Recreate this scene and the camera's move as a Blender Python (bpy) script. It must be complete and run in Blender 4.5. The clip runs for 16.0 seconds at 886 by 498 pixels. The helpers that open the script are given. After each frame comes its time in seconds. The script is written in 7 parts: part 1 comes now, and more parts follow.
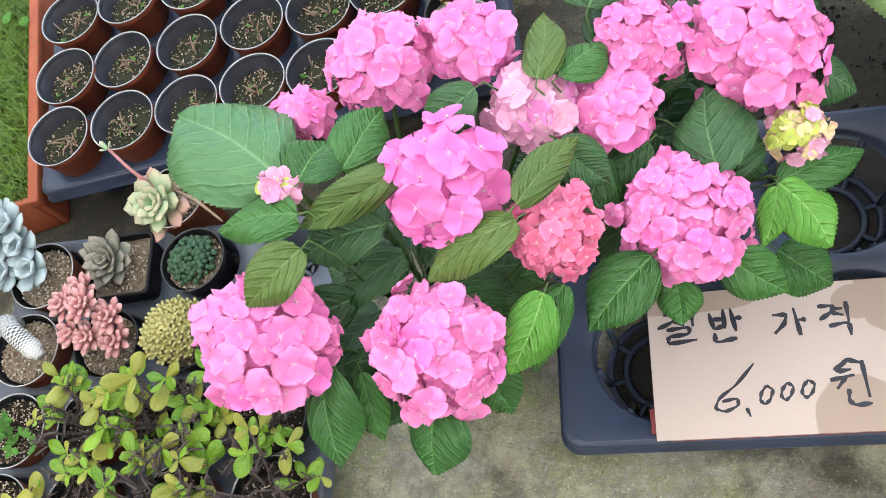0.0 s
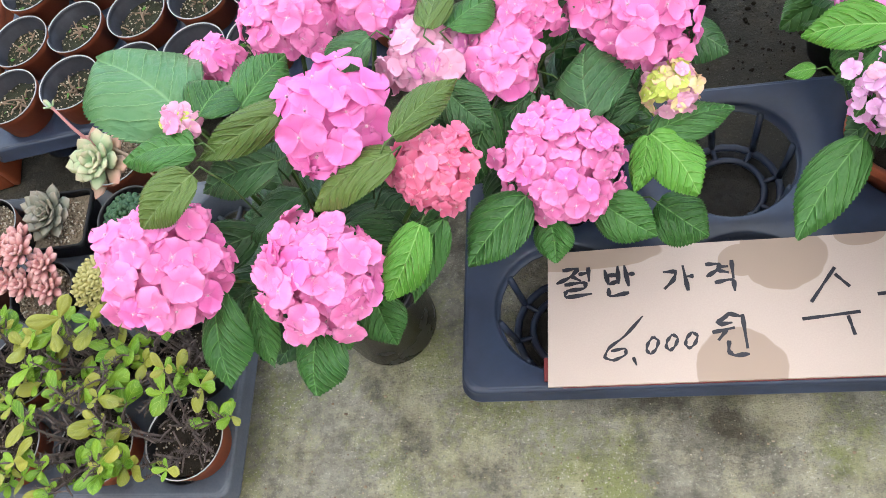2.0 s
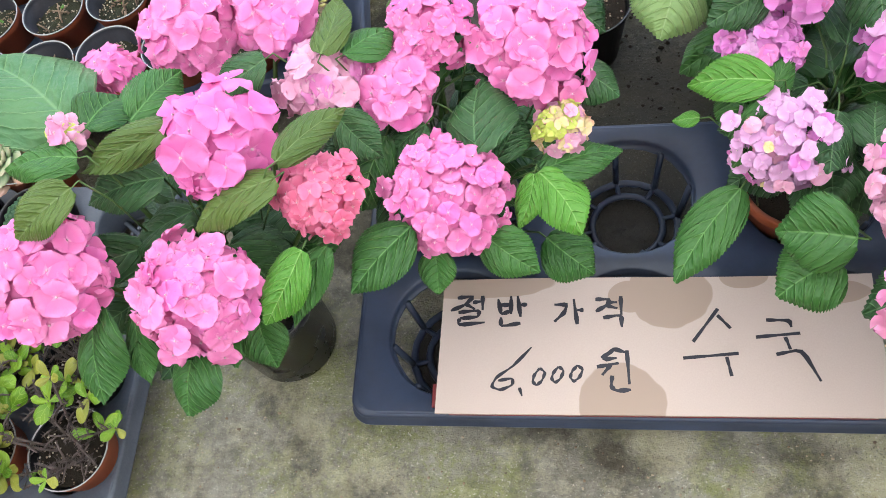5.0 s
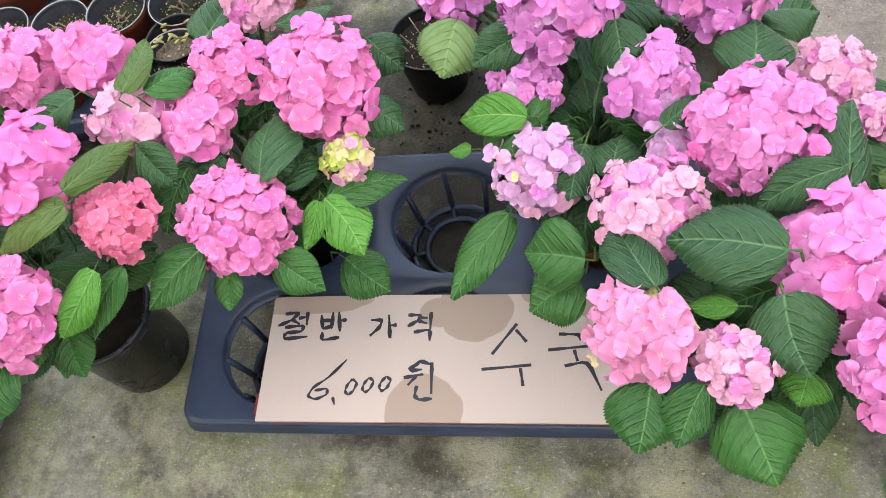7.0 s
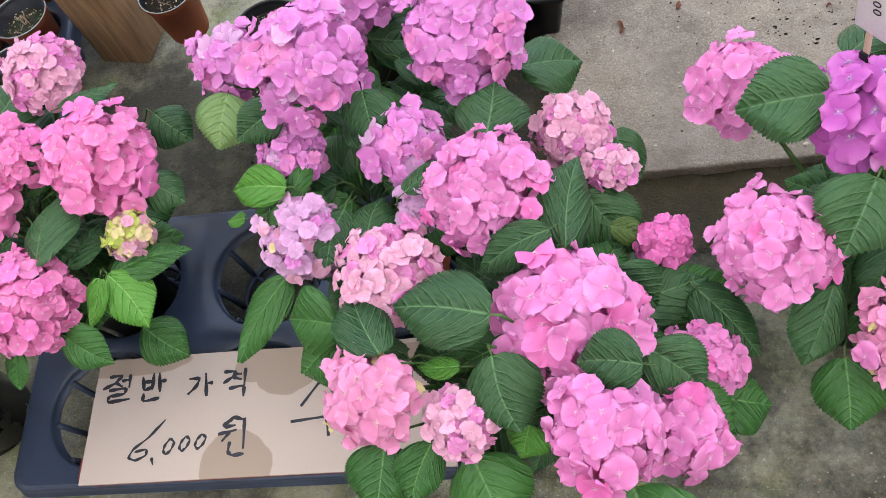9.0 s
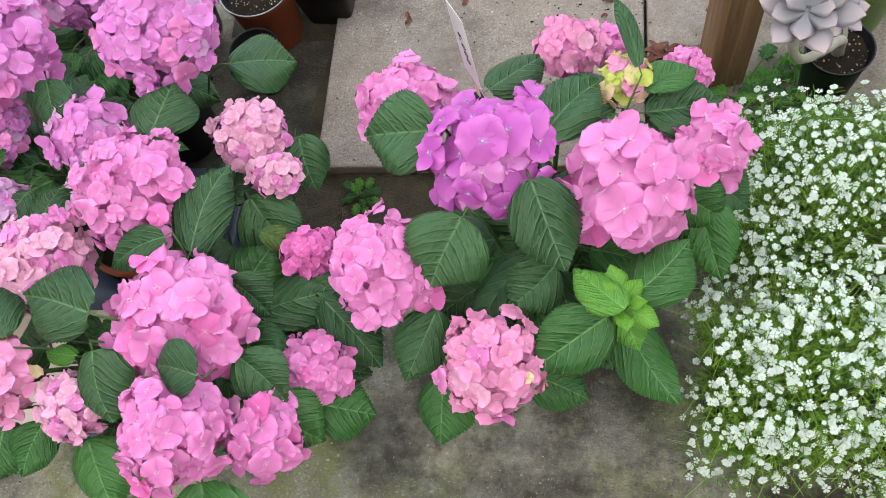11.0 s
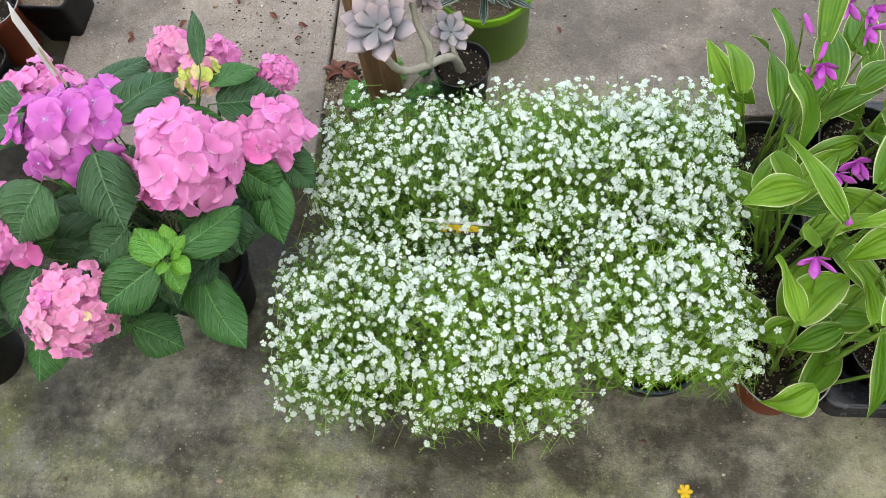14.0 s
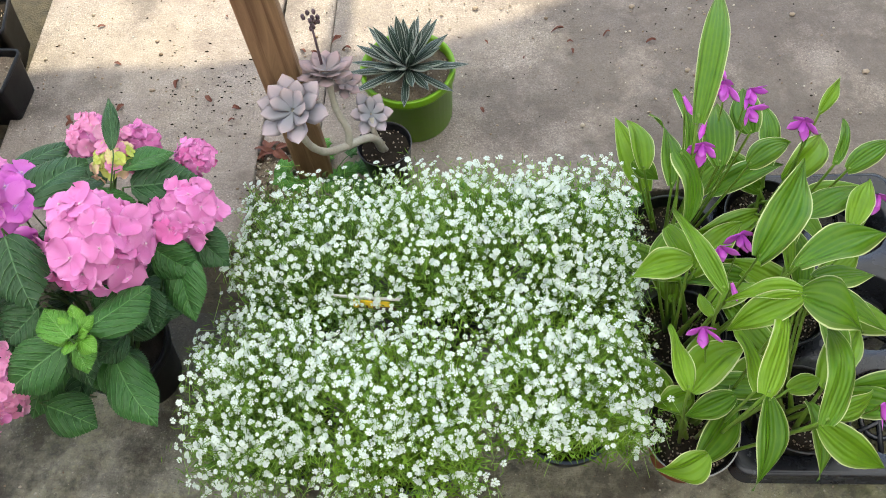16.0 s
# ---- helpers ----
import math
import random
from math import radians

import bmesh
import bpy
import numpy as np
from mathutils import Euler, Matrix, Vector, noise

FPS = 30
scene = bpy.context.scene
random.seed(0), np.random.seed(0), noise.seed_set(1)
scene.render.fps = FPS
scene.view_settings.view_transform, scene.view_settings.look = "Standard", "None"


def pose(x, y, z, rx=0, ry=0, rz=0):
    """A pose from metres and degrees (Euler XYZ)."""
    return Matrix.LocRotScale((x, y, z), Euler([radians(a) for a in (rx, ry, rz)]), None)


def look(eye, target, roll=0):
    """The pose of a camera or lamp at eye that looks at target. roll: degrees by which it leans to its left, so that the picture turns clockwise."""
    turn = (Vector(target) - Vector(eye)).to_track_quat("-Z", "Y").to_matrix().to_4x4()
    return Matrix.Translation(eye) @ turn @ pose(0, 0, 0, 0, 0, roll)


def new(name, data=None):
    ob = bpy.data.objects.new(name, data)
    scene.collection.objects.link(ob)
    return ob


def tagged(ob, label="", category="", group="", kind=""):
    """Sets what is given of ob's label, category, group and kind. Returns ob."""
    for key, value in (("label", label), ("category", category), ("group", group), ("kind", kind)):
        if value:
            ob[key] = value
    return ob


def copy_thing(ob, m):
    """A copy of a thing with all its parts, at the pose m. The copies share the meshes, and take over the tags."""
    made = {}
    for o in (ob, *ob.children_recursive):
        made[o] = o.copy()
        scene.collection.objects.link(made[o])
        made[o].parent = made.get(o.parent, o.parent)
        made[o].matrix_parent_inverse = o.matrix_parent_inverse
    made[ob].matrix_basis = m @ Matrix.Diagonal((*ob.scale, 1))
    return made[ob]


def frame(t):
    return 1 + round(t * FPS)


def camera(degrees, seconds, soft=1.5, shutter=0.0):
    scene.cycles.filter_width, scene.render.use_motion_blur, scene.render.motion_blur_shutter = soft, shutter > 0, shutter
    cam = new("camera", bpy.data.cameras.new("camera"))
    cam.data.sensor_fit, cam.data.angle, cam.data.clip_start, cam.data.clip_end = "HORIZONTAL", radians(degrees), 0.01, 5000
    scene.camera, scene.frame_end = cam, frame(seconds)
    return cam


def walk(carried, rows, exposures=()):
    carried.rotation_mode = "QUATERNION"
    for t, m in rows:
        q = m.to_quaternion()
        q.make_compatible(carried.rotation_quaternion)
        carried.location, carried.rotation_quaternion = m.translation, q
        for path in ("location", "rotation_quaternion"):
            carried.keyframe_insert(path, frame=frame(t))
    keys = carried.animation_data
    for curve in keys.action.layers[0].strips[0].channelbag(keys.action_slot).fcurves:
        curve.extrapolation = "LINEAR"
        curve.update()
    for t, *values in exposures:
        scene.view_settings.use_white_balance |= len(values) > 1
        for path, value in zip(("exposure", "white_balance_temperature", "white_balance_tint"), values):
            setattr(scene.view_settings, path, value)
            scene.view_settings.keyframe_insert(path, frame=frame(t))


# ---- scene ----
cam = camera(54.3, 16.0, 0.85)
PATH = [
    (0, (0.286, 0.126, 1.338), (-0.17, 0.922, -0.44), -32.4),
    (0.5, (0.388, 0.081, 1.323), (-0.091, 0.888, -0.443), -31.8),
    (1, (0.405, 0.043, 1.314), (-0.077, 0.858, -0.447), -31.5),
    (1.5, (0.409, 0.02, 1.314), (-0.064, 0.851, -0.443), -30.6),
    (2, (0.421, 0.013, 1.321), (-0.031, 0.853, -0.437), -29.3),
    (2.5, (0.44, 0.008, 1.323), (0.012, 0.855, -0.437), -27.3),
    (3, (0.474, 0.019, 1.335), (0.06, 0.874, -0.425), -26.0),
    (3.5, (0.509, 0.036, 1.331), (0.11, 0.894, -0.43), -25.0),
    (3.7, (0.514, 0.041, 1.332), (0.127, 0.899, -0.432), -24.4),
    (5.8, (0.501, 0.035, 1.32), (0.158, 0.888, -0.456), -20.0),
    (6, (0.528, 0.026, 1.332), (0.181, 0.887, -0.44), -21.7),
    (6.5, (0.688, 0.018, 1.348), (0.342, 0.905, -0.411), -21.2),
    (7, (0.797, 0.017, 1.37), (0.45, 0.906, -0.388), -20.2),
    (7.5, (0.877, 0.025, 1.383), (0.526, 0.919, -0.371), -20.3),
    (8, (0.969, 0.027, 1.399), (0.618, 0.927, -0.352), -21.5),
    (8.2, (0.999, 0.026, 1.412), (0.654, 0.93, -0.339), -21.7),
    (10.3, (1.324, 0.208, 1.386), (1.019, 0.974, -0.436), -26.1),
    (10.5, (1.38, 0.21, 1.397), (1.068, 0.959, -0.431), -26.2),
    (11, (1.574, 0.158, 1.422), (1.236, 0.898, -0.405), -22.0),
    (11.5, (1.728, 0.113, 1.451), (1.366, 0.846, -0.375), -22.1),
    (12, (1.774, 0.086, 1.457), (1.415, 0.819, -0.369), -23.5),
    (12.5, (1.89, 0.049, 1.478), (1.541, 0.789, -0.348), -22.4),
    (13, (2.033, 0.019, 1.504), (1.72, 0.818, -0.302), -18.1),
    (13.5, (2.099, 0.006, 1.51), (1.849, 0.832, -0.294), -14.4),
    (14, (2.12, 0.003, 1.512), (1.904, 0.849, -0.288), -12.3),
    (14.5, (2.134, 0.006, 1.513), (1.935, 0.869, -0.28), -11.6),
    (15, (2.149, 0.003, 1.52), (1.961, 0.909, -0.253), -10.6),
    (15.5, (2.189, -0.003, 1.536), (2.012, 0.965, -0.205), -9.4),
    (16, (2.234, -0.003, 1.539), (2.064, 0.99, -0.189), -9.1),
]
walk(cam, [(t, look(eye, target, roll)) for t, eye, target, roll in PATH],
     exposures=[(0.0, 1.60), (3.7, 1.63), (5.8, 1.51), (7.5, 1.39), (8.2, 1.25), (10.5, 1.16), (13.0, 1.22), (14.5, 1.20), (16.0, 1.17)])

# ---- daylight: open sky, one sun, an added film roof out of view to diffuse it ----
SUN_ELEV, SUN_AZ = 58.0, 8.0          # degrees above the horizon; degrees from +y towards +x
world = bpy.data.worlds.new("sky")
scene.world = world
world.use_nodes = True
wn = world.node_tree
wn.nodes.clear()
sky = wn.nodes.new("ShaderNodeTexSky")
sky.sky_type = "NISHITA"
sky.sun_disc = False
sky.sun_elevation = radians(SUN_ELEV)
sky.sun_rotation = radians(SUN_AZ)
bg = wn.nodes.new("ShaderNodeBackground")
bg.inputs["Strength"].default_value = 0.15
wo = wn.nodes.new("ShaderNodeOutputWorld")
wn.links.new(sky.outputs[0], bg.inputs["Color"])
wn.links.new(bg.outputs[0], wo.inputs["Surface"])
sun_data = bpy.data.lights.new("sun", "SUN")
sun_data.energy, sun_data.angle, sun_data.color = 3.15, radians(0.6), (1.0, 0.91, 0.68)
sun = new("sun", sun_data)
sun_dir = Vector((math.sin(radians(SUN_AZ)) * math.cos(radians(SUN_ELEV)),
                  math.cos(radians(SUN_AZ)) * math.cos(radians(SUN_ELEV)), math.sin(radians(SUN_ELEV))))
sun.matrix_world = look(sun_dir * 20, (0, 0, 0))


# ---- materials ----
def material(name):
    m = bpy.data.materials.new(name)
    m.use_nodes = True
    t = m.node_tree
    return m, t, t.nodes["Principled BSDF"], t.nodes["Material Output"]


def node(t, kind, **sets):
    n = t.nodes.new(kind)
    for key, value in sets.items():
        n.inputs[key.replace("_", " ")].default_value = value
    return n


def mathn(t, op, a, b=None, c=None):
    n = t.nodes.new("ShaderNodeMath")
    n.operation = op
    for i, s in enumerate((a, b, c)):
        if s is None:
            continue
        if isinstance(s, (int, float)):
            n.inputs[i].default_value = s
        else:
            t.links.new(s, n.inputs[i])
    return n.outputs[0]


def ramp(t, fac, stops):
    n = t.nodes.new("ShaderNodeValToRGB")
    e = n.color_ramp.elements
    e[0].position, e[0].color = stops[0][0], (*stops[0][1], 1)
    e[1].position, e[1].color = stops[-1][0], (*stops[-1][1], 1)
    for p, c in stops[1:-1]:
        k = e.new(p)
        k.color = (*c, 1)
    t.links.new(fac, n.inputs["Fac"])
    return n.outputs["Color"]


def mix(t, fac, a, b, blend="MIX"):
    n = t.nodes.new("ShaderNodeMix")
    n.data_type, n.blend_type = "RGBA", blend
    for s, i in ((fac, 0), (a, 6), (b, 7)):
        if isinstance(s, (int, float)):
            n.inputs[i].default_value = s
        elif isinstance(s, tuple):
            n.inputs[i].default_value = (*s, 1)
        else:
            t.links.new(s, n.inputs[i])
    return n.outputs[2]


def noise_of(t, scale, detail=4.0, rough=0.6, coords="Object"):
    c = t.nodes.new("ShaderNodeTexCoord")
    n = node(t, "ShaderNodeTexNoise", Scale=scale, Detail=detail, Roughness=rough)
    t.links.new(c.outputs[coords], n.inputs["Vector"])
    return n.outputs["Fac"]


def bump(t, p, height, strength=0.3, distance=0.002):
    b = node(t, "ShaderNodeBump", Strength=strength, Distance=distance)
    t.links.new(height, b.inputs["Height"])
    t.links.new(b.outputs["Normal"], p.inputs["Normal"])


def jitter(t):
    """A number for each object and each loose island."""
    o = t.nodes.new("ShaderNodeObjectInfo")
    g = t.nodes.new("ShaderNodeNewGeometry")
    return mathn(t, "FRACT", mathn(t, "ADD", o.outputs["Random"], mathn(t, "MULTIPLY", g.outputs["Random Per Island"], 0.35)))


def uv_of(t):
    c = t.nodes.new("ShaderNodeTexCoord")
    s = t.nodes.new("ShaderNodeSeparateXYZ")
    t.links.new(c.outputs["UV"], s.inputs[0])
    return s.outputs[0], s.outputs[1]


def thin(t, p, out, color, amount):
    """Lets light through a thin leaf or petal."""
    tr = t.nodes.new("ShaderNodeBsdfTranslucent")
    t.links.new(color, tr.inputs["Color"])
    mx = node(t, "ShaderNodeMixShader", Fac=amount)
    t.links.new(p.outputs[0], mx.inputs[1])
    t.links.new(tr.outputs[0], mx.inputs[2])
    t.links.new(mx.outputs[0], out.inputs["Surface"])


def petal_material(name, inner, mid, edge, rough=0.55):
    m, t, p, out = material(name)
    u, v = uv_of(t)
    j = jitter(t)
    c = ramp(t, u, [(0.0, inner), (0.16, tuple(k * 0.86 for k in mid)), (0.55, mid), (0.97, edge)])
    c = mix(t, mathn(t, "MULTIPLY", mathn(t, "SUBTRACT", j, 0.35), 0.55), c, tuple(min(1, k * 1.06 + 0.02) for k in edge))
    n = noise_of(t, 45, 3)
    c = mix(t, mathn(t, "MULTIPLY", n, 0.26), c, tuple(k * 0.85 for k in mid))
    # fine veins that fan out from the petal's foot
    w = mathn(t, "SINE", mathn(t, "MULTIPLY", mathn(t, "DIVIDE", v, mathn(t, "ADD", u, 0.35)), 34.0))
    c = mix(t, mathn(t, "MULTIPLY", mathn(t, "MAXIMUM", w, 0.0), 0.06), c, tuple(k * 0.75 for k in mid))
    geo = t.nodes.new("ShaderNodeNewGeometry")
    each = mathn(t, "FRACT", mathn(t, "MULTIPLY", geo.outputs["Random Per Island"], 7.31))
    c = mix(t, mathn(t, "MULTIPLY", each, 0.42), c, (mid[0] * 0.86, mid[1] * 0.66, mid[2] * 0.80))
    t.links.new(c, p.inputs["Base Color"])
    p.inputs["Roughness"].default_value = rough
    p.inputs["Specular IOR Level"].default_value = 0.25
    bump(t, p, mathn(t, "ADD", mathn(t, "MULTIPLY", w, 0.12), n), 0.2, 0.001)
    thin(t, p, out, c, 0.13)
    return m


def leaf_material(name, dark, light, vein, rough=0.37, pairs=6.0, through_light=0.12, spec=0.36, quilt=1.0):
    """A broad serrated leaf; u runs from foot to tip, v across it: 0.5 on the midrib, 0 and 1 where the blade is widest."""
    m, t, p, out = material(name)
    u, v = uv_of(t)
    wander = mathn(t, "MULTIPLY", mathn(t, "SUBTRACT", noise_of(t, 30, 3), 0.5), 0.085)
    a = mathn(t, "ABSOLUTE", mathn(t, "SUBTRACT", mathn(t, "MULTIPLY", v, 2.0), 1.0))
    bend = mathn(t, "ADD", mathn(t, "MULTIPLY", a, 0.27), mathn(t, "MULTIPLY", mathn(t, "MULTIPLY", a, a), 0.30))
    ph = mathn(t, "FRACT", mathn(t, "MULTIPLY", mathn(t, "ADD", mathn(t, "SUBTRACT", u, bend), wander), pairs))
    d = mathn(t, "ABSOLUTE", mathn(t, "SUBTRACT", ph, 0.5))          # 0.5 on a side vein
    side = mathn(t, "MULTIPLY", mathn(t, "SUBTRACT", d, 0.448), 26.0)
    mid = mathn(t, "SUBTRACT", 1.0, mathn(t, "MULTIPLY", a, mathn(t, "ADD", 20.0, mathn(t, "MULTIPLY", u, 22.0))))
    line = mathn(t, "MINIMUM", mathn(t, "MAXIMUM", mathn(t, "MAXIMUM", mathn(t, "MULTIPLY", side, 0.85), mid), 0.0), 1.0)
    # the small net of veins between the side veins
    comb = t.nodes.new("ShaderNodeCombineXYZ")
    who = t.nodes.new("ShaderNodeObjectInfo")
    t.links.new(mathn(t, "MULTIPLY", mathn(t, "ADD", mathn(t, "SUBTRACT", u, bend), wander), 2.4 * pairs), comb.inputs[0])
    t.links.new(mathn(t, "MULTIPLY", v, 11.0), comb.inputs[1])
    t.links.new(mathn(t, "MULTIPLY", who.outputs["Random"], 40.0), comb.inputs[2])
    cells = node(t, "ShaderNodeTexVoronoi", Scale=1.0, Randomness=0.9)
    cells.feature = "DISTANCE_TO_EDGE"
    t.links.new(comb.outputs[0], cells.inputs["Vector"])
    cell = mathn(t, "MINIMUM", mathn(t, "MULTIPLY", cells.outputs["Distance"], 3.0), 1.0)
    n = noise_of(t, 28, 5)
    n2 = noise_of(t, 210, 3)
    j = jitter(t)
    c = mix(t, mathn(t, "ADD", mathn(t, "MULTIPLY", n, 0.7), mathn(t, "MULTIPLY", mathn(t, "SUBTRACT", j, 0.5), 0.75)), dark, light)
    warm = ramp(t, noise_of(t, 11, 3), [(0.40, (0, 0, 0)), (0.72, (1, 1, 1))])
    c = mix(t, mathn(t, "MULTIPLY", warm, 0.22), c, (light[0] * 1.5, light[1] * 1.12, light[2] * 0.8))
    c = mix(t, mathn(t, "MULTIPLY", mathn(t, "SUBTRACT", 1.0, cell), 0.13 * quilt), c, vein)
    c = mix(t, mathn(t, "MULTIPLY", line, 0.92), c, vein)
    t.links.new(c, p.inputs["Base Color"])
    r = mathn(t, "ADD", rough - 0.10, mathn(t, "MULTIPLY", n2, 0.22))
    t.links.new(r, p.inputs["Roughness"])
    p.inputs["Specular IOR Level"].default_value = spec
    ridge = mathn(t, "SUBTRACT", 1.0, mathn(t, "POWER", mathn(t, "MULTIPLY", d, 2.0), 4.0))
    puff = mathn(t, "ADD", mathn(t, "MULTIPLY", mathn(t, "ADD", mathn(t, "MULTIPLY", ridge, 0.62), mathn(t, "MULTIPLY", cell, 0.24)), quilt), mathn(t, "MULTIPLY", n2, 0.22))
    bump(t, p, puff, 0.75, 0.0040)
    thin(t, p, out, c, through_light)
    return m


def rough_material(name, a, b, scale, rough, bump_scale=300, bump_strength=0.3, c=None, spec=0.4, distance=0.002, metal=0.0):
    """A mottled surface: two colours at one scale, grain at a finer one."""
    m, t, p, out = material(name)
    n = noise_of(t, scale, 6)
    col = ramp(t, n, [(0.3, a), (0.7, b)])
    g = noise_of(t, bump_scale, 4)
    col = mix(t, mathn(t, "MULTIPLY", g, 0.5), col, c if c else tuple(k * 0.6 for k in a))
    t.links.new(col, p.inputs["Base Color"])
    t.links.new(mathn(t, "ADD", rough - 0.1, mathn(t, "MULTIPLY", n, 0.2)), p.inputs["Roughness"])
    p.inputs["Specular IOR Level"].default_value = spec
    p.inputs["Metallic"].default_value = metal
    bump(t, p, mathn(t, "ADD", g, mathn(t, "MULTIPLY", n, 0.5)), bump_strength, distance)
    return m


PETALS = {
    "p": petal_material("petal_pink", (0.91, 0.54, 0.77), (0.785, 0.237, 0.560), (0.870, 0.380, 0.705)),
    "w": petal_material("petal_warm_pink", (0.93, 0.55, 0.72), (0.830, 0.209, 0.500), (0.910, 0.358, 0.645)),
    "h": petal_material("petal_hot_pink", (0.92, 0.46, 0.67), (0.830, 0.182, 0.510), (0.890, 0.305, 0.650)),
    "r": petal_material("petal_coral", (0.92, 0.60, 0.54), (0.830, 0.176, 0.330), (0.860, 0.310, 0.470)),
    "m": petal_material("petal_mauve", (0.86, 0.48, 0.76), (0.710, 0.220, 0.600), (0.800, 0.364, 0.730)),
    "v": petal_material("petal_violet", (0.82, 0.62, 0.80), (0.70, 0.37, 0.65), (0.81, 0.52, 0.78)),
    "l": petal_material("petal_pale", (0.86, 0.66, 0.62), (0.800, 0.380, 0.555), (0.860, 0.524, 0.690)),
    "s": petal_material("petal_salmon", (0.90, 0.70, 0.55), (0.830, 0.297, 0.530), (0.880, 0.407, 0.650)),
    "u": petal_material("petal_purple", (0.50, 0.52, 0.86), (0.58, 0.120, 0.53), (0.75, 0.245, 0.66)),
    "c": petal_material("petal_cream", (0.62, 0.68, 0.16), (0.80, 0.74, 0.34), (0.90, 0.54, 0.48)),
    "g": petal_material("petal_green", (0.50, 0.62, 0.08), (0.55, 0.66, 0.12), (0.66, 0.70, 0.22)),
}
LEAVES = {
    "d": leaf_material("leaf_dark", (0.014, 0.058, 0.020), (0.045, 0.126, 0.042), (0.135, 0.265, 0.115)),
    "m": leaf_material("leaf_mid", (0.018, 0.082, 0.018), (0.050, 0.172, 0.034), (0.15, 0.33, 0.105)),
    "l": leaf_material("leaf_light", (0.055, 0.210, 0.020), (0.105, 0.320, 0.042), (0.26, 0.48, 0.14)),
    "o": leaf_material("leaf_olive", (0.060, 0.120, 0.022), (0.100, 0.170, 0.038), (0.18, 0.26, 0.10)),
    "n": leaf_material("leaf_young", (0.075, 0.240, 0.016), (0.135, 0.360, 0.034), (0.27, 0.48, 0.12), quilt=0.25),
    "b": leaf_material("leaf_blue_green", (0.055, 0.165, 0.066), (0.105, 0.250, 0.105), (0.18, 0.33, 0.15)),
    "y": leaf_material("leaf_pale", (0.140, 0.260, 0.085), (0.220, 0.345, 0.120), (0.27, 0.39, 0.17)),
}
EYE_BEAD = rough_material("floret_eye", (0.80, 0.48, 0.62), (0.88, 0.68, 0.77), 40, 0.5)
STEM = rough_material("stem_green", (0.06, 0.13, 0.03), (0.10, 0.18, 0.05), 60, 0.5)
WOODY = rough_material("stem_woody", (0.10, 0.07, 0.045), (0.17, 0.12, 0.08), 80, 0.8)
BLACK = rough_material("black_plastic", (0.008, 0.008, 0.010), (0.016, 0.016, 0.019), 25, 0.36, 500, 0.15, c=(0.013, 0.013, 0.014), spec=0.18)
# tray plastic paled by dust and by the sky's reflection, put into its colour
DUSTY_SHEEN_TRAY = rough_material("dusty_sheen_tray_plastic", (0.030, 0.040, 0.062), (0.085, 0.105, 0.150), 9, 0.40, 260, 0.15, c=(0.15, 0.16, 0.17), spec=0.42)
TRAY = rough_material("tray_plastic", (0.012, 0.019, 0.040), (0.041, 0.061, 0.118), 7, 0.34, 260, 0.12, c=(0.045, 0.049, 0.058), spec=0.38)
TERRACOTTA = rough_material("terracotta", (0.30, 0.068, 0.028), (0.42, 0.110, 0.048), 22, 0.65, 320, 0.2)
RIM = rough_material("pot_rim", (0.30, 0.30, 0.31), (0.52, 0.52, 0.53), 40, 0.5, 300, 0.2)
SOIL = rough_material("soil", (0.012, 0.009, 0.007), (0.034, 0.026, 0.019), 70, 0.95, 420, 1.0, c=(0.05, 0.042, 0.034), distance=0.006, spec=0.12)
GRIT = rough_material("grit", (0.09, 0.065, 0.045), (0.30, 0.22, 0.14), 190, 0.9, 520, 1.0, c=(0.40, 0.34, 0.27), distance=0.006)


def pebble_material():
    """Loose grains, each of its own stone colour."""
    m, t, p, out = material("pebbles")
    g = t.nodes.new("ShaderNodeNewGeometry")
    c = ramp(t, g.outputs["Random Per Island"], [(0.0, (0.10, 0.07, 0.05)), (0.25, (0.26, 0.18, 0.11)), (0.55, (0.42, 0.34, 0.25)), (0.85, (0.56, 0.48, 0.37)), (1.0, (0.70, 0.65, 0.56))])
    n = noise_of(t, 400, 3)
    c = mix(t, mathn(t, "MULTIPLY", n, 0.4), c, (0.20, 0.15, 0.11))
    t.links.new(c, p.inputs["Base Color"])
    p.inputs["Roughness"].default_value = 0.85
    bump(t, p, n, 0.4, 0.001)
    return m


PEBBLE = pebble_material()
EARTH = rough_material("damp_earth", (0.022, 0.018, 0.011), (0.085, 0.070, 0.040), 38, 0.85, 260, 1.0, c=(0.13, 0.11, 0.07), distance=0.008)
INK = rough_material("marker_ink", (0.018, 0.018, 0.028), (0.035, 0.035, 0.05), 40, 0.5)
WHITE = rough_material("white_plastic", (0.66, 0.66, 0.64), (0.76, 0.76, 0.74), 20, 0.45)
YELLOW = rough_material("yellow_plastic", (0.80, 0.52, 0.02), (0.86, 0.60, 0.03), 20, 0.45)
WET_BLACK = rough_material("wet_black_plastic", (0.007, 0.008, 0.010), (0.018, 0.020, 0.026), 12, 0.26, 240, 0.25, c=(0.030, 0.032, 0.036), spec=0.55)
WET_DIRT = rough_material("wet_dirt", (0.010, 0.009, 0.007), (0.034, 0.029, 0.022), 55, 0.55, 300, 0.8, c=(0.06, 0.052, 0.042), distance=0.004, spec=0.45)
RIM_DARK = rough_material("dark_rim", (0.035, 0.035, 0.038), (0.08, 0.08, 0.085), 40, 0.45)
RED = rough_material("red_plastic", (0.16, 0.02, 0.025), (0.24, 0.04, 0.04), 40, 0.5)


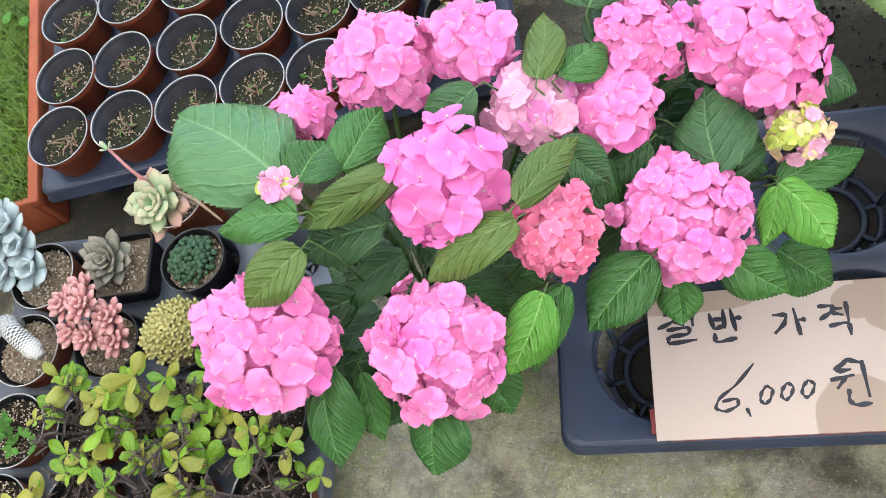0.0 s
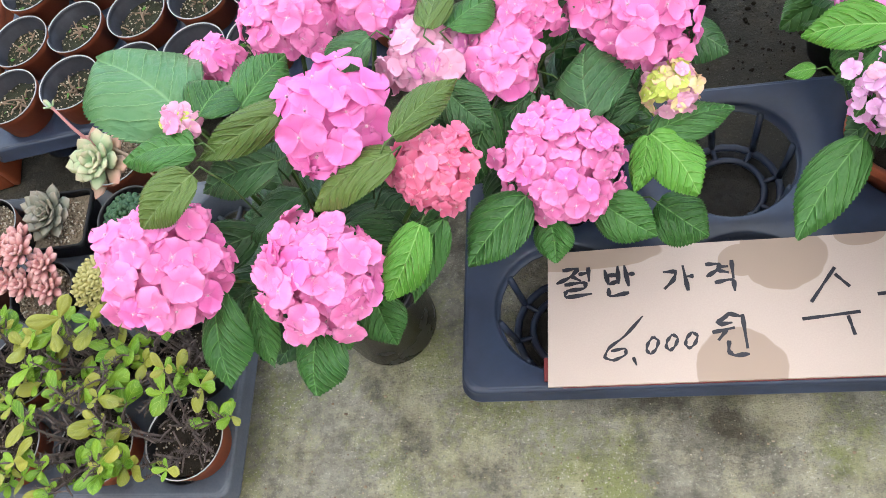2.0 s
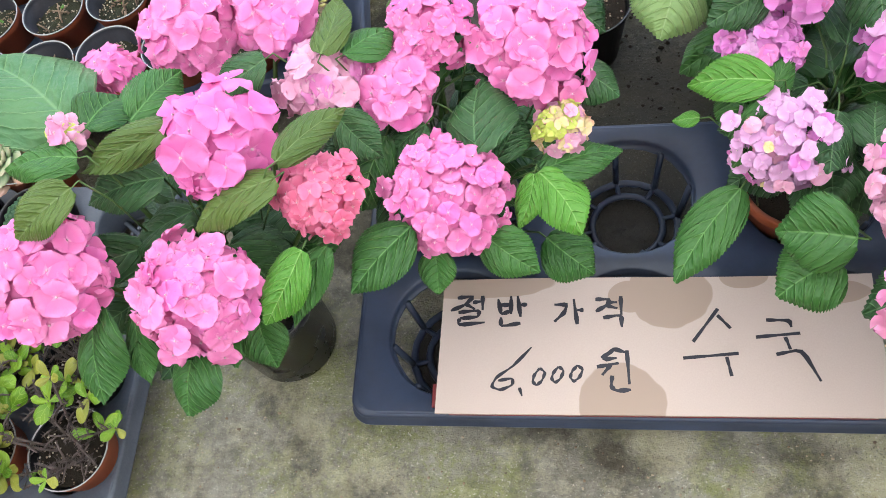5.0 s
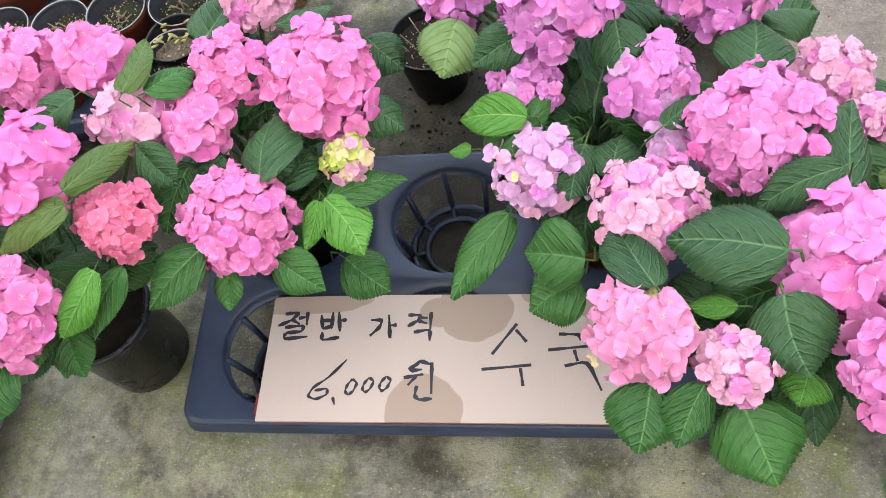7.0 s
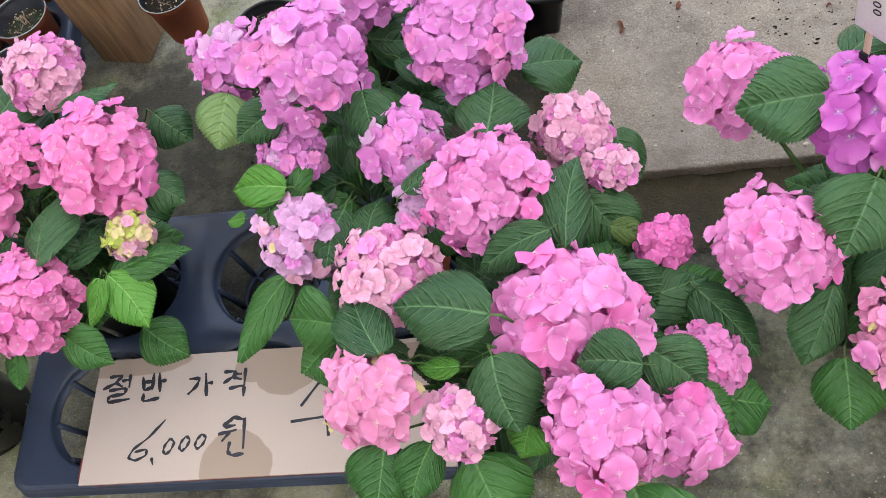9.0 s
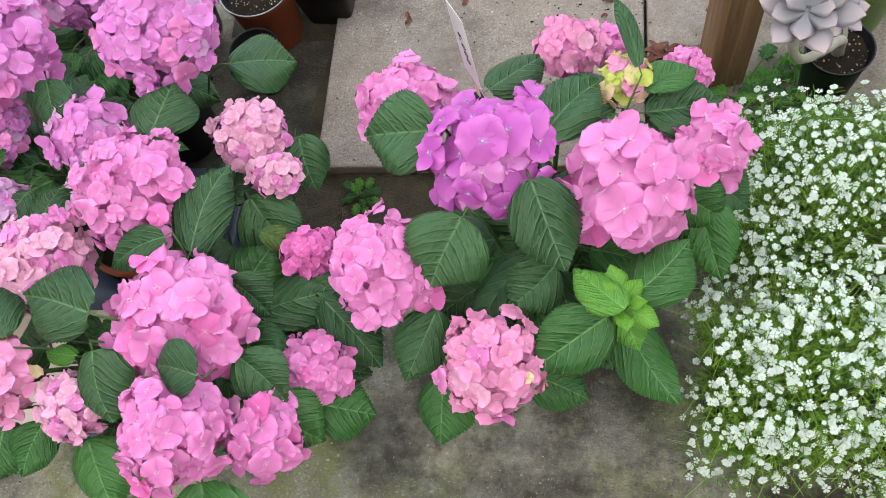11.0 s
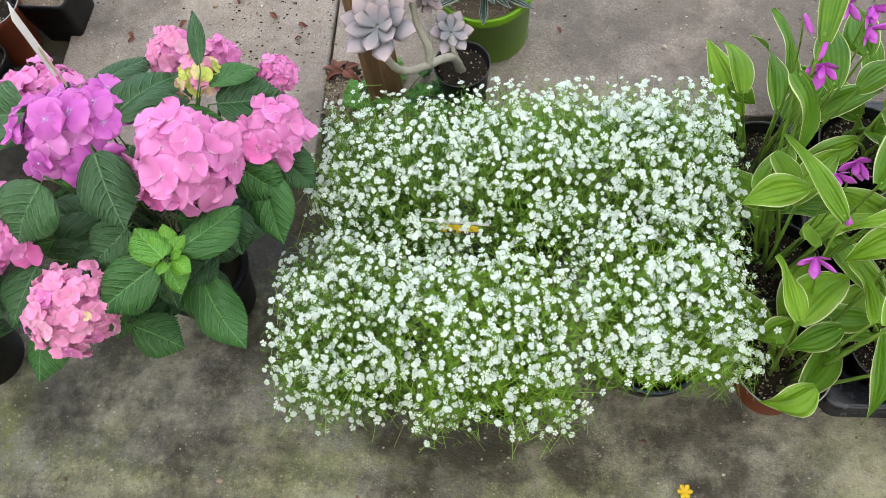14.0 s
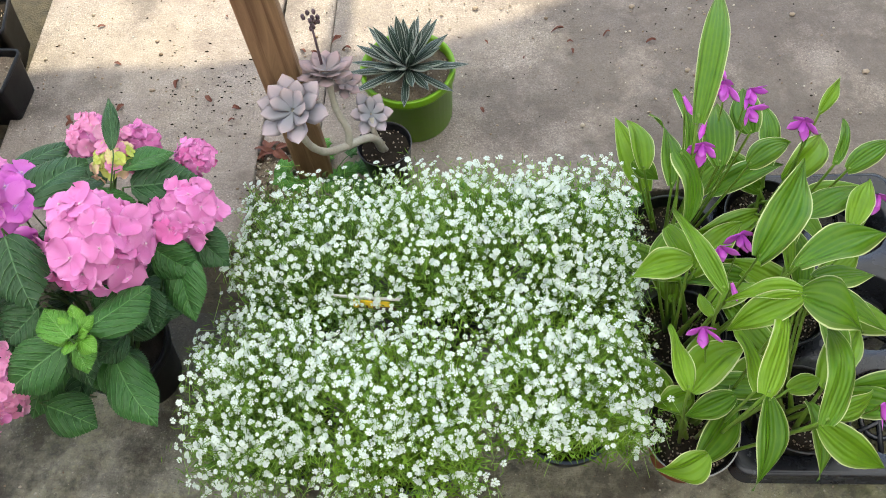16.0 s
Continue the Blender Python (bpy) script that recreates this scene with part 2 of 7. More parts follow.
def concrete_material(name, stain, base, light, moss, wet, wet_from=None, grain=0.6, streaks=0.45, gutter=0.14, relief=0.005, reach=0.045, back_dark=0.0, near_dark=0.0, lime=0.80, pit=0.0):
    """Old concrete: mottling, moss, grit and damp; with wet_from, it is wetter beyond that x, where the plants are
    watered, and darker by and behind the plants, where damp and shade share the colour.
    """
    m, t, p, out = material(name)
    big = noise_of(t, 3.1, 6, 0.65)
    middle = noise_of(t, 13, 8, 0.72)
    fine = noise_of(t, 90, 6, 0.75)
    speck = noise_of(t, 230, 3, 0.7)
    c = ramp(t, middle, [(0.36, stain), (0.50, base), (0.63, light)])
    c = mix(t, mathn(t, "MULTIPLY", mathn(t, "SUBTRACT", fine, 0.35), 0.9), c, tuple(k * 1.35 for k in light))
    mo = ramp(t, mathn(t, "ADD", mathn(t, "MULTIPLY", big, 0.7), mathn(t, "MULTIPLY", fine, 0.35)), [(0.50, (0, 0, 0)), (0.60, (1, 1, 1))])
    c = mix(t, mathn(t, "MULTIPLY", mo, moss), c, (0.225, 0.255, 0.075))
    damp = noise_of(t, 4.3, 6, 0.7)
    back = 0.0
    if wet_from is not None:
        tc = t.nodes.new("ShaderNodeTexCoord")
        sp = t.nodes.new("ShaderNodeSeparateXYZ")
        t.links.new(tc.outputs["Object"], sp.inputs[0])
        far = mathn(t, "MINIMUM", mathn(t, "MAXIMUM", mathn(t, "MULTIPLY", mathn(t, "SUBTRACT", sp.outputs[0], wet_from), 2.2), 0.0), 1.0)
        past = mathn(t, "MINIMUM", mathn(t, "MAXIMUM", mathn(t, "MULTIPLY", mathn(t, "SUBTRACT", sp.outputs[0], wet_from + 0.75), 2.0), 0.0), 1.0)
        far = mathn(t, "SUBTRACT", far, mathn(t, "MULTIPLY", past, 0.6))
        # strip behind the plants: its damp and its shade both painted as wetness
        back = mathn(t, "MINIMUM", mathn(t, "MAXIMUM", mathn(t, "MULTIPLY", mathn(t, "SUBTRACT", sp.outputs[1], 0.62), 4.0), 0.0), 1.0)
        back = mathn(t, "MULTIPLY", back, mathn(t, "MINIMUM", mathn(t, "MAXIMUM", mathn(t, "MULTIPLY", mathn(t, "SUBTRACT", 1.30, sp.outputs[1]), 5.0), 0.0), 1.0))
        # band close to the plants, their shade painted in along with the damp
        by = mathn(t, "MINIMUM", mathn(t, "MAXIMUM", mathn(t, "MULTIPLY", mathn(t, "SUBTRACT", sp.outputs[1], 0.16), 7.0), 0.0), 1.0)
        damp = mathn(t, "ADD", damp, mathn(t, "MULTIPLY", by, near_dark))
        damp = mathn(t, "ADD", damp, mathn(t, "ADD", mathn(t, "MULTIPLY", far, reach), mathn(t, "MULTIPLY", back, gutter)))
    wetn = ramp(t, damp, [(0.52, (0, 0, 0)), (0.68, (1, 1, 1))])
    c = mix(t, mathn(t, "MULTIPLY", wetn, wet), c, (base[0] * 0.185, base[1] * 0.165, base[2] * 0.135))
    if back_dark:                                          # darkens the strip behind the trays further, wet and shade in one colour
        c = mix(t, mathn(t, "MULTIPLY", mathn(t, "MULTIPLY", back, back_dark), ramp(t, middle, [(0.34, (0.45, 0.45, 0.45)), (0.52, (1, 1, 1))])), c, (0.021, 0.020, 0.018))
    crust = ramp(t, mathn(t, "ADD", mathn(t, "MULTIPLY", noise_of(t, 3.9, 8, 0.72), 0.85), mathn(t, "MULTIPLY", fine, 0.22)), [(0.52, (0, 0, 0)), (0.61, (1, 1, 1))])
    dry = mathn(t, "SUBTRACT", 1.0, mathn(t, "MULTIPLY", wetn, 0.8))
    c = mix(t, mathn(t, "MULTIPLY", mathn(t, "MULTIPLY", crust, dry), lime), c, (light[0] * 1.34, light[1] * 1.31, light[2] * 1.10))
    # pits and worn aggregate, stronger where the surface is bare
    patchy = ramp(t, noise_of(t, 6.5, 5, 0.7), [(0.35, (0.15, 0.15, 0.15)), (0.62, (1, 1, 1))])
    c = mix(t, mathn(t, "MULTIPLY", mathn(t, "MULTIPLY", mathn(t, "GREATER_THAN", speck, 0.62 - pit), mathn(t, "MULTIPLY", dry, grain)), patchy), c, tuple(min(1, k * 1.7) for k in light))
    c = mix(t, mathn(t, "MULTIPLY", mathn(t, "MULTIPLY", mathn(t, "LESS_THAN", speck, 0.37 + pit * 0.6), grain * 0.7), patchy), c, tuple(k * 0.30 for k in stain))
    streak = t.nodes.new("ShaderNodeTexCoord")
    mp = t.nodes.new("ShaderNodeMapping")
    mp.inputs["Scale"].default_value = (2.2, 9.0, 1.0)
    mp.inputs["Rotation"].default_value = (0, 0, 0.35)
    t.links.new(streak.outputs["Object"], mp.inputs["Vector"])
    sn = node(t, "ShaderNodeTexNoise", Scale=2.6, Detail=8.0, Roughness=0.72, Distortion=0.6)
    t.links.new(mp.outputs[0], sn.inputs["Vector"])
    c = mix(t, mathn(t, "MULTIPLY", ramp(t, sn.outputs["Fac"], [(0.50, (0, 0, 0)), (0.62, (1, 1, 1))]), streaks), c, (stain[0] * 0.62, stain[1] * 0.52, stain[2] * 0.42))
    t.links.new(c, p.inputs["Base Color"])
    t.links.new(mathn(t, "SUBTRACT", 0.88, mathn(t, "MULTIPLY", wetn, wet * 0.45)), p.inputs["Roughness"])
    p.inputs["Specular IOR Level"].default_value = 0.35
    bump(t, p, mathn(t, "ADD", mathn(t, "ADD", middle, fine), mathn(t, "MULTIPLY", speck, 0.6)), 0.85, relief)
    return m


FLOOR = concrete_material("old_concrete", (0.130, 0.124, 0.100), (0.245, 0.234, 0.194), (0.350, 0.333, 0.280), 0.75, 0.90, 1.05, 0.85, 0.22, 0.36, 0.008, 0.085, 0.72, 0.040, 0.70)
SLAB = concrete_material("slab_concrete", (0.220, 0.183, 0.158), (0.286, 0.243, 0.210), (0.335, 0.288, 0.250), 0.04, 0.52, 2.10, 0.6, 0.10, 0.0, 0.005, 0.22, 0.0, 0.0, 0.22, 0.045)


def wood_material(name, a, b):
    m, t, p, out = material(name)
    c = t.nodes.new("ShaderNodeTexCoord")
    mp = t.nodes.new("ShaderNodeMapping")
    mp.inputs["Scale"].default_value = (26, 26, 1.6)
    t.links.new(c.outputs["Object"], mp.inputs["Vector"])
    n = node(t, "ShaderNodeTexNoise", Scale=2.2, Detail=7.0, Roughness=0.65, Distortion=0.9)
    t.links.new(mp.outputs[0], n.inputs["Vector"])
    col = ramp(t, n.outputs["Fac"], [(0.3, a), (0.5, tuple((x + y) / 2 for x, y in zip(a, b))), (0.68, b)])
    t.links.new(col, p.inputs["Base Color"])
    p.inputs["Roughness"].default_value = 0.75
    bump(t, p, n.outputs["Fac"], 0.5, 0.003)
    return m


WOOD = wood_material("old_wood", (0.13, 0.065, 0.030), (0.34, 0.20, 0.105))


def film_material():
    m, t, p, out = material("roof_film")
    tr = t.nodes.new("ShaderNodeBsdfTranslucent")
    tr.inputs["Color"].default_value = (0.90, 0.912, 0.912, 1)
    df = t.nodes.new("ShaderNodeBsdfDiffuse")
    df.inputs["Color"].default_value = (0.8, 0.8, 0.78, 1)
    mx = node(t, "ShaderNodeMixShader", Fac=0.10)
    t.links.new(tr.outputs[0], mx.inputs[1])
    t.links.new(df.outputs[0], mx.inputs[2])
    t.links.new(mx.outputs[0], out.inputs["Surface"])
    return m


FILM = film_material()


# ---- mesh tools ----
class Build:
    """Vertices, faces, uv per vertex and material index per face, gathered for one mesh."""

    def __init__(self):
        self.v, self.f, self.uv, self.mi = [], [], [], []

    def add(self, verts, faces, uvs=None, mi=0):
        k = len(self.v)
        self.v += [tuple(p) for p in verts]
        self.uv += list(uvs) if uvs is not None else [(0.5, 0.5)] * len(verts)
        self.f += [tuple(i + k for i in q) for q in faces]
        self.mi += [mi] * len(faces)
        return self

    def grid(self, rows, uvs=None, closed=False, mi=0):
        """rows: a list of equally long rows of points."""
        n, m = len(rows), len(rows[0])
        faces = []
        for i in range(n - 1):
            for j in range(m if closed else m - 1):
                k = (j + 1) % m
                faces.append((i * m + j, i * m + k, (i + 1) * m + k, (i + 1) * m + j))
        return self.add([p for r in rows for p in r], faces, uvs, mi)

    def tube(self, pts, radii, sides=6, mi=0, cap=True):
        pts = [Vector(p) for p in pts]
        rows = []
        side = None
        for i, p in enumerate(pts):
            d = (pts[min(i + 1, len(pts) - 1)] - pts[max(i - 1, 0)]).normalized()
            if side is None:
                side = d.orthogonal().normalized()
            side = (side - d * side.dot(d)).normalized()
            up = d.cross(side)
            r = radii[i] if isinstance(radii, (list, tuple)) else radii
            rows.append([p + (side * math.cos(a) + up * math.sin(a)) * r for a in (2 * math.pi * k / sides for k in range(sides))])
        self.grid(rows, None, True, mi)
        if cap:
            k = len(self.v)
            self.f += [tuple(range(k - sides, k)), tuple(reversed(range(k - sides * len(rows), k - sides * (len(rows) - 1))))]
            self.mi += [mi, mi]
        return self

    def lathe(self, profile, n=32, centre=(0, 0, 0), mi=0, sx=1.0, sy=1.0):
        """profile: (radius, z) from one end to the other."""
        x, y, z = centre
        rows = [[(x + r * sx * math.cos(a), y + r * sy * math.sin(a), z + h) for a in (2 * math.pi * k / n for k in range(n))] for r, h in profile]
        return self.grid(rows, None, True, mi)

    def ball(self, c, r, n=8, rings=5, squash=1.0, mi=0):
        c = Vector(c)
        prof = [(r * math.sin(math.pi * i / rings) + 1e-5, -r * squash * math.cos(math.pi * i / rings)) for i in range(rings + 1)]
        return self.lathe(prof, n, c, mi)

    def blob(self, c, sx, sy, sz, seed, n=7, rings=5, rough=0.25, mi=0):
        rnd = random.Random(seed)
        rows = []
        for i in range(rings + 1):
            t = math.pi * i / rings
            rows.append([(c[0] + sx * math.sin(t) * math.cos(a) * (1 + rnd.uniform(-rough, rough)), c[1] + sy * math.sin(t) * math.sin(a) * (1 + rnd.uniform(-rough, rough)),
                          c[2] - sz * math.cos(t) * (1 + rnd.uniform(-rough, rough) * 0.5)) for a in (2 * math.pi * k / n for k in range(n))])
        return self.grid(rows, None, True, mi)

    def box(self, x0, y0, z0, x1, y1, z1, mi=0, b=0.002):
        """A box with its edges taken off."""
        bm = bmesh.new()
        bmesh.ops.create_cube(bm, size=1.0, matrix=Matrix.LocRotScale(((x0 + x1) / 2, (y0 + y1) / 2, (z0 + z1) / 2), None, (x1 - x0, y1 - y0, z1 - z0)))
        if b:
            bmesh.ops.bevel(bm, geom=bm.edges[:], offset=b, segments=2, affect="EDGES", profile=0.6)
        bm.verts.index_update()
        self.add([v.co[:] for v in bm.verts], [[v.index for v in f.verts] for f in bm.faces], None, mi)
        bm.free()
        return self

    def mesh(self, name, mats, smooth=True):
        me = bpy.data.meshes.new(name)
        me.from_pydata(self.v, [], self.f)
        for mt in mats:
            me.materials.append(mt)
        layer = me.uv_layers.new(name="uv")
        idx = np.empty(len(me.loops), dtype=np.int32)
        me.loops.foreach_get("vertex_index", idx)
        layer.data.foreach_set("uv", np.array(self.uv, dtype=np.float32)[idx].ravel())
        me.polygons.foreach_set("material_index", self.mi)
        me.polygons.foreach_set("use_smooth", [smooth] * len(me.polygons))
        me.update()
        return me


def thing(name, label, category, at=(0, 0, 0), turn=0.0, group="", kind=""):
    """An empty at the foot of a thing."""
    e = new(name)
    e.empty_display_size = 0.03
    e.matrix_world = pose(*at, 0, 0, turn)
    return tagged(e, label, category, group, kind)


def part(name, build, mats, parent=None, label="", smooth=True):
    """One mesh object, as a part of its parent."""
    me = build if isinstance(build, bpy.types.Mesh) else build.mesh(name, mats if isinstance(mats, (list, tuple)) else [mats], smooth)
    ob = new(name, me)
    if parent is not None:
        ob.parent = parent
    if label:
        tagged(ob, label)
    return ob


def whole(name, build, mats, label, category, group="", kind="", smooth=True, m=None):
    """A thing that is one mesh."""
    ob = part(name, build, mats, None, "", smooth)
    if m is not None:
        ob.matrix_world = m
    return tagged(ob, label, category, group, kind)


def turn_to(normal, spin=0.0):
    q = Vector(normal).to_track_quat("Z", "Y")
    return q.to_matrix().to_4x4() @ Matrix.Rotation(spin, 4, "Z")


# ---- ground, slab, roof ----
def ground_sheet():
    """One uneven sheet, fine where it is seen, out to the horizon."""
    xs = sorted(set([-600, -120, -30, -8, -3] + [round(-1.2 + 0.04 * i, 3) for i in range(108)] + [6, 12, 40, 150, 600]))
    ys = sorted(set([-600, -120, -30, -8, -3, -1] + [round(-0.3 + 0.04 * i, 3) for i in range(56)] + [4, 8, 30, 120, 600]))
    b = Build()
    rows = []
    for y in ys:
        row = []
        for x in xs:
            near = -1.3 < x < 3.2 and -0.4 < y < 2.1
            z = 0.004 * (noise.noise((x * 1.7, y * 1.7, 0)) + 0.5 * noise.noise((x * 7, y * 7, 3))) - 0.004 if near else -0.004
            if 1.0 < x < 3.2 and 0.72 < y < 0.89:      # worn gutter before the slab
                z -= 0.010 * math.sin((y - 0.72) / 0.17 * math.pi)
            row.append((x, y, z))
        rows.append(row)
    b.grid(rows)
    return whole("ground", b, FLOOR, "old mossy concrete ground with damp stains", "ground", kind="structure")


ground_sheet()


def slab_piece(x0, y0, x1, y1, z, label):
    b = Build().box(x0, y0, -0.03, x1, y1, z, b=0.006)
    return whole("pavement", b, SLAB, label, "pavement", kind="structure")


slab_piece(1.060, 0.885, 1.668, 3.2, 0.030, "pale concrete path slab with grit and dead leaves")
slab_piece(1.674, 1.135, 1.800, 3.2, 0.028, "narrow pale concrete strip beside the timber post")
slab_piece(1.8005, 1.000, 3.6, 3.2, 0.027, "pale concrete path slab partly in sunlight")


def soil_strip():
    b = Build()
    rows = []
    for i in range(12):
        y = 0.735 + 0.036 * i
        rows.append([(x, y, 0.006 + 0.010 * noise.noise((x * 14, y * 14, 1)) + 0.006 * noise.noise((x * 40, y * 40, 5)) - 0.012 * abs(i - 5.5) / 5.5)
                     for x in [1.03 + 0.03 * k for k in range(27)]])
    b.grid(rows)
    return whole("soil", b, EARTH, "strip of dark damp soil along the slab", "soil", kind="structure")


soil_strip()


def soil_gap():
    """Dirt between the pots and the slab's long side."""
    b = Build()
    b.grid([[(0.80 + 0.0265 * i, 1.172 + 0.04 * k, 0.004 + 0.010 * noise.noise((i * 0.37, k * 0.56, 8)) + 0.006 * noise.noise((i * 1.1, k * 1.6, 5)) - (0.016 if i == 0 or k in (0, 24) else 0)) for i in range(11)] for k in range(25)])
    return whole("soil", b, EARTH, "dark dirt between the black pots and the slab", "soil", kind="structure")


soil_gap()


def roof():
    """Milky film added overhead, out of view, to diffuse the sun; its far edge is cut to shape the sunlit patch on the
    path behind.
    """
    rows = []
    xs = [-7 + 0.25 * i for i in range(73)]
    for k in range(9):
        row = []
        for x in xs:
            far = 3.235 + 0.05 * min(1, max(0, (x - 1.75) / 0.2)) + 0.20 * min(1, max(0, (x - 2.3) / 0.5)) + 0.015 * math.sin(x * 5.1) + (0.9 if x < 1.15 else 0.0)
            row.append((x, -6.0 + (far + 6.0) * k / 8, 3.05))
        rows.append(row)
    b = Build().grid(rows)
    whole("ceiling", b, FILM, "unseen milky film roof added to diffuse the sun", "roof", kind="structure")
    t = Build()
    for k in range(3):
        x = 0.55 + 1.5 * k
        t.box(x, -6.0, 2.96, x + 0.05, 6.0, 3.04, b=0.004)
    whole("ceiling_rafters", t, WOOD, "timber rafters carrying the film roof", "rafters", kind="structure")


roof()


def shed_walls():
    """Plain boarded walls that close the shed to the sides and behind."""
    for name, x0, y0, x1, y1 in (("wall_west", -4.06, -4.0, -4.0, 3.0), ("wall_east", 6.0, -4.0, 6.06, 3.0), ("wall_south", -4.06, -4.06, 6.06, -4.0)):
        whole(name, Build().box(x0, y0, -0.02, x1, y1, 2.94, b=0.004), WOOD, "plain timber wall of the nursery shed", "wall", kind="structure")


shed_walls()


# ---- hydrangea parts ----
def floret_mesh(key, seed):
    """Four broad overlapping petals round a small bead; 1 wide, facing +z, their edges curving back."""
    rnd = random.Random(seed)
    b = Build()
    for k in range(4):
        a = k * math.pi / 2 + rnd.uniform(-0.14, 0.14)
        lift = 0.030 if k % 2 else -0.012
        size = rnd.uniform(0.88, 1.10)
        cup = rnd.uniform(-0.24, 0.20)
        roll = rnd.uniform(-0.19, 0.13)
        wave, ph = rnd.uniform(0.03, 0.10), rnd.uniform(0, 6)
        lean = rnd.uniform(-0.06, 0.06)
        rows, uvs = [], []
        for u, half in ((0.04, 0.08), (0.24, 0.235), (0.48, 0.350), (0.70, 0.375), (0.86, 0.295), (0.95, 0.165), (1.0, 0.040)):
            row = []
            for j in range(7):
                v = j / 3 - 1
                r = 0.55 * size * u - 0.035 * v * v * u
                y = half * size * v + lean * u
                z = lift * min(1, u * 4) + cup * u * u + roll * v * v * u + wave * math.sin(4.5 * v + 5 * u + ph) * u
                row.append((r * math.cos(a) - y * math.sin(a), r * math.sin(a) + y * math.cos(a), z))
                uvs.append((u, v))
            rows.append(row)
        b.grid(rows, uvs)
    b.ball((0, 0, 0.040), 0.036, 7, 4, mi=1)
    return b.mesh("floret", [PETALS[key], EYE_BEAD])


FLORETS = {k: [floret_mesh(k, 10 * i + 7 * n) for i in range(8)] for n, k in enumerate(PETALS)}


def leaf_build(foot, tip, width, seed, stalk_to=None, teeth=24, droop=0.16, up=(0, -0.30, 1.0), shape=None, fold=None, serr=0.045, quilt=1.0, pleat=0.0, across=18):
    """A leaf blade from foot to tip, with its stalk: toothed and quilted between its veins, or smooth and pleated lengthwise."""
    rnd = random.Random(seed)
    foot, tip = Vector(foot), Vector(tip)
    ax = tip - foot
    ln = ax.length
    ax.normalize()
    nrm = Vector(up) + Vector((rnd.uniform(-0.42, 0.42), rnd.uniform(-0.38, 0.38), 0))
    nrm = (nrm - ax * nrm.dot(ax)).normalized()
    side = nrm.cross(ax)
    nu, nv = 2 * teeth, across
    fold = rnd.uniform(0.02, 0.48) if fold is None else fold
    halves = (fold * rnd.uniform(0.6, 1.3), fold * rnd.uniform(0.6, 1.3))
    bow = rnd.uniform(-0.06, 0.06)
    curl = rnd.uniform(0.5, 1.5) * droop
    wave, ph = rnd.uniform(0.015, 0.060), rnd.uniform(0, 6)
    twist = rnd.uniform(-0.22, 0.22)
    rows, uvs = [], []
    for i in range(nu + 1):
        u = i / nu
        w = shape(u) if shape else (math.sin(math.pi * min(1.0, u * 0.97 + 0.03) ** 0.84) ** 0.66) * (1.0 if u < 0.62 else 1 - 0.50 * ((u - 0.62) / 0.38) ** 1.7)
        row = []
        for j in range(nv + 1):
            v = j / nv * 2 - 1
            a = abs(v)
            rim = (a > 0.97) * (0 < i < nu)
            edge = (serr if i % 2 else -serr * 0.4) * rim
            y = width / 2 * w * v * (1 + edge) + bow * ln * math.sin(math.pi * u)
            x = ln * u + (serr * 0.5 * width * rim if i % 2 else 0)
            la = a * w
            phase = ((u - 0.27 * la - 0.30 * la * la) * 6.0) % 1.0
            puff = quilt * 0.015 * width * (1 - (2 * abs(phase - 0.5)) ** 3) * min(1, la * 5) * (1 - a ** 6)
            z = (halves[v > 0] * width / 2 * w * a - curl * ln * (u - 0.35) ** 2 * (1.9 if u > 0.35 else 0.7) - 0.22 * width * w * a ** 3
                 + wave * ln * math.sin(7 * u + ph + 2 * v) * a + puff - 0.012 * width * (a < 0.05) + twist * y * (u - 0.3)
                 + pleat * width * w * math.cos(3.5 * math.pi * v))
            row.append(foot + ax * x + side * y + nrm * z)
            uvs.append((u, 0.5 + 0.5 * v * (w if quilt else 1.0)))
        rows.append(row)
    b = Build().grid(rows, uvs)
    if stalk_to is not None:
        s = Vector(stalk_to)
        mid = (foot + s) / 2 + Vector((0, 0, 0.012)) - ax * 0.01
        r = max(0.0012, width * 0.019)
        b.tube([foot + ax * ln * 0.05 - nrm * 0.003, foot - ax * 0.012 - nrm * 0.001, mid, s], [r * 0.6, r, r, r * 1.1], 6, mi=1)
    return b


def orbicular(u):
    return math.sin(math.pi * min(1.0, u * 0.97 + 0.03) ** 1.05) ** 0.50


def pot_build(r0, r1, h, wall=0.004, lip=0.006):
    prof = [(0.001, 0.0), (r0 * 0.96, 0.0), (r0, 0.004), (r1, h - 0.022), (r1 + lip * 0.8, h - 0.021), (r1 + lip, h - 0.017), (r1 + lip, h - 0.002), (r1 + lip - 0.001, h),
            (r1 + lip - wall, h), (r1 - wall, h - 0.004), (r1 - wall, h - 0.030), (r1 - wall - 0.001, h - 0.034)]
    return Build().lathe(prof, 40)


def soil_build(r, z, seed, mound=0.008, n=22, rings=7):
    rows = []
    for i in range(rings + 1):
        k = i / rings
        rows.append([(r * k * math.cos(a) + 1e-4, r * k * math.sin(a), z + mound * (1 - k * k) + 0.006 * noise.noise((r * k * math.cos(a) * 60 + seed, r * k * math.sin(a) * 60, seed))
                      + 0.004 * noise.noise((k * math.cos(a) * 9 + seed, k * math.sin(a) * 9, 2))) for a in (2 * math.pi * j / n for j in range(n))])
    return Build().grid(rows, None, True)


def curve_between(a, c, sag, n=6):
    a, c = Vector(a), Vector(c)
    m = (a + c) / 2 + Vector(sag)
    return [(1 - t) ** 2 * a + 2 * t * (1 - t) * m + t * t * c for t in (i / n for i in range(n + 1))]


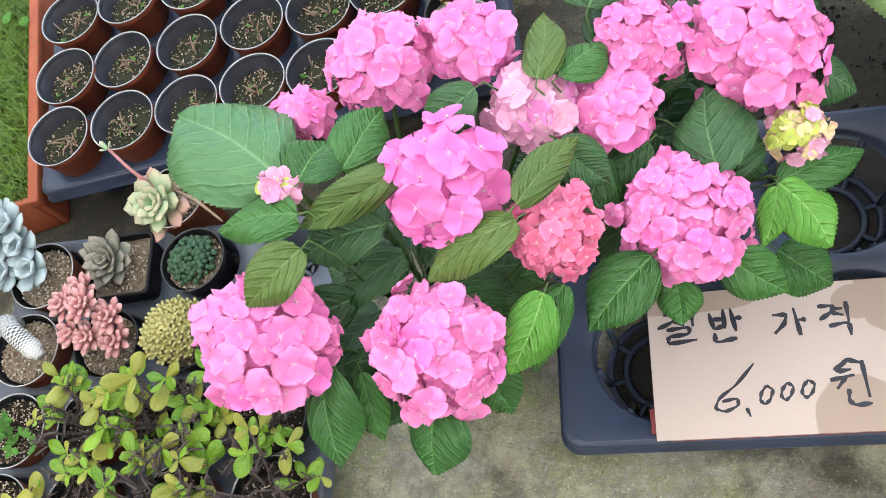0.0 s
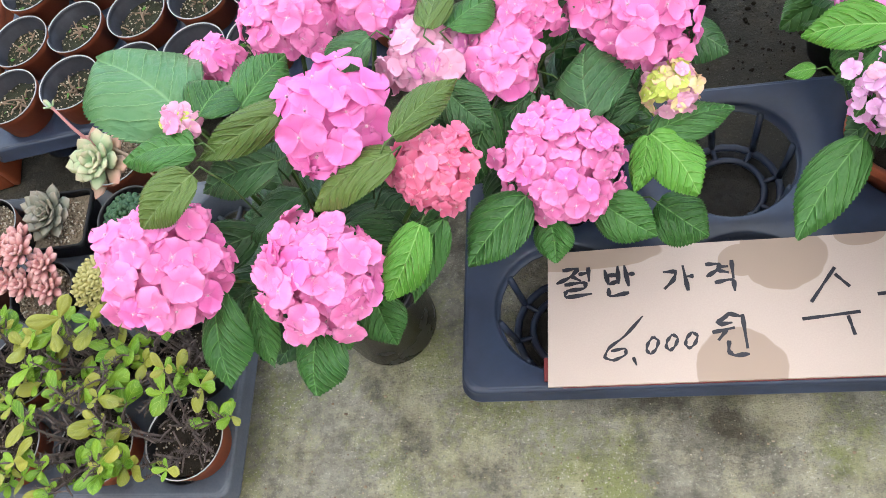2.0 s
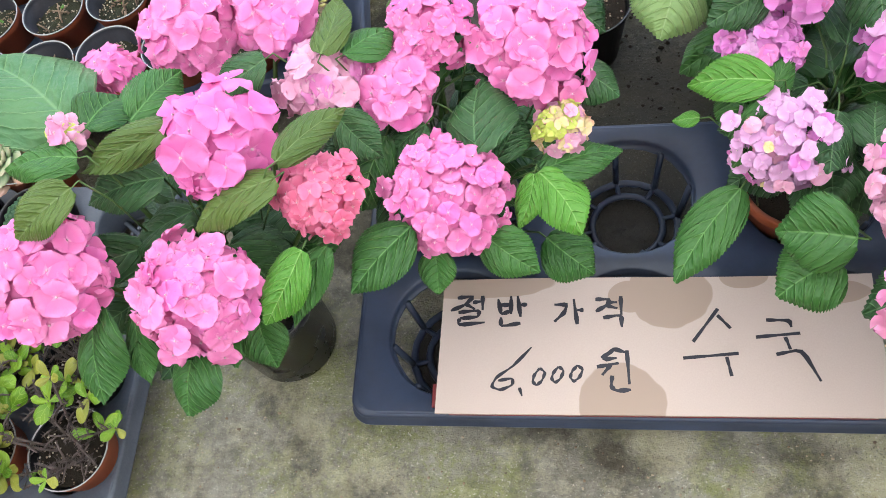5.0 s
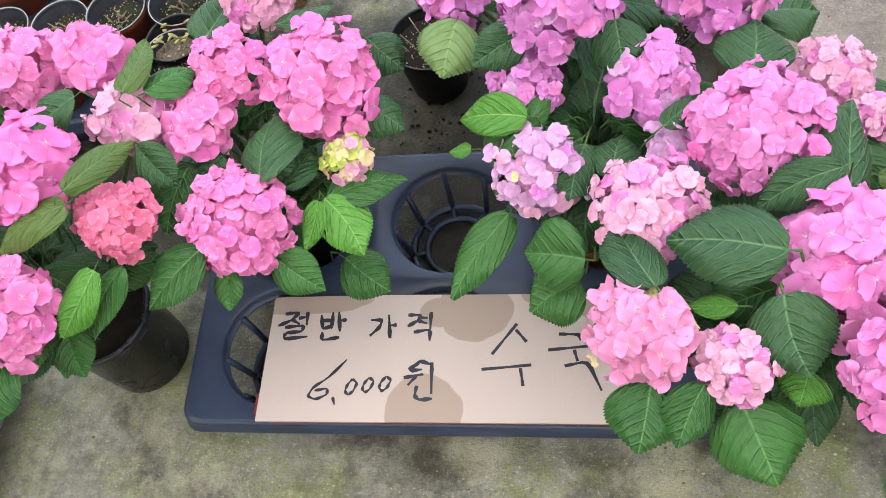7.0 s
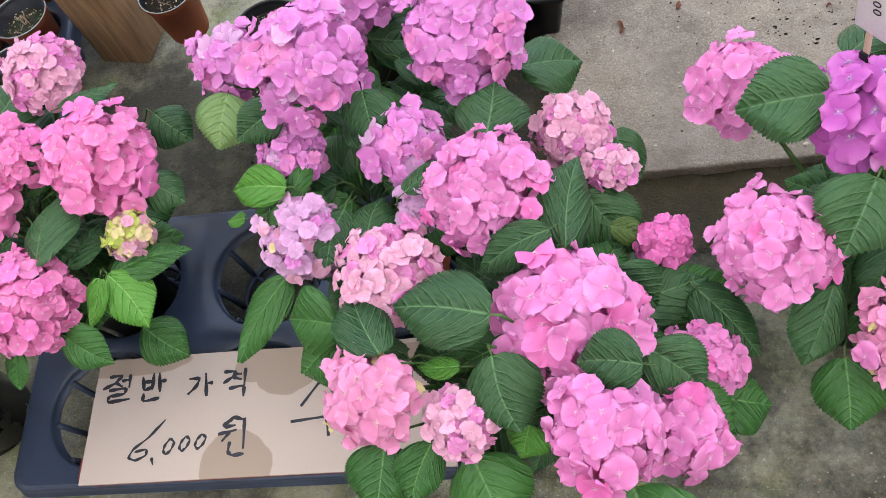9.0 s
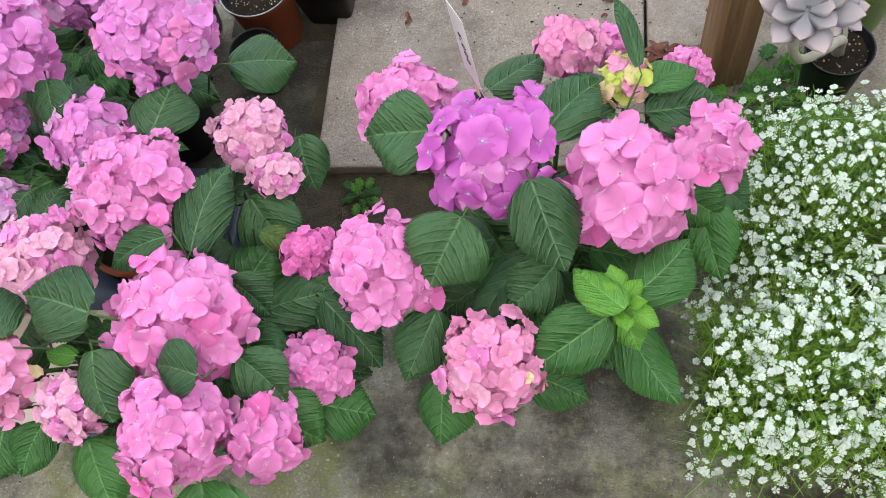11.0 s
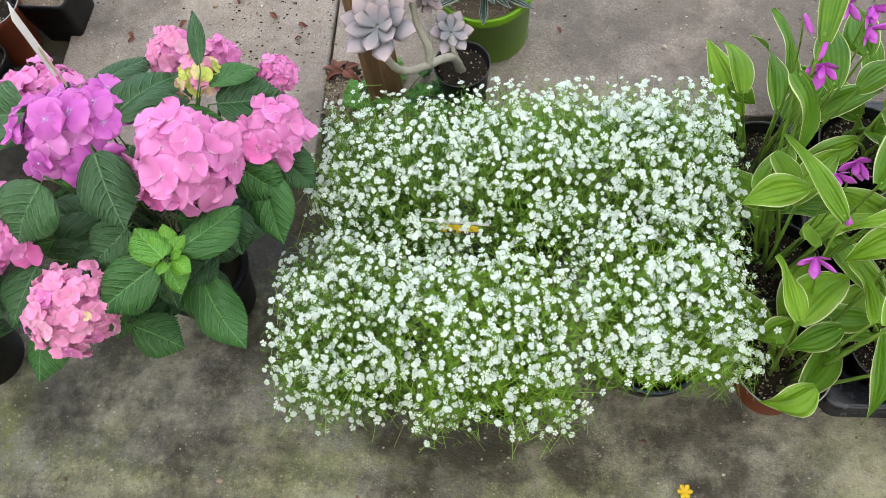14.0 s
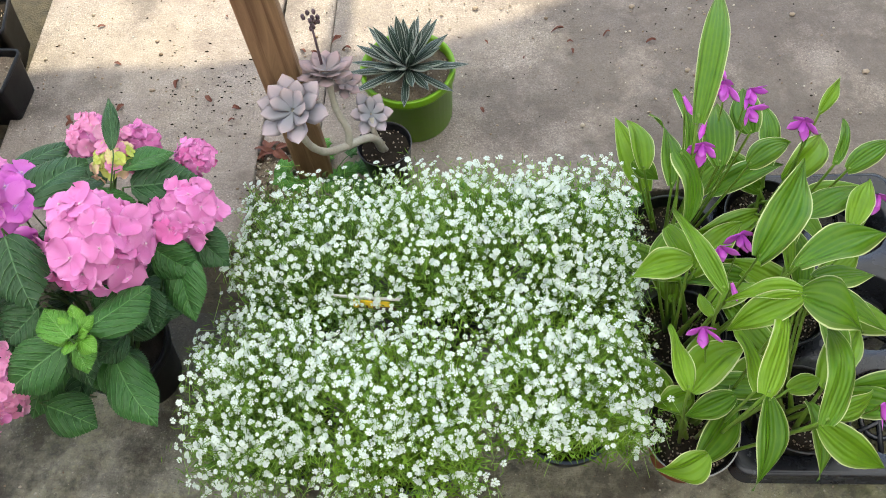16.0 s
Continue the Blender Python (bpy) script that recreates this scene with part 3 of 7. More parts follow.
def hydrangea(label, px, py, pz, pot_mat, heads, leaves, seed, foot=0.062, rim=0.082, high=0.155):
    rnd = random.Random(seed)
    h = thing("hydrangea", label, "hydrangea", (px, py, pz), group="potted hydrangeas for sale")
    o = Vector((px, py, pz))
    part("pot", pot_build(foot, rim, high), [pot_mat], h, "round plastic nursery pot")
    part("soil", soil_build(rim - 0.003, high - 0.023, seed), [SOIL], h, "dark potting soil")
    loose = 0
    for k, (x, y, z, r, key, wide) in enumerate(heads):
        c = Vector((x, y, z)) - o
        r *= 0.885
        wide *= 0.76
        out = Vector((c.x, c.y, 0))
        axis = (Vector((0, -0.25, 1.0)) + out * 2.2).normalized()
        root = Vector((rnd.uniform(-0.03, 0.03), rnd.uniform(-0.03, 0.03), 0.13))
        sb = Build().tube(curve_between(root, c - axis * r * 0.4, (out.x * 0.12, out.y * 0.12, 0.05)), [0.0045, 0.0042, 0.004, 0.0038, 0.0035, 0.0033, 0.003], 7)
        part("stem", sb, [STEM], h)
        core = Build()
        k0 = 0.62 if key in "uv" else 0.74 if r > 0.036 else 0.50
        core.blob((0, 0, 0), r * k0, r * k0, r * (k0 - 0.06), seed + k, 12, 8, 0.10)
        hd = part("flower_head", core, [PETALS[key]], h, {"c": "half-open cream and yellow-green bud head", "g": "half-open yellow-green bud head", "u": "large-petalled purple head",
                                                     "v": "fading violet head", "r": "deep coral-pink head", "l": "small pale pink head"}.get(key, "rounded head of pink four-petalled florets"))
        hd.location = c
        if key == "u":
            wide *= 1.10
        n = max(6 if r < 0.026 else 14, int((1.25 if key == "u" else 1.42) * 4 * math.pi * r * r / (wide * wide)))
        rest = Build()
        q = axis.to_track_quat("Z", "Y")
        for i in range(n):
            zz = 1 - 1.50 * (i + 0.5) / n
            ang = i * 2.39996 + rnd.uniform(-0.25, 0.25)
            rr = math.sqrt(max(0, 1 - zz * zz))
            d = q @ Vector((rr * math.cos(ang), rr * math.sin(ang), zz * 1.0))
            wob = 1 + (0.42 if key in "uv" else 0.22) * noise.noise((d.x * 1.9 + seed, d.y * 1.9, d.z * 1.9 + k))
            pos = Vector((d.x, d.y, d.z * 0.92)) * r * wob * (rnd.uniform(0.66, 1.10) if key in "uvg" else rnd.uniform(0.78, 1.08))
            nn = (d + Vector((rnd.uniform(-1, 1), rnd.uniform(-1, 1), rnd.uniform(-0.5, 1.1))) * (0.62 if key == "u" else 0.48 if key in "vg" else 0.42) + Vector((0, -0.22, 0.36))).normalized()
            kk = key
            if r < 0.026:
                kk = rnd.choice("gls")
            elif key in "cs" and rnd.random() < (0.55 if key == "c" else 0.22):
                kk = rnd.choice("ggl") if key == "c" else "lpc"[rnd.randrange(3)]
            elif key == "g":
                kk = rnd.choice("gggcs")
            elif key == "l" and rnd.random() < 0.25:
                kk = "p"
            elif key == "m" and rnd.random() < 0.24:
                kk = rnd.choice("vpp")
            elif key == "v" and rnd.random() < 0.2:
                kk = rnd.choice("mlc")
            elif key == "u" and rnd.random() < 0.22:
                kk = "m"
            elif key in "pw" and rnd.random() < 0.12:
                kk = "h"
            me = rnd.choice(FLORETS[kk])
            m = Matrix.Translation(pos) @ turn_to(nn, rnd.uniform(0, 6.28)) @ Matrix.Scale(wide * rnd.uniform(0.82, 1.15) * (0.50 if key in "sv" and kk == "c" else 1.0), 4)
            if loose < 300 and zz > -0.15:
                f = new("floret", me)
                f.parent = hd
                f.matrix_local = m
                loose += 1
            else:
                vs = [m @ v.co for v in me.vertices]
                uv = [None] * len(vs)
                for lp, dt in zip(me.loops, me.uv_layers[0].data):
                    uv[lp.vertex_index] = tuple(dt.uv)
                rest.add(vs, [tuple(p.vertices) for p in me.polygons], uv, "phrmvlsucgw".index(kk))
                rest.mi[-len(me.polygons):] = ["phrmvlsucgw".index(kk) if p.material_index == 0 else 11 for p in me.polygons]
        if rest.v:
            ob = part("floret_mass", rest, [PETALS[c2] for c2 in "phrmvlsucgw"] + [EYE_BEAD], hd)
            tagged(ob, kind="stuff")
    for k, (x0, y0, z0, x1, y1, z1, w, tone) in enumerate(leaves):
        a, c = Vector((x0, y0, z0)) - o, Vector((x1, y1, z1)) - o
        to = Vector((a.x * 0.62, a.y * 0.62, max(0.15, a.z - 0.13)))
        part("leaf", leaf_build(a, c, w * 1.06, seed * 50 + k, to, shape=orbicular if tone == "b" else None), [LEAVES[tone], STEM], h)
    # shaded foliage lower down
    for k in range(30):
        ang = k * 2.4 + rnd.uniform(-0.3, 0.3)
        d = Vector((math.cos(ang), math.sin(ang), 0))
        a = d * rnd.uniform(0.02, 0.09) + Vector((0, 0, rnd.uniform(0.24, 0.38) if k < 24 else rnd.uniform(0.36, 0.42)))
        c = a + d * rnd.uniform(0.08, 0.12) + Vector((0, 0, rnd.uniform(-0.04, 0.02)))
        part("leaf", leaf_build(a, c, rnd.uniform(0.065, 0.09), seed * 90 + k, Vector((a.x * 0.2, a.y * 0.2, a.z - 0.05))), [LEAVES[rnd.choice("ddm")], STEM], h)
    return h



# ---- the hydrangeas: heads are (x, y, z, radius, colour, floret width); leaves foot, tip, width, tone ----
HEADS_A1 = [
    (0.078, 0.565, 0.532, 0.068, "h", 0.066), (-0.139, 0.419, 0.476, 0.087, "w", 0.052),
    (0.057, 0.396, 0.471, 0.078, "w", 0.044), (0.185, 0.52, 0.474, 0.056, "r", 0.036),
    (-0.01, 0.762, 0.494, 0.07, "w", 0.044), (0.103, 0.767, 0.497, 0.057, "w", 0.052),
    (0.172, 0.681, 0.474, 0.059, "l", 0.044), (-0.109, 0.703, 0.493, 0.037, "w", 0.04),
    (-0.104, 0.569, 0.553, 0.023, "s", 0.03),
]
LEAVES_A1_0 = [
    (-0.112, 0.592, 0.545, -0.252, 0.694, 0.553, 0.146, "b"), (-0.08, 0.573, 0.558, -0.049, 0.634, 0.548, 0.071, "m"),
    (-0.035, 0.59, 0.543, 0.009, 0.681, 0.531, 0.065, "m"), (0.04, 0.569, 0.566, -0.086, 0.519, 0.545, 0.046, "o"),
    (-0.077, 0.533, 0.56, -0.177, 0.527, 0.555, 0.06, "m"), (-0.063, 0.483, 0.576, -0.129, 0.43, 0.56, 0.058, "o"),
    (0.158, 0.508, 0.543, 0.051, 0.464, 0.519, 0.058, "o"), (0.163, 0.518, 0.558, 0.231, 0.6, 0.543, 0.042, "o"),
    (0.176, 0.449, 0.478, 0.131, 0.37, 0.448, 0.056, "l"), (0.195, 0.467, 0.451, 0.15, 0.379, 0.417, 0.048, "m"),
    (-0.086, 0.393, 0.453, -0.076, 0.282, 0.411, 0.076, "m"), (-0.046, 0.39, 0.423, -0.027, 0.313, 0.391, 0.038, "m"),
    (0.044, 0.346, 0.434, 0.032, 0.273, 0.41, 0.084, "m"),
]
LEAVES_A1_1 = [
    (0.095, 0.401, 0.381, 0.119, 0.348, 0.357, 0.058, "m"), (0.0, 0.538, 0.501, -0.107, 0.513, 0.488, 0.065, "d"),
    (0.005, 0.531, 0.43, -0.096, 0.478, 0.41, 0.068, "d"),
]
hydrangea("bushy hydrangea with large bright pink mopheads in a black pot", 0.0, 0.512, 0.0, WET_BLACK, HEADS_A1, LEAVES_A1_0 + LEAVES_A1_1, 3, 0.076, 0.083, 0.190)
HEADS_A2 = [
    (0.332, 0.547, 0.421, 0.077, "w", 0.034), (0.304, 0.752, 0.48, 0.057, "w", 0.032),
    (0.267, 0.67, 0.465, 0.049, "w", 0.052), (0.431, 0.744, 0.453, 0.085, "w", 0.05),
    (0.465, 0.645, 0.409, 0.038, "c", 0.024), (0.32, 0.896, 0.477, 0.061, "l", 0.03),
]
LEAVES_A2_0 = [
    (0.291, 0.498, 0.435, 0.214, 0.428, 0.401, 0.071, "m"), (0.369, 0.575, 0.465, 0.363, 0.697, 0.462, 0.09, "d"),
    (0.439, 0.587, 0.403, 0.493, 0.518, 0.37, 0.069, "l"), (0.442, 0.592, 0.4, 0.544, 0.637, 0.385, 0.056, "m"),
    (0.368, 0.513, 0.387, 0.438, 0.468, 0.359, 0.061, "m"), (0.443, 0.549, 0.296, 0.507, 0.508, 0.272, 0.071, "m"),
    (0.313, 0.485, 0.395, 0.316, 0.436, 0.375, 0.052, "m"), (0.113, 0.686, 0.526, 0.045, 0.652, 0.507, 0.061, "d"),
    (0.209, 0.694, 0.517, 0.263, 0.747, 0.508, 0.058, "m"), (0.201, 0.623, 0.491, 0.255, 0.579, 0.46, 0.056, "d"),
    (0.3, 0.638, 0.441, 0.249, 0.599, 0.419, 0.048, "d"), (0.484, 0.72, 0.43, 0.542, 0.693, 0.41, 0.061, "d"),
    (0.185, 0.685, 0.53, 0.197, 0.776, 0.53, 0.048, "o"),
]
LEAVES_A2_1 = [
    (0.388, 0.595, 0.422, 0.417, 0.667, 0.418, 0.048, "d"), (0.244, 0.824, 0.463, 0.27, 0.924, 0.457, 0.095, "d"),
    (0.362, 0.83, 0.48, 0.428, 0.887, 0.46, 0.054, "d"), (0.351, 0.735, 0.486, 0.283, 0.811, 0.494, 0.053, "d"),
    (0.476, 0.847, 0.416, 0.527, 0.814, 0.384, 0.067, "d"), (0.434, 0.577, 0.414, 0.414, 0.517, 0.386, 0.034, "l"),
]
hydrangea("pink hydrangea with a yellow-green bud head in a tray", 0.28, 0.705, 0.02, BLACK, HEADS_A2, LEAVES_A2_0 + LEAVES_A2_1, 4)
HEADS_B1 = [
    (0.71, 0.739, 0.429, 0.053, "m", 0.03), (0.73, 0.615, 0.412, 0.066, "v", 0.031),
    (0.871, 0.718, 0.446, 0.058, "m", 0.042), (0.892, 0.628, 0.43, 0.031, "v", 0.04),
    (0.859, 0.523, 0.458, 0.07, "l", 0.032),
]
LEAVES_B1_0 = [
    (0.683, 0.583, 0.353, 0.600, 0.478, 0.311, 0.066, "m"), (0.828, 0.776, 0.503, 0.84, 0.712, 0.468, 0.069, "d"),
    (0.712, 0.77, 0.496, 0.643, 0.738, 0.475, 0.059, "d"), (0.714, 0.668, 0.455, 0.616, 0.688, 0.432, 0.056, "l"), (0.712, 0.652, 0.440, 0.668, 0.585, 0.400, 0.046, "m"),
    (0.695, 0.681, 0.433, 0.664, 0.626, 0.407, 0.071, "m"), (0.99, 0.699, 0.484, 1.002, 0.785, 0.485, 0.091, "d"),
    (0.821, 0.591, 0.427, 0.835, 0.662, 0.424, 0.064, "d"), (0.785, 0.474, 0.430, 0.704, 0.498, 0.400, 0.085, "m"), (0.775, 0.470, 0.385, 0.712, 0.442, 0.345, 0.085, "m"),
    (0.635, 0.658, 0.400, 0.602, 0.663, 0.390, 0.024, "l"), (0.700, 0.629, 0.420, 0.740, 0.718, 0.460, 0.034, "m"),
    (0.881, 0.632, 0.473, 0.925, 0.68, 0.467, 0.033, "d"),
]
hydrangea("hydrangea with fading violet-pink heads in a terracotta pot", 0.8, 0.7, 0.02, TERRACOTTA, HEADS_B1, LEAVES_B1_0, 5)
HEADS_B2 = [
    (0.755, 0.813, 0.527, 0.087, "m", 0.044), (0.609, 0.889, 0.459, 0.055, "m", 0.042),
    (0.963, 0.873, 0.486, 0.095, "m", 0.042), (0.784, 0.997, 0.449, 0.079, "m", 0.042),
]
LEAVES_B2_0 = [
    (0.616, 0.83, 0.462, 0.592, 0.761, 0.428, 0.092, "y"), (1.03, 0.88, 0.38, 1.124, 0.906, 0.351, 0.1, "d"),
]
hydrangea("tall hydrangea with full mauve-pink heads behind the tray", 0.78, 0.97, 0.0, BLACK, HEADS_B2, LEAVES_B2_0, 6)
HEADS_D = [
    (0.987, 0.614, 0.482, 0.081, "p", 0.038), (1.096, 0.736, 0.411, 0.056, "l", 0.028),
    (1.143, 0.679, 0.406, 0.036, "l", 0.026), (0.843, 0.366, 0.465, 0.062, "s", 0.048),
    (0.945, 0.34, 0.441, 0.046, "l", 0.028), (1.078, 0.446, 0.465, 0.091, "p", 0.054),
    (1.105, 0.307, 0.492, 0.067, "p", 0.048), (1.19, 0.318, 0.433, 0.053, "p", 0.042),
    (1.226, 0.412, 0.378, 0.053, "p", 0.03), (1.2, 0.568, 0.39, 0.038, "h", 0.024),
]
LEAVES_D_0 = [
    (0.861, 0.408, 0.498, 0.822, 0.499, 0.491, 0.066, "d"), (0.993, 0.433, 0.53, 0.871, 0.464, 0.506, 0.089, "d"),
    (1.08, 0.532, 0.482, 1.109, 0.662, 0.479, 0.069, "d"), (1.062, 0.536, 0.52, 0.973, 0.505, 0.488, 0.05, "d"),
    (0.989, 0.395, 0.501, 1.012, 0.315, 0.47, 0.089, "d"), (1.021, 0.335, 0.427, 1.009, 0.301, 0.413, 0.054, "l"),
    (0.854, 0.318, 0.438, 0.839, 0.246, 0.413, 0.083, "m"), (0.952, 0.305, 0.408, 0.986, 0.222, 0.378, 0.098, "m"),
    (0.91, 0.316, 0.442, 0.881, 0.251, 0.418, 0.056, "m"), (1.13, 0.257, 0.447, 1.155, 0.167, 0.414, 0.116, "m"),
    (1.148, 0.36, 0.545, 1.078, 0.374, 0.524, 0.062, "d"), (1.16, 0.402, 0.471, 1.219, 0.353, 0.45, 0.07, "d"),
    (1.136, 0.591, 0.407, 1.187, 0.575, 0.393, 0.034, "o"),
]
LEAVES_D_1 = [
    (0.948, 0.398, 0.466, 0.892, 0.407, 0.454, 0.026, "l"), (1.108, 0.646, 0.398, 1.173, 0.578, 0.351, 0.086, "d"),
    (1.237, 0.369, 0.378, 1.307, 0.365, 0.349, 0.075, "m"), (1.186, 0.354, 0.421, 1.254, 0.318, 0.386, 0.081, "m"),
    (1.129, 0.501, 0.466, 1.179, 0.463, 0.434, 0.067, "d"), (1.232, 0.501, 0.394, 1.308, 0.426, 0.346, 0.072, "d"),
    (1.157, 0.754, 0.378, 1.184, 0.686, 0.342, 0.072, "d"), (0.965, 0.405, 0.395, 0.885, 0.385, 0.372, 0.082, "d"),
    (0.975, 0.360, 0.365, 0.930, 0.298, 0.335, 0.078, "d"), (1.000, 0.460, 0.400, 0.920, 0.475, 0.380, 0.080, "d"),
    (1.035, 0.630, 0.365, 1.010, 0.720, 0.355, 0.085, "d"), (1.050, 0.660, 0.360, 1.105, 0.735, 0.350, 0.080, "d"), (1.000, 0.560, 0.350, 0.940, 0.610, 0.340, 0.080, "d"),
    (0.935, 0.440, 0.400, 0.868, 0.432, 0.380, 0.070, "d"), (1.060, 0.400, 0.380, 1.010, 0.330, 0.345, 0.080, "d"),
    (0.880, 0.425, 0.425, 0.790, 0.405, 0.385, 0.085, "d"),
]
hydrangea("spreading hydrangea with many pink heads beside the price card", 1.08, 0.47, 0.0, BLACK, HEADS_D, LEAVES_D_0 + LEAVES_D_1, 7)
HEADS_C = [
    (1.319, 0.524, 0.446, 0.073, "p", 0.046), (1.458, 0.419, 0.412, 0.068, "s", 0.036),
    (1.452, 0.649, 0.513, 0.084, "u", 0.058), (1.322, 0.782, 0.412, 0.066, "p", 0.042),
    (1.615, 0.62, 0.484, 0.078, "p", 0.066), (1.712, 0.705, 0.427, 0.055, "p", 0.054),
    (1.539, 0.847, 0.441, 0.046, "s", 0.034), (1.614, 0.765, 0.490, 0.033, "g", 0.030),
    (1.698, 0.835, 0.397, 0.034, "p", 0.03), (1.6, 0.871, 0.402, 0.032, "p", 0.03),
]
LEAVES_C_0 = [
    (1.39, 0.67, 0.535, 1.289, 0.676, 0.513, 0.096, "d"), (1.425, 0.567, 0.512, 1.385, 0.492, 0.48, 0.1, "d"),
    (1.505, 0.605, 0.532, 1.547, 0.511, 0.486, 0.08, "d"), (1.517, 0.665, 0.532, 1.583, 0.753, 0.519, 0.073, "d"),
    (1.442, 0.763, 0.478, 1.512, 0.831, 0.464, 0.06, "d"), (1.633, 0.746, 0.498, 1.701, 0.793, 0.486, 0.057, "m"),
    (1.59, 0.713, 0.481, 1.667, 0.685, 0.451, 0.045, "m"), (1.531, 0.533, 0.445, 1.477, 0.485, 0.424, 0.069, "d"),
    (1.593, 0.466, 0.46, 1.51, 0.408, 0.432, 0.077, "m"), (1.385, 0.486, 0.408, 1.347, 0.398, 0.378, 0.069, "d"),
    (1.391, 0.411, 0.364, 1.386, 0.331, 0.34, 0.08, "m"), (1.705, 0.647, 0.406, 1.735, 0.548, 0.363, 0.073, "m"),
    (1.623, 0.492, 0.463, 1.691, 0.574, 0.447, 0.074, "m"),
]
LEAVES_C_1 = [
    (1.600, 0.735, 0.475, 1.500, 0.765, 0.455, 0.088, "d"), (1.640, 0.730, 0.470, 1.735, 0.760, 0.452, 0.080, "d"),
    (1.615, 0.690, 0.455, 1.560, 0.640, 0.445, 0.070, "d"), (1.680, 0.640, 0.430, 1.740, 0.615, 0.400, 0.070, "m"),
    (1.612, 0.47, 0.48, 1.554, 0.523, 0.471, 0.052, "l"), (1.603, 0.477, 0.46, 1.629, 0.432, 0.44, 0.042, "l"),
    (1.618, 0.493, 0.353, 1.688, 0.4, 0.311, 0.069, "m"), (1.499, 0.435, 0.299, 1.574, 0.41, 0.272, 0.068, "m"),
    (1.628, 0.759, 0.528, 1.60, 0.856, 0.545, 0.024, "d"), (1.71, 0.7, 0.4, 1.775, 0.649, 0.359, 0.065, "d"),
    (1.648, 0.591, 0.396, 1.675, 0.529, 0.364, 0.065, "d"), (1.646, 0.519, 0.387, 1.601, 0.479, 0.373, 0.055, "d"),
]
hydrangea("hydrangea with one purple and several pink heads on concrete", 1.52, 0.6, 0.0, BLACK, HEADS_C, LEAVES_C_0 + LEAVES_C_1, 8)


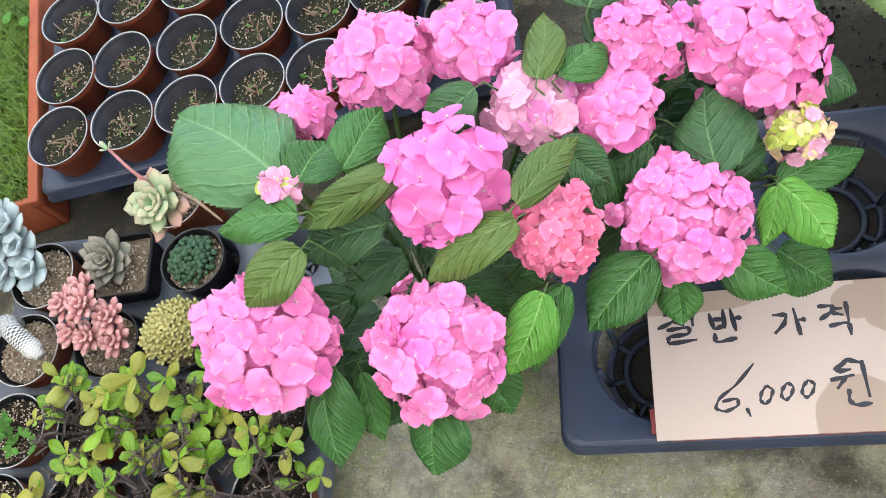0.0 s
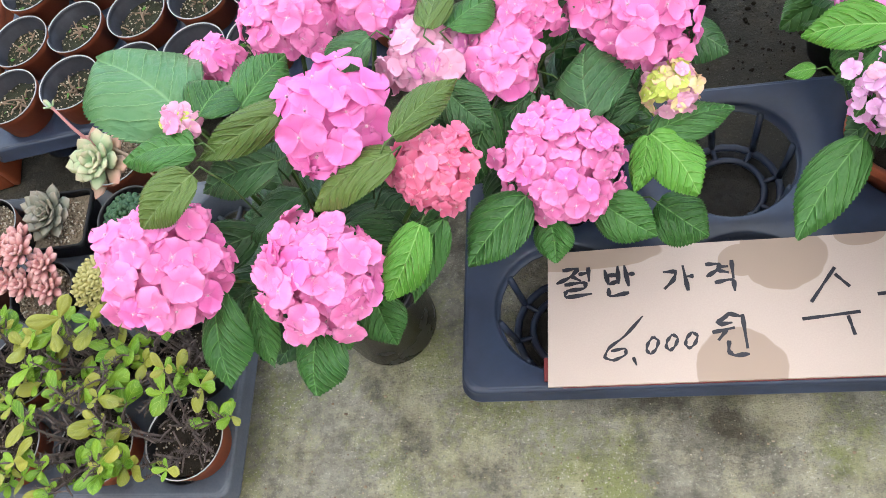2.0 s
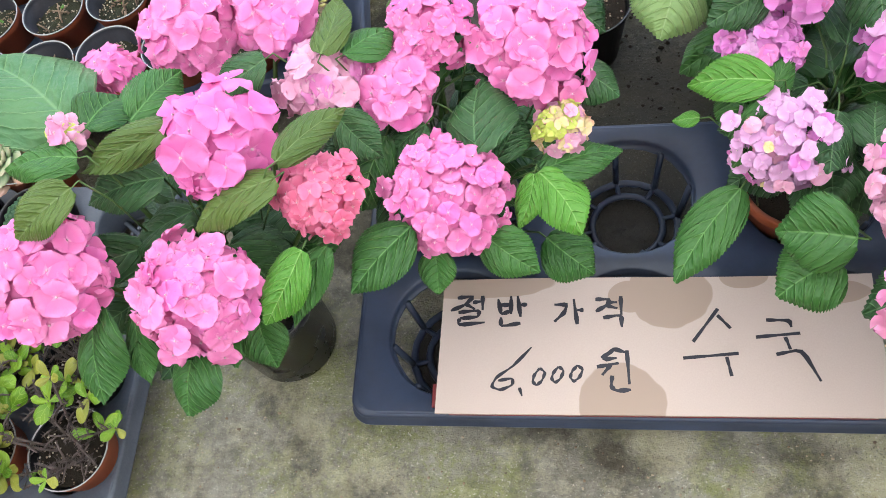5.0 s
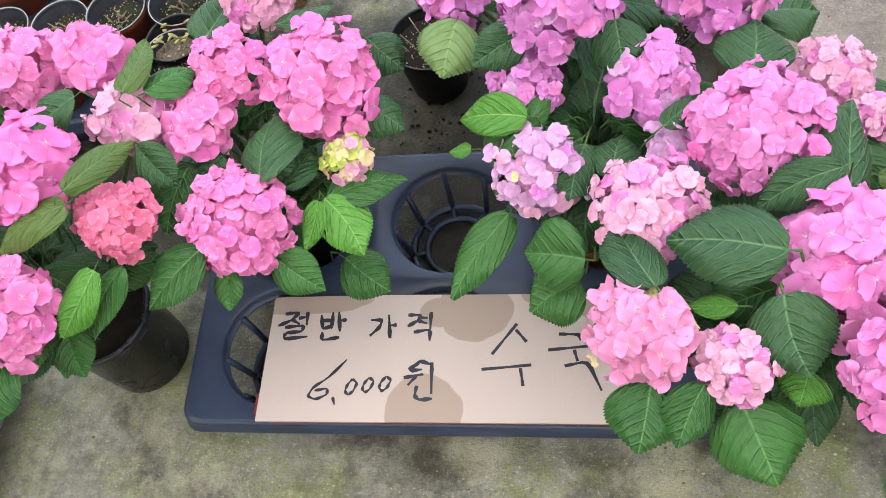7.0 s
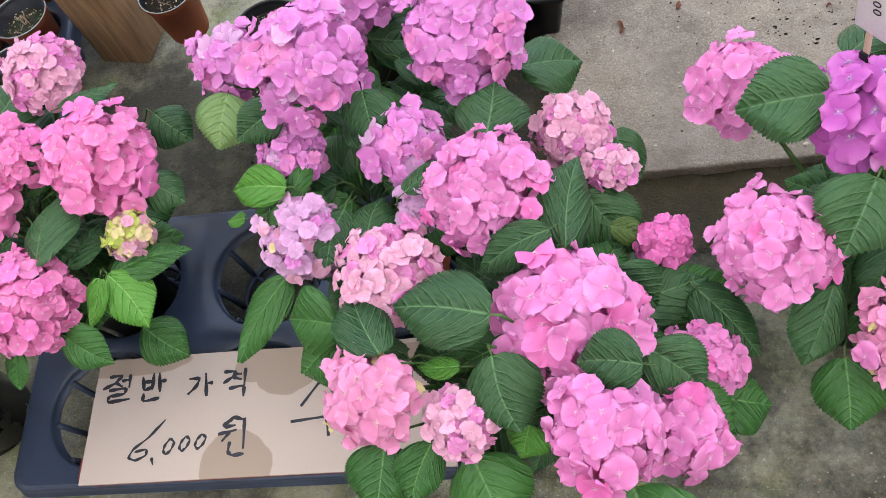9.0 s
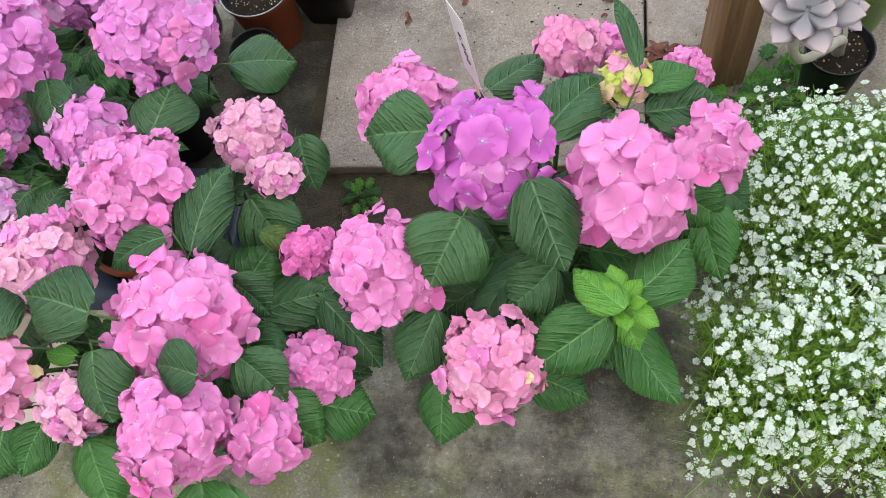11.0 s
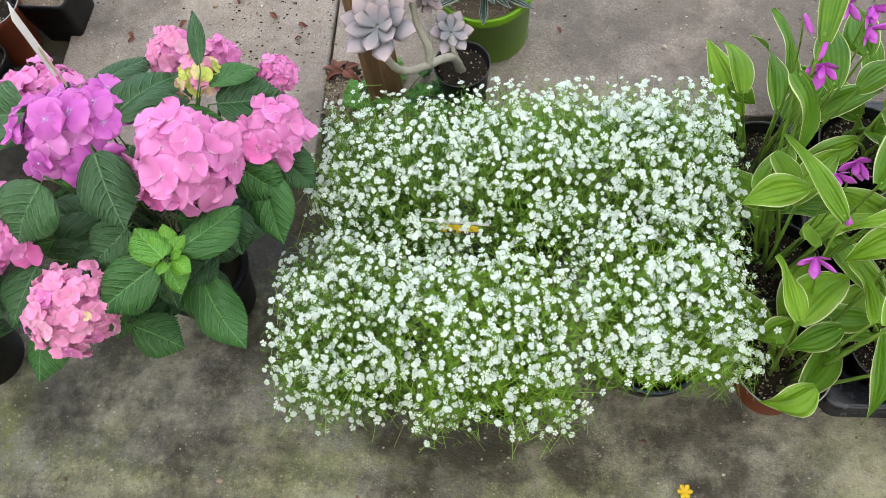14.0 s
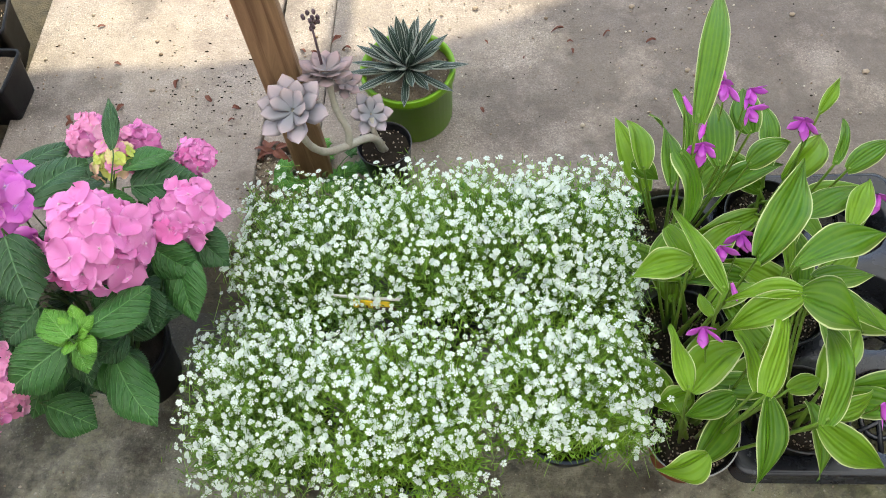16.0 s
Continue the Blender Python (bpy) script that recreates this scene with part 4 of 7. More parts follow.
# ---- the large cell tray and the price card ----
def cell_tray(name, label, x0, y0, nx, ny, pitch_x, pitch_y, top, cell_r, margin, mat, turn=0.0, depth=None, corner=0.03, group="plastic carrying trays", ribs=0):
    """A plastic tray: a flat top pierced by round cups, a skirt round it, webs across the cups' bottoms."""
    depth = top - 0.004 if depth is None else depth
    w, h = nx * pitch_x + 2 * margin, ny * pitch_y + 2 * margin
    tr = thing(name, label, "plant tray", (x0, y0, 0), turn, group)
    b, dirt = Build(), []
    n = 32
    for i in range(nx):
        for j in range(ny):
            cx, cy = margin + (i + 0.5) * pitch_x, margin + (j + 0.5) * pitch_y
            ax0 = 0 if i == 0 else cx - pitch_x / 2
            ax1 = w if i == nx - 1 else cx + pitch_x / 2
            ay0 = 0 if j == 0 else cy - pitch_y / 2
            ay1 = h if j == ny - 1 else cy + pitch_y / 2
            outer, inner, wall, low = [], [], [], []
            angles = [2 * math.pi * (k + 0.5) / n for k in range(n)]
            for qx, qy in ((ax0, ay0), (ax1, ay0), (ax0, ay1), (ax1, ay1)):      # meet the field's corners exactly
                q = math.atan2(qy - cy, qx - cx) % (2 * math.pi)
                k = min(range(n), key=lambda i: abs(angles[i] - q))
                angles[k] = q
            for a in angles:
                dx, dy = math.cos(a), math.sin(a)
                sx = ((ax1 - cx) if dx > 0 else (cx - ax0)) / max(abs(dx), 1e-6)
                sy = ((ay1 - cy) if dy > 0 else (cy - ay0)) / max(abs(dy), 1e-6)
                s = min(sx, sy)
                ox, oy = cx + dx * s, cy + dy * s
                # rounded outside corners
                for qx, qy, ex, ey in ((0, 0, 1, 1), (w, 0, -1, 1), (0, h, 1, -1), (w, h, -1, -1)):
                    lx, ly = (ox - qx) * ex, (oy - qy) * ey
                    if lx < corner and ly < corner:
                        v = Vector((lx - corner, ly - corner))
                        v = v.normalized() * min(v.length, corner)
                        ox, oy = qx + ex * (corner + v.x), qy + ey * (corner + v.y)
                outer.append((ox, oy, top))
                inner.append((cx + dx * cell_r, cy + dy * cell_r, top))
                wall.append((cx + dx * (cell_r - 0.004), cy + dy * (cell_r - 0.004), top - 0.006))
                low.append((cx + dx * cell_r * 0.84, cy + dy * cell_r * 0.84, top - depth))
            if ribs:                                  # open basket cups: a lip, then upright ribs
                lip = [(cx + (q[0] - cx) * 0.985, cy + (q[1] - cy) * 0.985, top - 0.024) for q in wall]
                lip2 = [(cx + (q[0] - cx) * 0.96, cy + (q[1] - cy) * 0.96, top - 0.022) for q in wall]
                b.grid([outer, inner, wall, lip, lip2], None, True)
                for k in range(ribs):
                    a = 2 * math.pi * (k + 0.25) / ribs
                    u = Vector((math.cos(a), math.sin(a), 0))
                    b.tube([Vector((cx, cy, top - 0.015)) + u * (cell_r - 0.007), Vector((cx, cy, top - depth + 0.004)) + u * cell_r * 0.80], 0.0055, 6)
                b.tube([(cx + math.cos(a) * cell_r * 0.80, cy + math.sin(a) * cell_r * 0.80, top - depth + 0.010) for a in (2 * math.pi * k / 24 for k in range(25))], 0.0065, 6, cap=False)
            else:
                b.grid([outer, inner, wall, low], None, True)
            ring = [(cx + math.cos(2 * math.pi * (k + 0.5) / n) * cell_r * 0.74, cy + math.sin(2 * math.pi * (k + 0.5) / n) * cell_r * 0.74, top - depth + 0.002) for k in range(n)]
            if not ribs:
                b.grid([low, ring], None, True)
            if ribs:                                  # a wide ring on spokes near the bottom, with wet dirt under it
                for s in range(ribs):
                    a = 2 * math.pi * (s + 0.25) / ribs
                    u = Vector((math.cos(a), math.sin(a), 0)) * cell_r
                    b.tube([Vector((cx, cy, top - depth + 0.012)) + u * 0.56, Vector((cx, cy, top - depth + 0.012)) + u * 0.80], 0.0045, 5)
                b.tube([(cx + math.cos(a) * cell_r * 0.56, cy + math.sin(a) * cell_r * 0.56, top - depth + 0.010) for a in (2 * math.pi * k / 24 for k in range(25))], 0.0060, 6, cap=False)
                dirt.append(soil_build(cell_r * 0.82, 0.003, 40 + 7 * i + j, 0.002, 28, 8))
                dirt[-1].v = [(x + cx, y + cy, z) for x, y, z in dirt[-1].v]
            else:
                for s in range(3):                    # webs over the open bottom
                    a = s * math.pi / 3 + 0.4
                    d = Vector((math.cos(a), math.sin(a), 0)) * cell_r * 0.78
                    b.tube([Vector((cx, cy, top - depth + 0.012)) - d, Vector((cx, cy, top - depth + 0.012)) + d], 0.005, 5)
                b.tube([(cx + math.cos(a) * cell_r * 0.36, cy + math.sin(a) * cell_r * 0.36, top - depth + 0.008) for a in (2 * math.pi * k / 16 for k in range(17))], 0.005, 5, cap=False)
    part("top", b, [mat], tr)
    for q in dirt:
        part("dirt", q, [WET_DIRT], tr, "dark wet dirt in an empty cell")
    # skirt with a rolled edge
    rim = []
    for qx, qy, a0 in ((w - corner, corner, -90), (w - corner, h - corner, 0), (corner, h - corner, 90), (corner, corner, 180)):
        rim += [(qx + corner * math.cos(radians(a0 + 15 * k)), qy + corner * math.sin(radians(a0 + 15 * k))) for k in range(7)]
    cx, cy = w / 2, h / 2

    def grow(p, d):
        return (p[0] + (d if p[0] > cx else -d), p[1] + (d if p[1] > cy else -d))
    s = Build().grid([[(*grow(p, d), z) for p in rim] for d, z in ((-0.004, top + 0.0005), (0.002, top - 0.001), (0.0045, top - 0.005), (0.005, top - 0.026), (0.009, top - 0.028), (0.009, top - 0.031), (0.003, top - 0.031))], None, True)
    part("skirt", s, [mat], tr)
    return tr


cell_tray("plant_tray", "blue-grey plastic tray with large round empty cells", 0.153, 0.354, 3, 2, 0.262, 0.226, 0.125, 0.103, 0.013, TRAY, ribs=8)


def card_material():
    """Cardboard with darker damp patches soaked in from the top edge and the middle of the bottom edge."""
    m, t, p, out = material("damp_cardboard")
    c = t.nodes.new("ShaderNodeTexCoord")
    s = t.nodes.new("ShaderNodeSeparateXYZ")
    t.links.new(c.outputs["Object"], s.inputs[0])
    n = noise_of(t, 9, 3)
    wob = mathn(t, "MULTIPLY", mathn(t, "SUBTRACT", n, 0.5), 0.10)

    def spot(x, y, rx, ry):
        a = mathn(t, "DIVIDE", mathn(t, "SUBTRACT", s.outputs[0], x), rx)
        e = mathn(t, "DIVIDE", mathn(t, "SUBTRACT", s.outputs[1], y), ry)
        r = mathn(t, "SQRT", mathn(t, "ADD", mathn(t, "MULTIPLY", a, a), mathn(t, "MULTIPLY", e, e)))
        return mathn(t, "MULTIPLY", mathn(t, "SUBTRACT", 1.0, mathn(t, "ADD", r, mathn(t, "MULTIPLY", wob, 6.0))), 30.0)
    spots = [spot(0.275, 0.175, 0.030, 0.026), spot(0.335, 0.180, 0.060, 0.055), spot(0.262, 0.01, 0.062, 0.062), spot(0.03, 0.200, 0.14, 0.026), spot(0.44, 0.205, 0.035, 0.018), spot(0.55, 0.18, 0.06, 0.02)]
    top = spots[0]
    for q in spots[1:]:
        top = mathn(t, "MAXIMUM", top, q)
    fac = mathn(t, "MINIMUM", mathn(t, "MAXIMUM", top, 0.0), 1.0)
    fine = noise_of(t, 500, 3)
    col = mix(t, fine, (0.475, 0.385, 0.340), (0.550, 0.455, 0.408))
    col = mix(t, mathn(t, "MULTIPLY", fac, 0.85), col, (0.35, 0.262, 0.210))
    t.links.new(col, p.inputs["Base Color"])
    p.inputs["Roughness"].default_value = 0.85
    p.inputs["Specular IOR Level"].default_value = 0.2
    bump(t, p, fine, 0.15, 0.001)
    return m


def price_card():
    w, h, th = 0.612, 0.206, 0.0045
    cd = thing("price_card", "damp cardboard price card handwritten in black marker, lying on the tray", "sign", (0.2765, 0.3535, 0.1275), 0.3)
    b = Build()
    rows = [[(w * i / 12 + (0.004 * (j / 4) if i == 0 else 0), h * j / 4, 0.0015 + 0.0030 * math.sin(i * 0.55) * (j / 4) + z) for i in range(13)] for z in (0, th) for j in (range(5) if z == 0 else reversed(range(5)))]
    b.grid(rows + rows[:1])
    k = 13
    b.f += [tuple(r * k for r in range(10)), tuple(r * k + 12 for r in reversed(range(10)))]
    b.mi += [0, 0]
    part("card", b, [card_material()], cd, smooth=False)
    red = Build().box(0.02, -0.0006, -0.0022, w - 0.02, 0.03, 0.0006, b=0.0003).box(-0.006, 0.01, -0.006, 0.004, 0.045, 0.0015, b=0.001)
    part("red_backing", red, [RED], cd, "red strip under the card")
    # one pen stroke after another: each a list of corner points on a 1 x 1 field, one field a sign
    jeol = ["2,9.4 6.5,10 4,7 0.3,5.2", "4,7.6 6.8,5.6", "6.2,7.8 9,8.2", "8.8,10 8.9,5.2", "2.4,4.6 8,5.2 7.8,3 2.8,2.6", "2.8,2.6 2.4,0.4 9.6,1.2"]
    ban = ["1,9 2,4", "5,10 5,4", "1,7 5,7", "2,4 5,5", "7,10 8,3", "8,7 10,7", "2,3 2,0 8,1"]
    ga = ["1,8 5,8 4,5 1,2", "7,10 8,1", "8,6 10,6"]
    gyeok = ["1,9 5,9 4,7 1,5", "4,8 7,8", "4,7 7,6", "8,10 8,4", "3,3 8,4 8,0"]
    won = ["1.5,7.5 5,9.8 9,8.8", "5,9.6 1.8,7.2 6,7.6", "0,5.5 6.5,6.4", "4.2,6 1.5,3.6", "9,9.4 9.4,1.5", "4.5,3.5 4,1 5.5,0 9.8,0.3"]
    su = ["7,10 2,5", "6.8,9 9,7", "0,2.6 10,3.3", "7.8,2.8 8.4,0"]
    guk = ["2,9.8 5.8,9.7 6,8.6", "0,7 7.3,7.6", "4.8,7 5.4,5", "3,4.2 7.2,5 9.6,0"]
    six = ["10,10 5.5,5.5 1.5,3 0.3,0.8 2.5,0 5.5,1.2 5.5,2.8 2,2.2"]
    zero = ["5,8 2,5 1,2 3,0 6,2 8,6 5,8"]
    comma = ["4,2 6,-2"]

    def write(signs, x, y, sx, sy, fat):
        s = Build()
        for st in signs:
            pts = [Vector(tuple(float(q) / 10 for q in p.split(","))) for p in st.split()]
            pts = [Vector((x + p.x * sx, y + p.y * sy)) for p in pts]
            fine = []
            for a, c in zip(pts[:-1], pts[1:]):
                fine += [a.lerp(c, k / 4) for k in range(4)]
            fine.append(pts[-1])
            sm = [fine[0]] + [(fine[i - 1] + fine[i] * 2 + fine[i + 1]) / 4 for i in range(1, len(fine) - 1)] + [fine[-1]]
            rows = []
            for i, p in enumerate(sm):
                d = (sm[min(i + 1, len(sm) - 1)] - sm[max(i - 1, 0)]).normalized()
                q = Vector((-d.y, d.x)) * fat * (0.85 + 0.3 * math.sin(i * 1.3 + x * 60)) * (0.7 if i in (0, len(sm) - 1) else 1)
                up = 0.0012 * math.sin(p.x * 3)
                zz = 0.0016 + 0.0030 * math.sin(p.x / w * 12 * 0.55) * (p.y / h) + th + 0.0006
                rows.append([(p.x - q.x, p.y - q.y, zz), (p.x + q.x, p.y + q.y, zz)])
            s.grid(rows)
        part("lettering", s, [INK], cd, "black marker handwriting", smooth=False)
    for signs, x, y, sx, sy in ((jeol, 0.014, 0.131, 0.056, 0.048), (ban, 0.082, 0.130, 0.048, 0.048), (ga, 0.165, 0.128, 0.047, 0.044), (gyeok, 0.224, 0.128, 0.052, 0.048),
                                (su, 0.348, 0.056, 0.075, 0.100), (guk, 0.448, 0.049, 0.081, 0.091), (won, 0.229, 0.034, 0.047, 0.063)):
        write(signs, x, y, sx, sy, 0.0032)
    for signs, x, y, sx, sy in ((six, 0.078, 0.034, 0.059, 0.064), (comma, 0.112, 0.032, 0.02, 0.03), (zero, 0.136, 0.041, 0.026, 0.032), (zero, 0.163, 0.045, 0.025, 0.030), (zero, 0.189, 0.047, 0.026, 0.030)):
        write(signs, x, y, sx, sy, 0.0024)
    return cd


price_card()


# ---- small pots, succulents, and what grows in them ----
def fat_leaf(b, foot, tip, width, thick, up, mi=0, point=0.25, n=6, rings=6, bend=0.0):
    """A thick succulent leaf, closed all round."""
    foot, tip = Vector(foot), Vector(tip)
    ax = tip - foot
    ln = ax.length
    ax.normalize()
    nrm = (Vector(up) - ax * Vector(up).dot(ax)).normalized()
    sd = nrm.cross(ax)
    rows, uvs = [], []
    for i in range(rings + 1):
        u = i / rings
        w = (0.45 + 0.55 * math.sin(math.pi * min(1, u * 0.62))) * (1 if u < 0.7 else math.sqrt(max(0.0, 1 - ((u - 0.7) / 0.3) ** 2)) * (1 - point) + point * (1 - u) / 0.3) + 0.01
        c = foot + ax * ln * u + nrm * bend * ln * u * u
        row = []
        for k in range(n):
            a = 2 * math.pi * k / n
            row.append(c + sd * math.cos(a) * width / 2 * w + nrm * math.sin(a) * thick / 2 * w)
            uvs.append((u, 0.5 + 0.5 * math.cos(a)))
        rows.append(row)
    b.grid(rows, uvs, True, mi)


def succulent_material(name, foot, middle, tip, rough=0.55):
    m, t, p, out = material(name)
    u, v = uv_of(t)
    j = jitter(t)
    c = ramp(t, mathn(t, "ADD", u, mathn(t, "MULTIPLY", mathn(t, "SUBTRACT", j, 0.5), 0.2)), [(0.05, foot), (0.5, middle), (0.98, tip)])
    n = noise_of(t, 90, 4)
    c = mix(t, mathn(t, "MULTIPLY", n, 0.3), c, tuple(k * 0.7 for k in middle))
    t.links.new(c, p.inputs["Base Color"])
    p.inputs["Roughness"].default_value = rough
    p.inputs["Specular IOR Level"].default_value = 0.35
    p.inputs["Subsurface Weight"].default_value = 0.08
    p.inputs["Subsurface Radius"].default_value = (0.004, 0.004, 0.002)
    bump(t, p, n, 0.15, 0.001)
    return m


ECHEVERIA = succulent_material("echeveria_skin", (0.20, 0.36, 0.19), (0.33, 0.47, 0.27), (0.47, 0.40, 0.28))
ECHEVERIA_OLD = succulent_material("old_echeveria_skin", (0.30, 0.34, 0.20), (0.42, 0.34, 0.24), (0.50, 0.26, 0.22))
GREY_ROSE = succulent_material("grey_rosette_skin", (0.10, 0.12, 0.09), (0.17, 0.19, 0.15), (0.26, 0.22, 0.18))
RED_ROSE = succulent_material("red_rosette_skin", (0.30, 0.18, 0.16), (0.46, 0.190, 0.19), (0.57, 0.34, 0.33))
BLUE_SKIN = succulent_material("blue_succulent_skin", (0.18, 0.24, 0.25), (0.26, 0.33, 0.35), (0.37, 0.44, 0.46), 0.7)
CACTUS = succulent_material("cactus_skin", (0.022, 0.058, 0.030), (0.040, 0.095, 0.048), (0.075, 0.15, 0.08))


def banded_material():
    """Dark skin crossed by fine rows of white scales."""
    m, t, p, out = material("white_cactus_skin")
    u, v = uv_of(t)
    n = noise_of(t, 120, 3)
    row = mathn(t, "MULTIPLY", u, 210.0)
    spin = mathn(t, "MULTIPLY", v, 44.0)
    w = mathn(t, "MULTIPLY", mathn(t, "ADD", mathn(t, "SINE", mathn(t, "ADD", row, spin)), mathn(t, "SINE", mathn(t, "ADD", mathn(t, "SUBTRACT", row, spin), n))), 0.7)
    c = mix(t, mathn(t, "MINIMUM", mathn(t, "MAXIMUM", mathn(t, "ADD", mathn(t, "MULTIPLY", w, 1.4), 0.6), 0.0), 1.0), (0.07, 0.08, 0.08), (0.52, 0.52, 0.50))
    tip = mathn(t, "MINIMUM", mathn(t, "MAXIMUM", mathn(t, "MULTIPLY", mathn(t, "SUBTRACT", u, 0.80), 8.0), 0.0), 1.0)
    c = mix(t, tip, c, (0.55, 0.56, 0.54))
    t.links.new(c, p.inputs["Base Color"])
    p.inputs["Roughness"].default_value = 0.7
    bump(t, p, w, 0.4, 0.001)
    return m


WHITE_CACTUS = banded_material()
MOSSY = succulent_material("yellow_sedum_skin", (0.24, 0.22, 0.06), (0.35, 0.32, 0.11), (0.44, 0.40, 0.17))
GREY_PINK = succulent_material("ghost_plant_skin", (0.20, 0.215, 0.235), (0.265, 0.255, 0.280), (0.48, 0.38, 0.39))
SPURGE_LEAF = leaf_material("spurge_leaf", (0.070, 0.190, 0.012), (0.240, 0.400, 0.030), (0.28, 0.42, 0.08), pairs=4.0, quilt=0.12)
SPURGE_OLIVE = leaf_material("spurge_leaf_yellowing", (0.19, 0.22, 0.03), (0.35, 0.36, 0.07), (0.30, 0.32, 0.09), pairs=4.0, quilt=0.12)
SPURGE_STEM = rough_material("spurge_stem", (0.055, 0.040, 0.038), (0.165, 0.130, 0.120), 120, 0.85)
TWIG = rough_material("dry_twig", (0.20, 0.13, 0.09), (0.38, 0.29, 0.21), 90, 0.9)
LINER = rough_material("ribbed_liner", (0.020, 0.022, 0.030), (0.048, 0.050, 0.064), 30, 0.4, 300, 0.15)
MOSS_SOIL = rough_material("mossy_soil", (0.008, 0.010, 0.005), (0.034, 0.040, 0.018), 60, 0.95, 380, 1.0, c=(0.05, 0.05, 0.03), distance=0.006)
MOSS = rough_material("bright_moss", (0.045, 0.085, 0.010), (0.15, 0.20, 0.028), 45, 0.95, 300, 1.0, c=(0.16, 0.20, 0.04), distance=0.008)
GRASS = leaf_material("grass_blade", (0.035, 0.105, 0.010), (0.125, 0.225, 0.022), (0.20, 0.28, 0.06), pairs=1.0, quilt=0.1)
BARE_PETAL = rough_material("dead_leaf", (0.11, 0.035, 0.025), (0.22, 0.085, 0.05), 60, 0.8)


def small_pot(parent, r, h, outer, inner, soil_mat, seed, fill=0.022, square=False, speckle=0):
    """Pot, liner rim and filling of a small potted plant."""
    if square:
        b = Build()
        rows = []
        for rr, z in ((0.001, 0.0), (r * 0.72, 0.0), (r * 0.74, 0.004), (r, h - 0.012), (r * 1.06, h - 0.011), (r * 1.06, h), (r * 0.99, h), (r * 0.97, h - 0.006), (r * 0.92, h - 0.04)):
            k = 6
            row = []
            for qx, qy, a0 in ((1, -1, -90), (1, 1, 0), (-1, 1, 90), (-1, -1, 180)):
                for s in range(k):
                    a = radians(a0 + 90 * s / (k - 1))
                    row.append((rr * (0.8 * qx + 0.2 * math.cos(a)), rr * (0.8 * qy + 0.2 * math.sin(a)), z))
            rows.append(row)
        b.grid(rows, None, True)
        part("pot", b, [outer], parent)
        s = Build().grid([[((-0.94 + 0.188 * i) * r, (-0.94 + 0.188 * j) * r, h - fill + 0.004 * noise.noise((i * 0.9 + seed, j * 0.9, 1))) for i in range(11)] for j in range(11)])
        part("soil", s, [soil_mat], parent)
    else:
        part("pot", Build().lathe([(0.001, 0), (r * 0.70, 0), (r * 0.73, 0.004), (r * 0.93, h - 0.016), (r * 0.97, h - 0.015), (r * 0.985, h - 0.002)], 32), [outer], parent)
        part("liner", Build().lathe([(r * 0.985, h - 0.003), (r, h - 0.001), (r * 0.995, h), (r * 0.965, h), (r * 0.955, h - 0.004), (r * 0.938, h - 0.011), (r * 0.905, h - 0.0125), (r * 0.902, h - 0.021), (r * 0.872, h - 0.0225), (r * 0.868, h - 0.032), (r * 0.840, h - 0.0335), (r * 0.80, h - 0.06)], 32), [inner], parent, "dark ribbed inner pot")
        part("rim", Build().lathe([(r * 0.985, h - 0.001), (r * 1.012, h - 0.0005), (r * 1.012, h + 0.0012), (r * 0.985, h + 0.0012), (r * 0.975, h - 0.001)], 36), [RIM if outer is TERRACOTTA else RIM_DARK], parent)
        part("soil", soil_build(r * 0.870, h - fill, seed), [soil_mat], parent)
    if speckle:
        rnd = random.Random(seed)
        g = Build()
        for k in range(speckle):
            a, d = rnd.uniform(0, 6.28), r * 0.86 * math.sqrt(rnd.random())
            s = rnd.uniform(0.0010, 0.0028 if soil_mat is GRIT else 0.0022)
            g.blob((d * math.cos(a), d * math.sin(a), h - fill + (0.008 * (1 - (d / r) ** 2) if not square else 0.002) + s * 0.3), s, s, s * 0.8, seed * 100 + k, 5, 3)
        tagged(part("grit", g, [PEBBLE], parent), kind="stuff")


def rosette(parent, name, centre, radius, mat, rings, per, width, thick, tilt=(0, -0.2, 1), seed=0, lift=0.9, point=0.3):
    """A rosette of thick leaves in turns, each leaf a part."""
    rnd = random.Random(seed)
    q = Vector(tilt).normalized().to_track_quat("Z", "Y")
    c = Vector(centre)
    k = 0
    for i in range(rings):
        f = (i + 1) / rings
        for j in range(per if f > 0.4 else max(3, per - 2)):
            a = k * 2.39996 if per > 6 else (j + 0.5 * i) * 2 * math.pi / per
            k += 1
            el = lift * (1 - f) * 1.35 + 0.12 + rnd.uniform(-0.08, 0.08)
            d = q @ Vector((math.cos(a) * math.cos(el), math.sin(a) * math.cos(el), math.sin(el)))
            b = Build()
            ln = radius * (0.35 + 0.65 * f) * rnd.uniform(0.9, 1.06)
            fat_leaf(b, c + d * radius * 0.06 - (q @ Vector((0, 0, 1))) * radius * 0.22 * f, c + d * ln - (q @ Vector((0, 0, 1))) * radius * 0.16 * f, width * radius * (0.55 + 0.45 * f), thick * radius, q @ Vector((0, 0, 1)), point=point, bend=0.10)
            part(name, b, [mat], parent)


# terracotta pots with dead cuttings, in their tray
TURN2 = 7.5
cell_tray("plant_tray", "dark plastic tray holding rows of terracotta-coloured pots", -0.802, 0.862, 7, 4, 0.127, 0.139, 0.125, 0.056, 0.014, TRAY, TURN2, 0.111, 0.02)


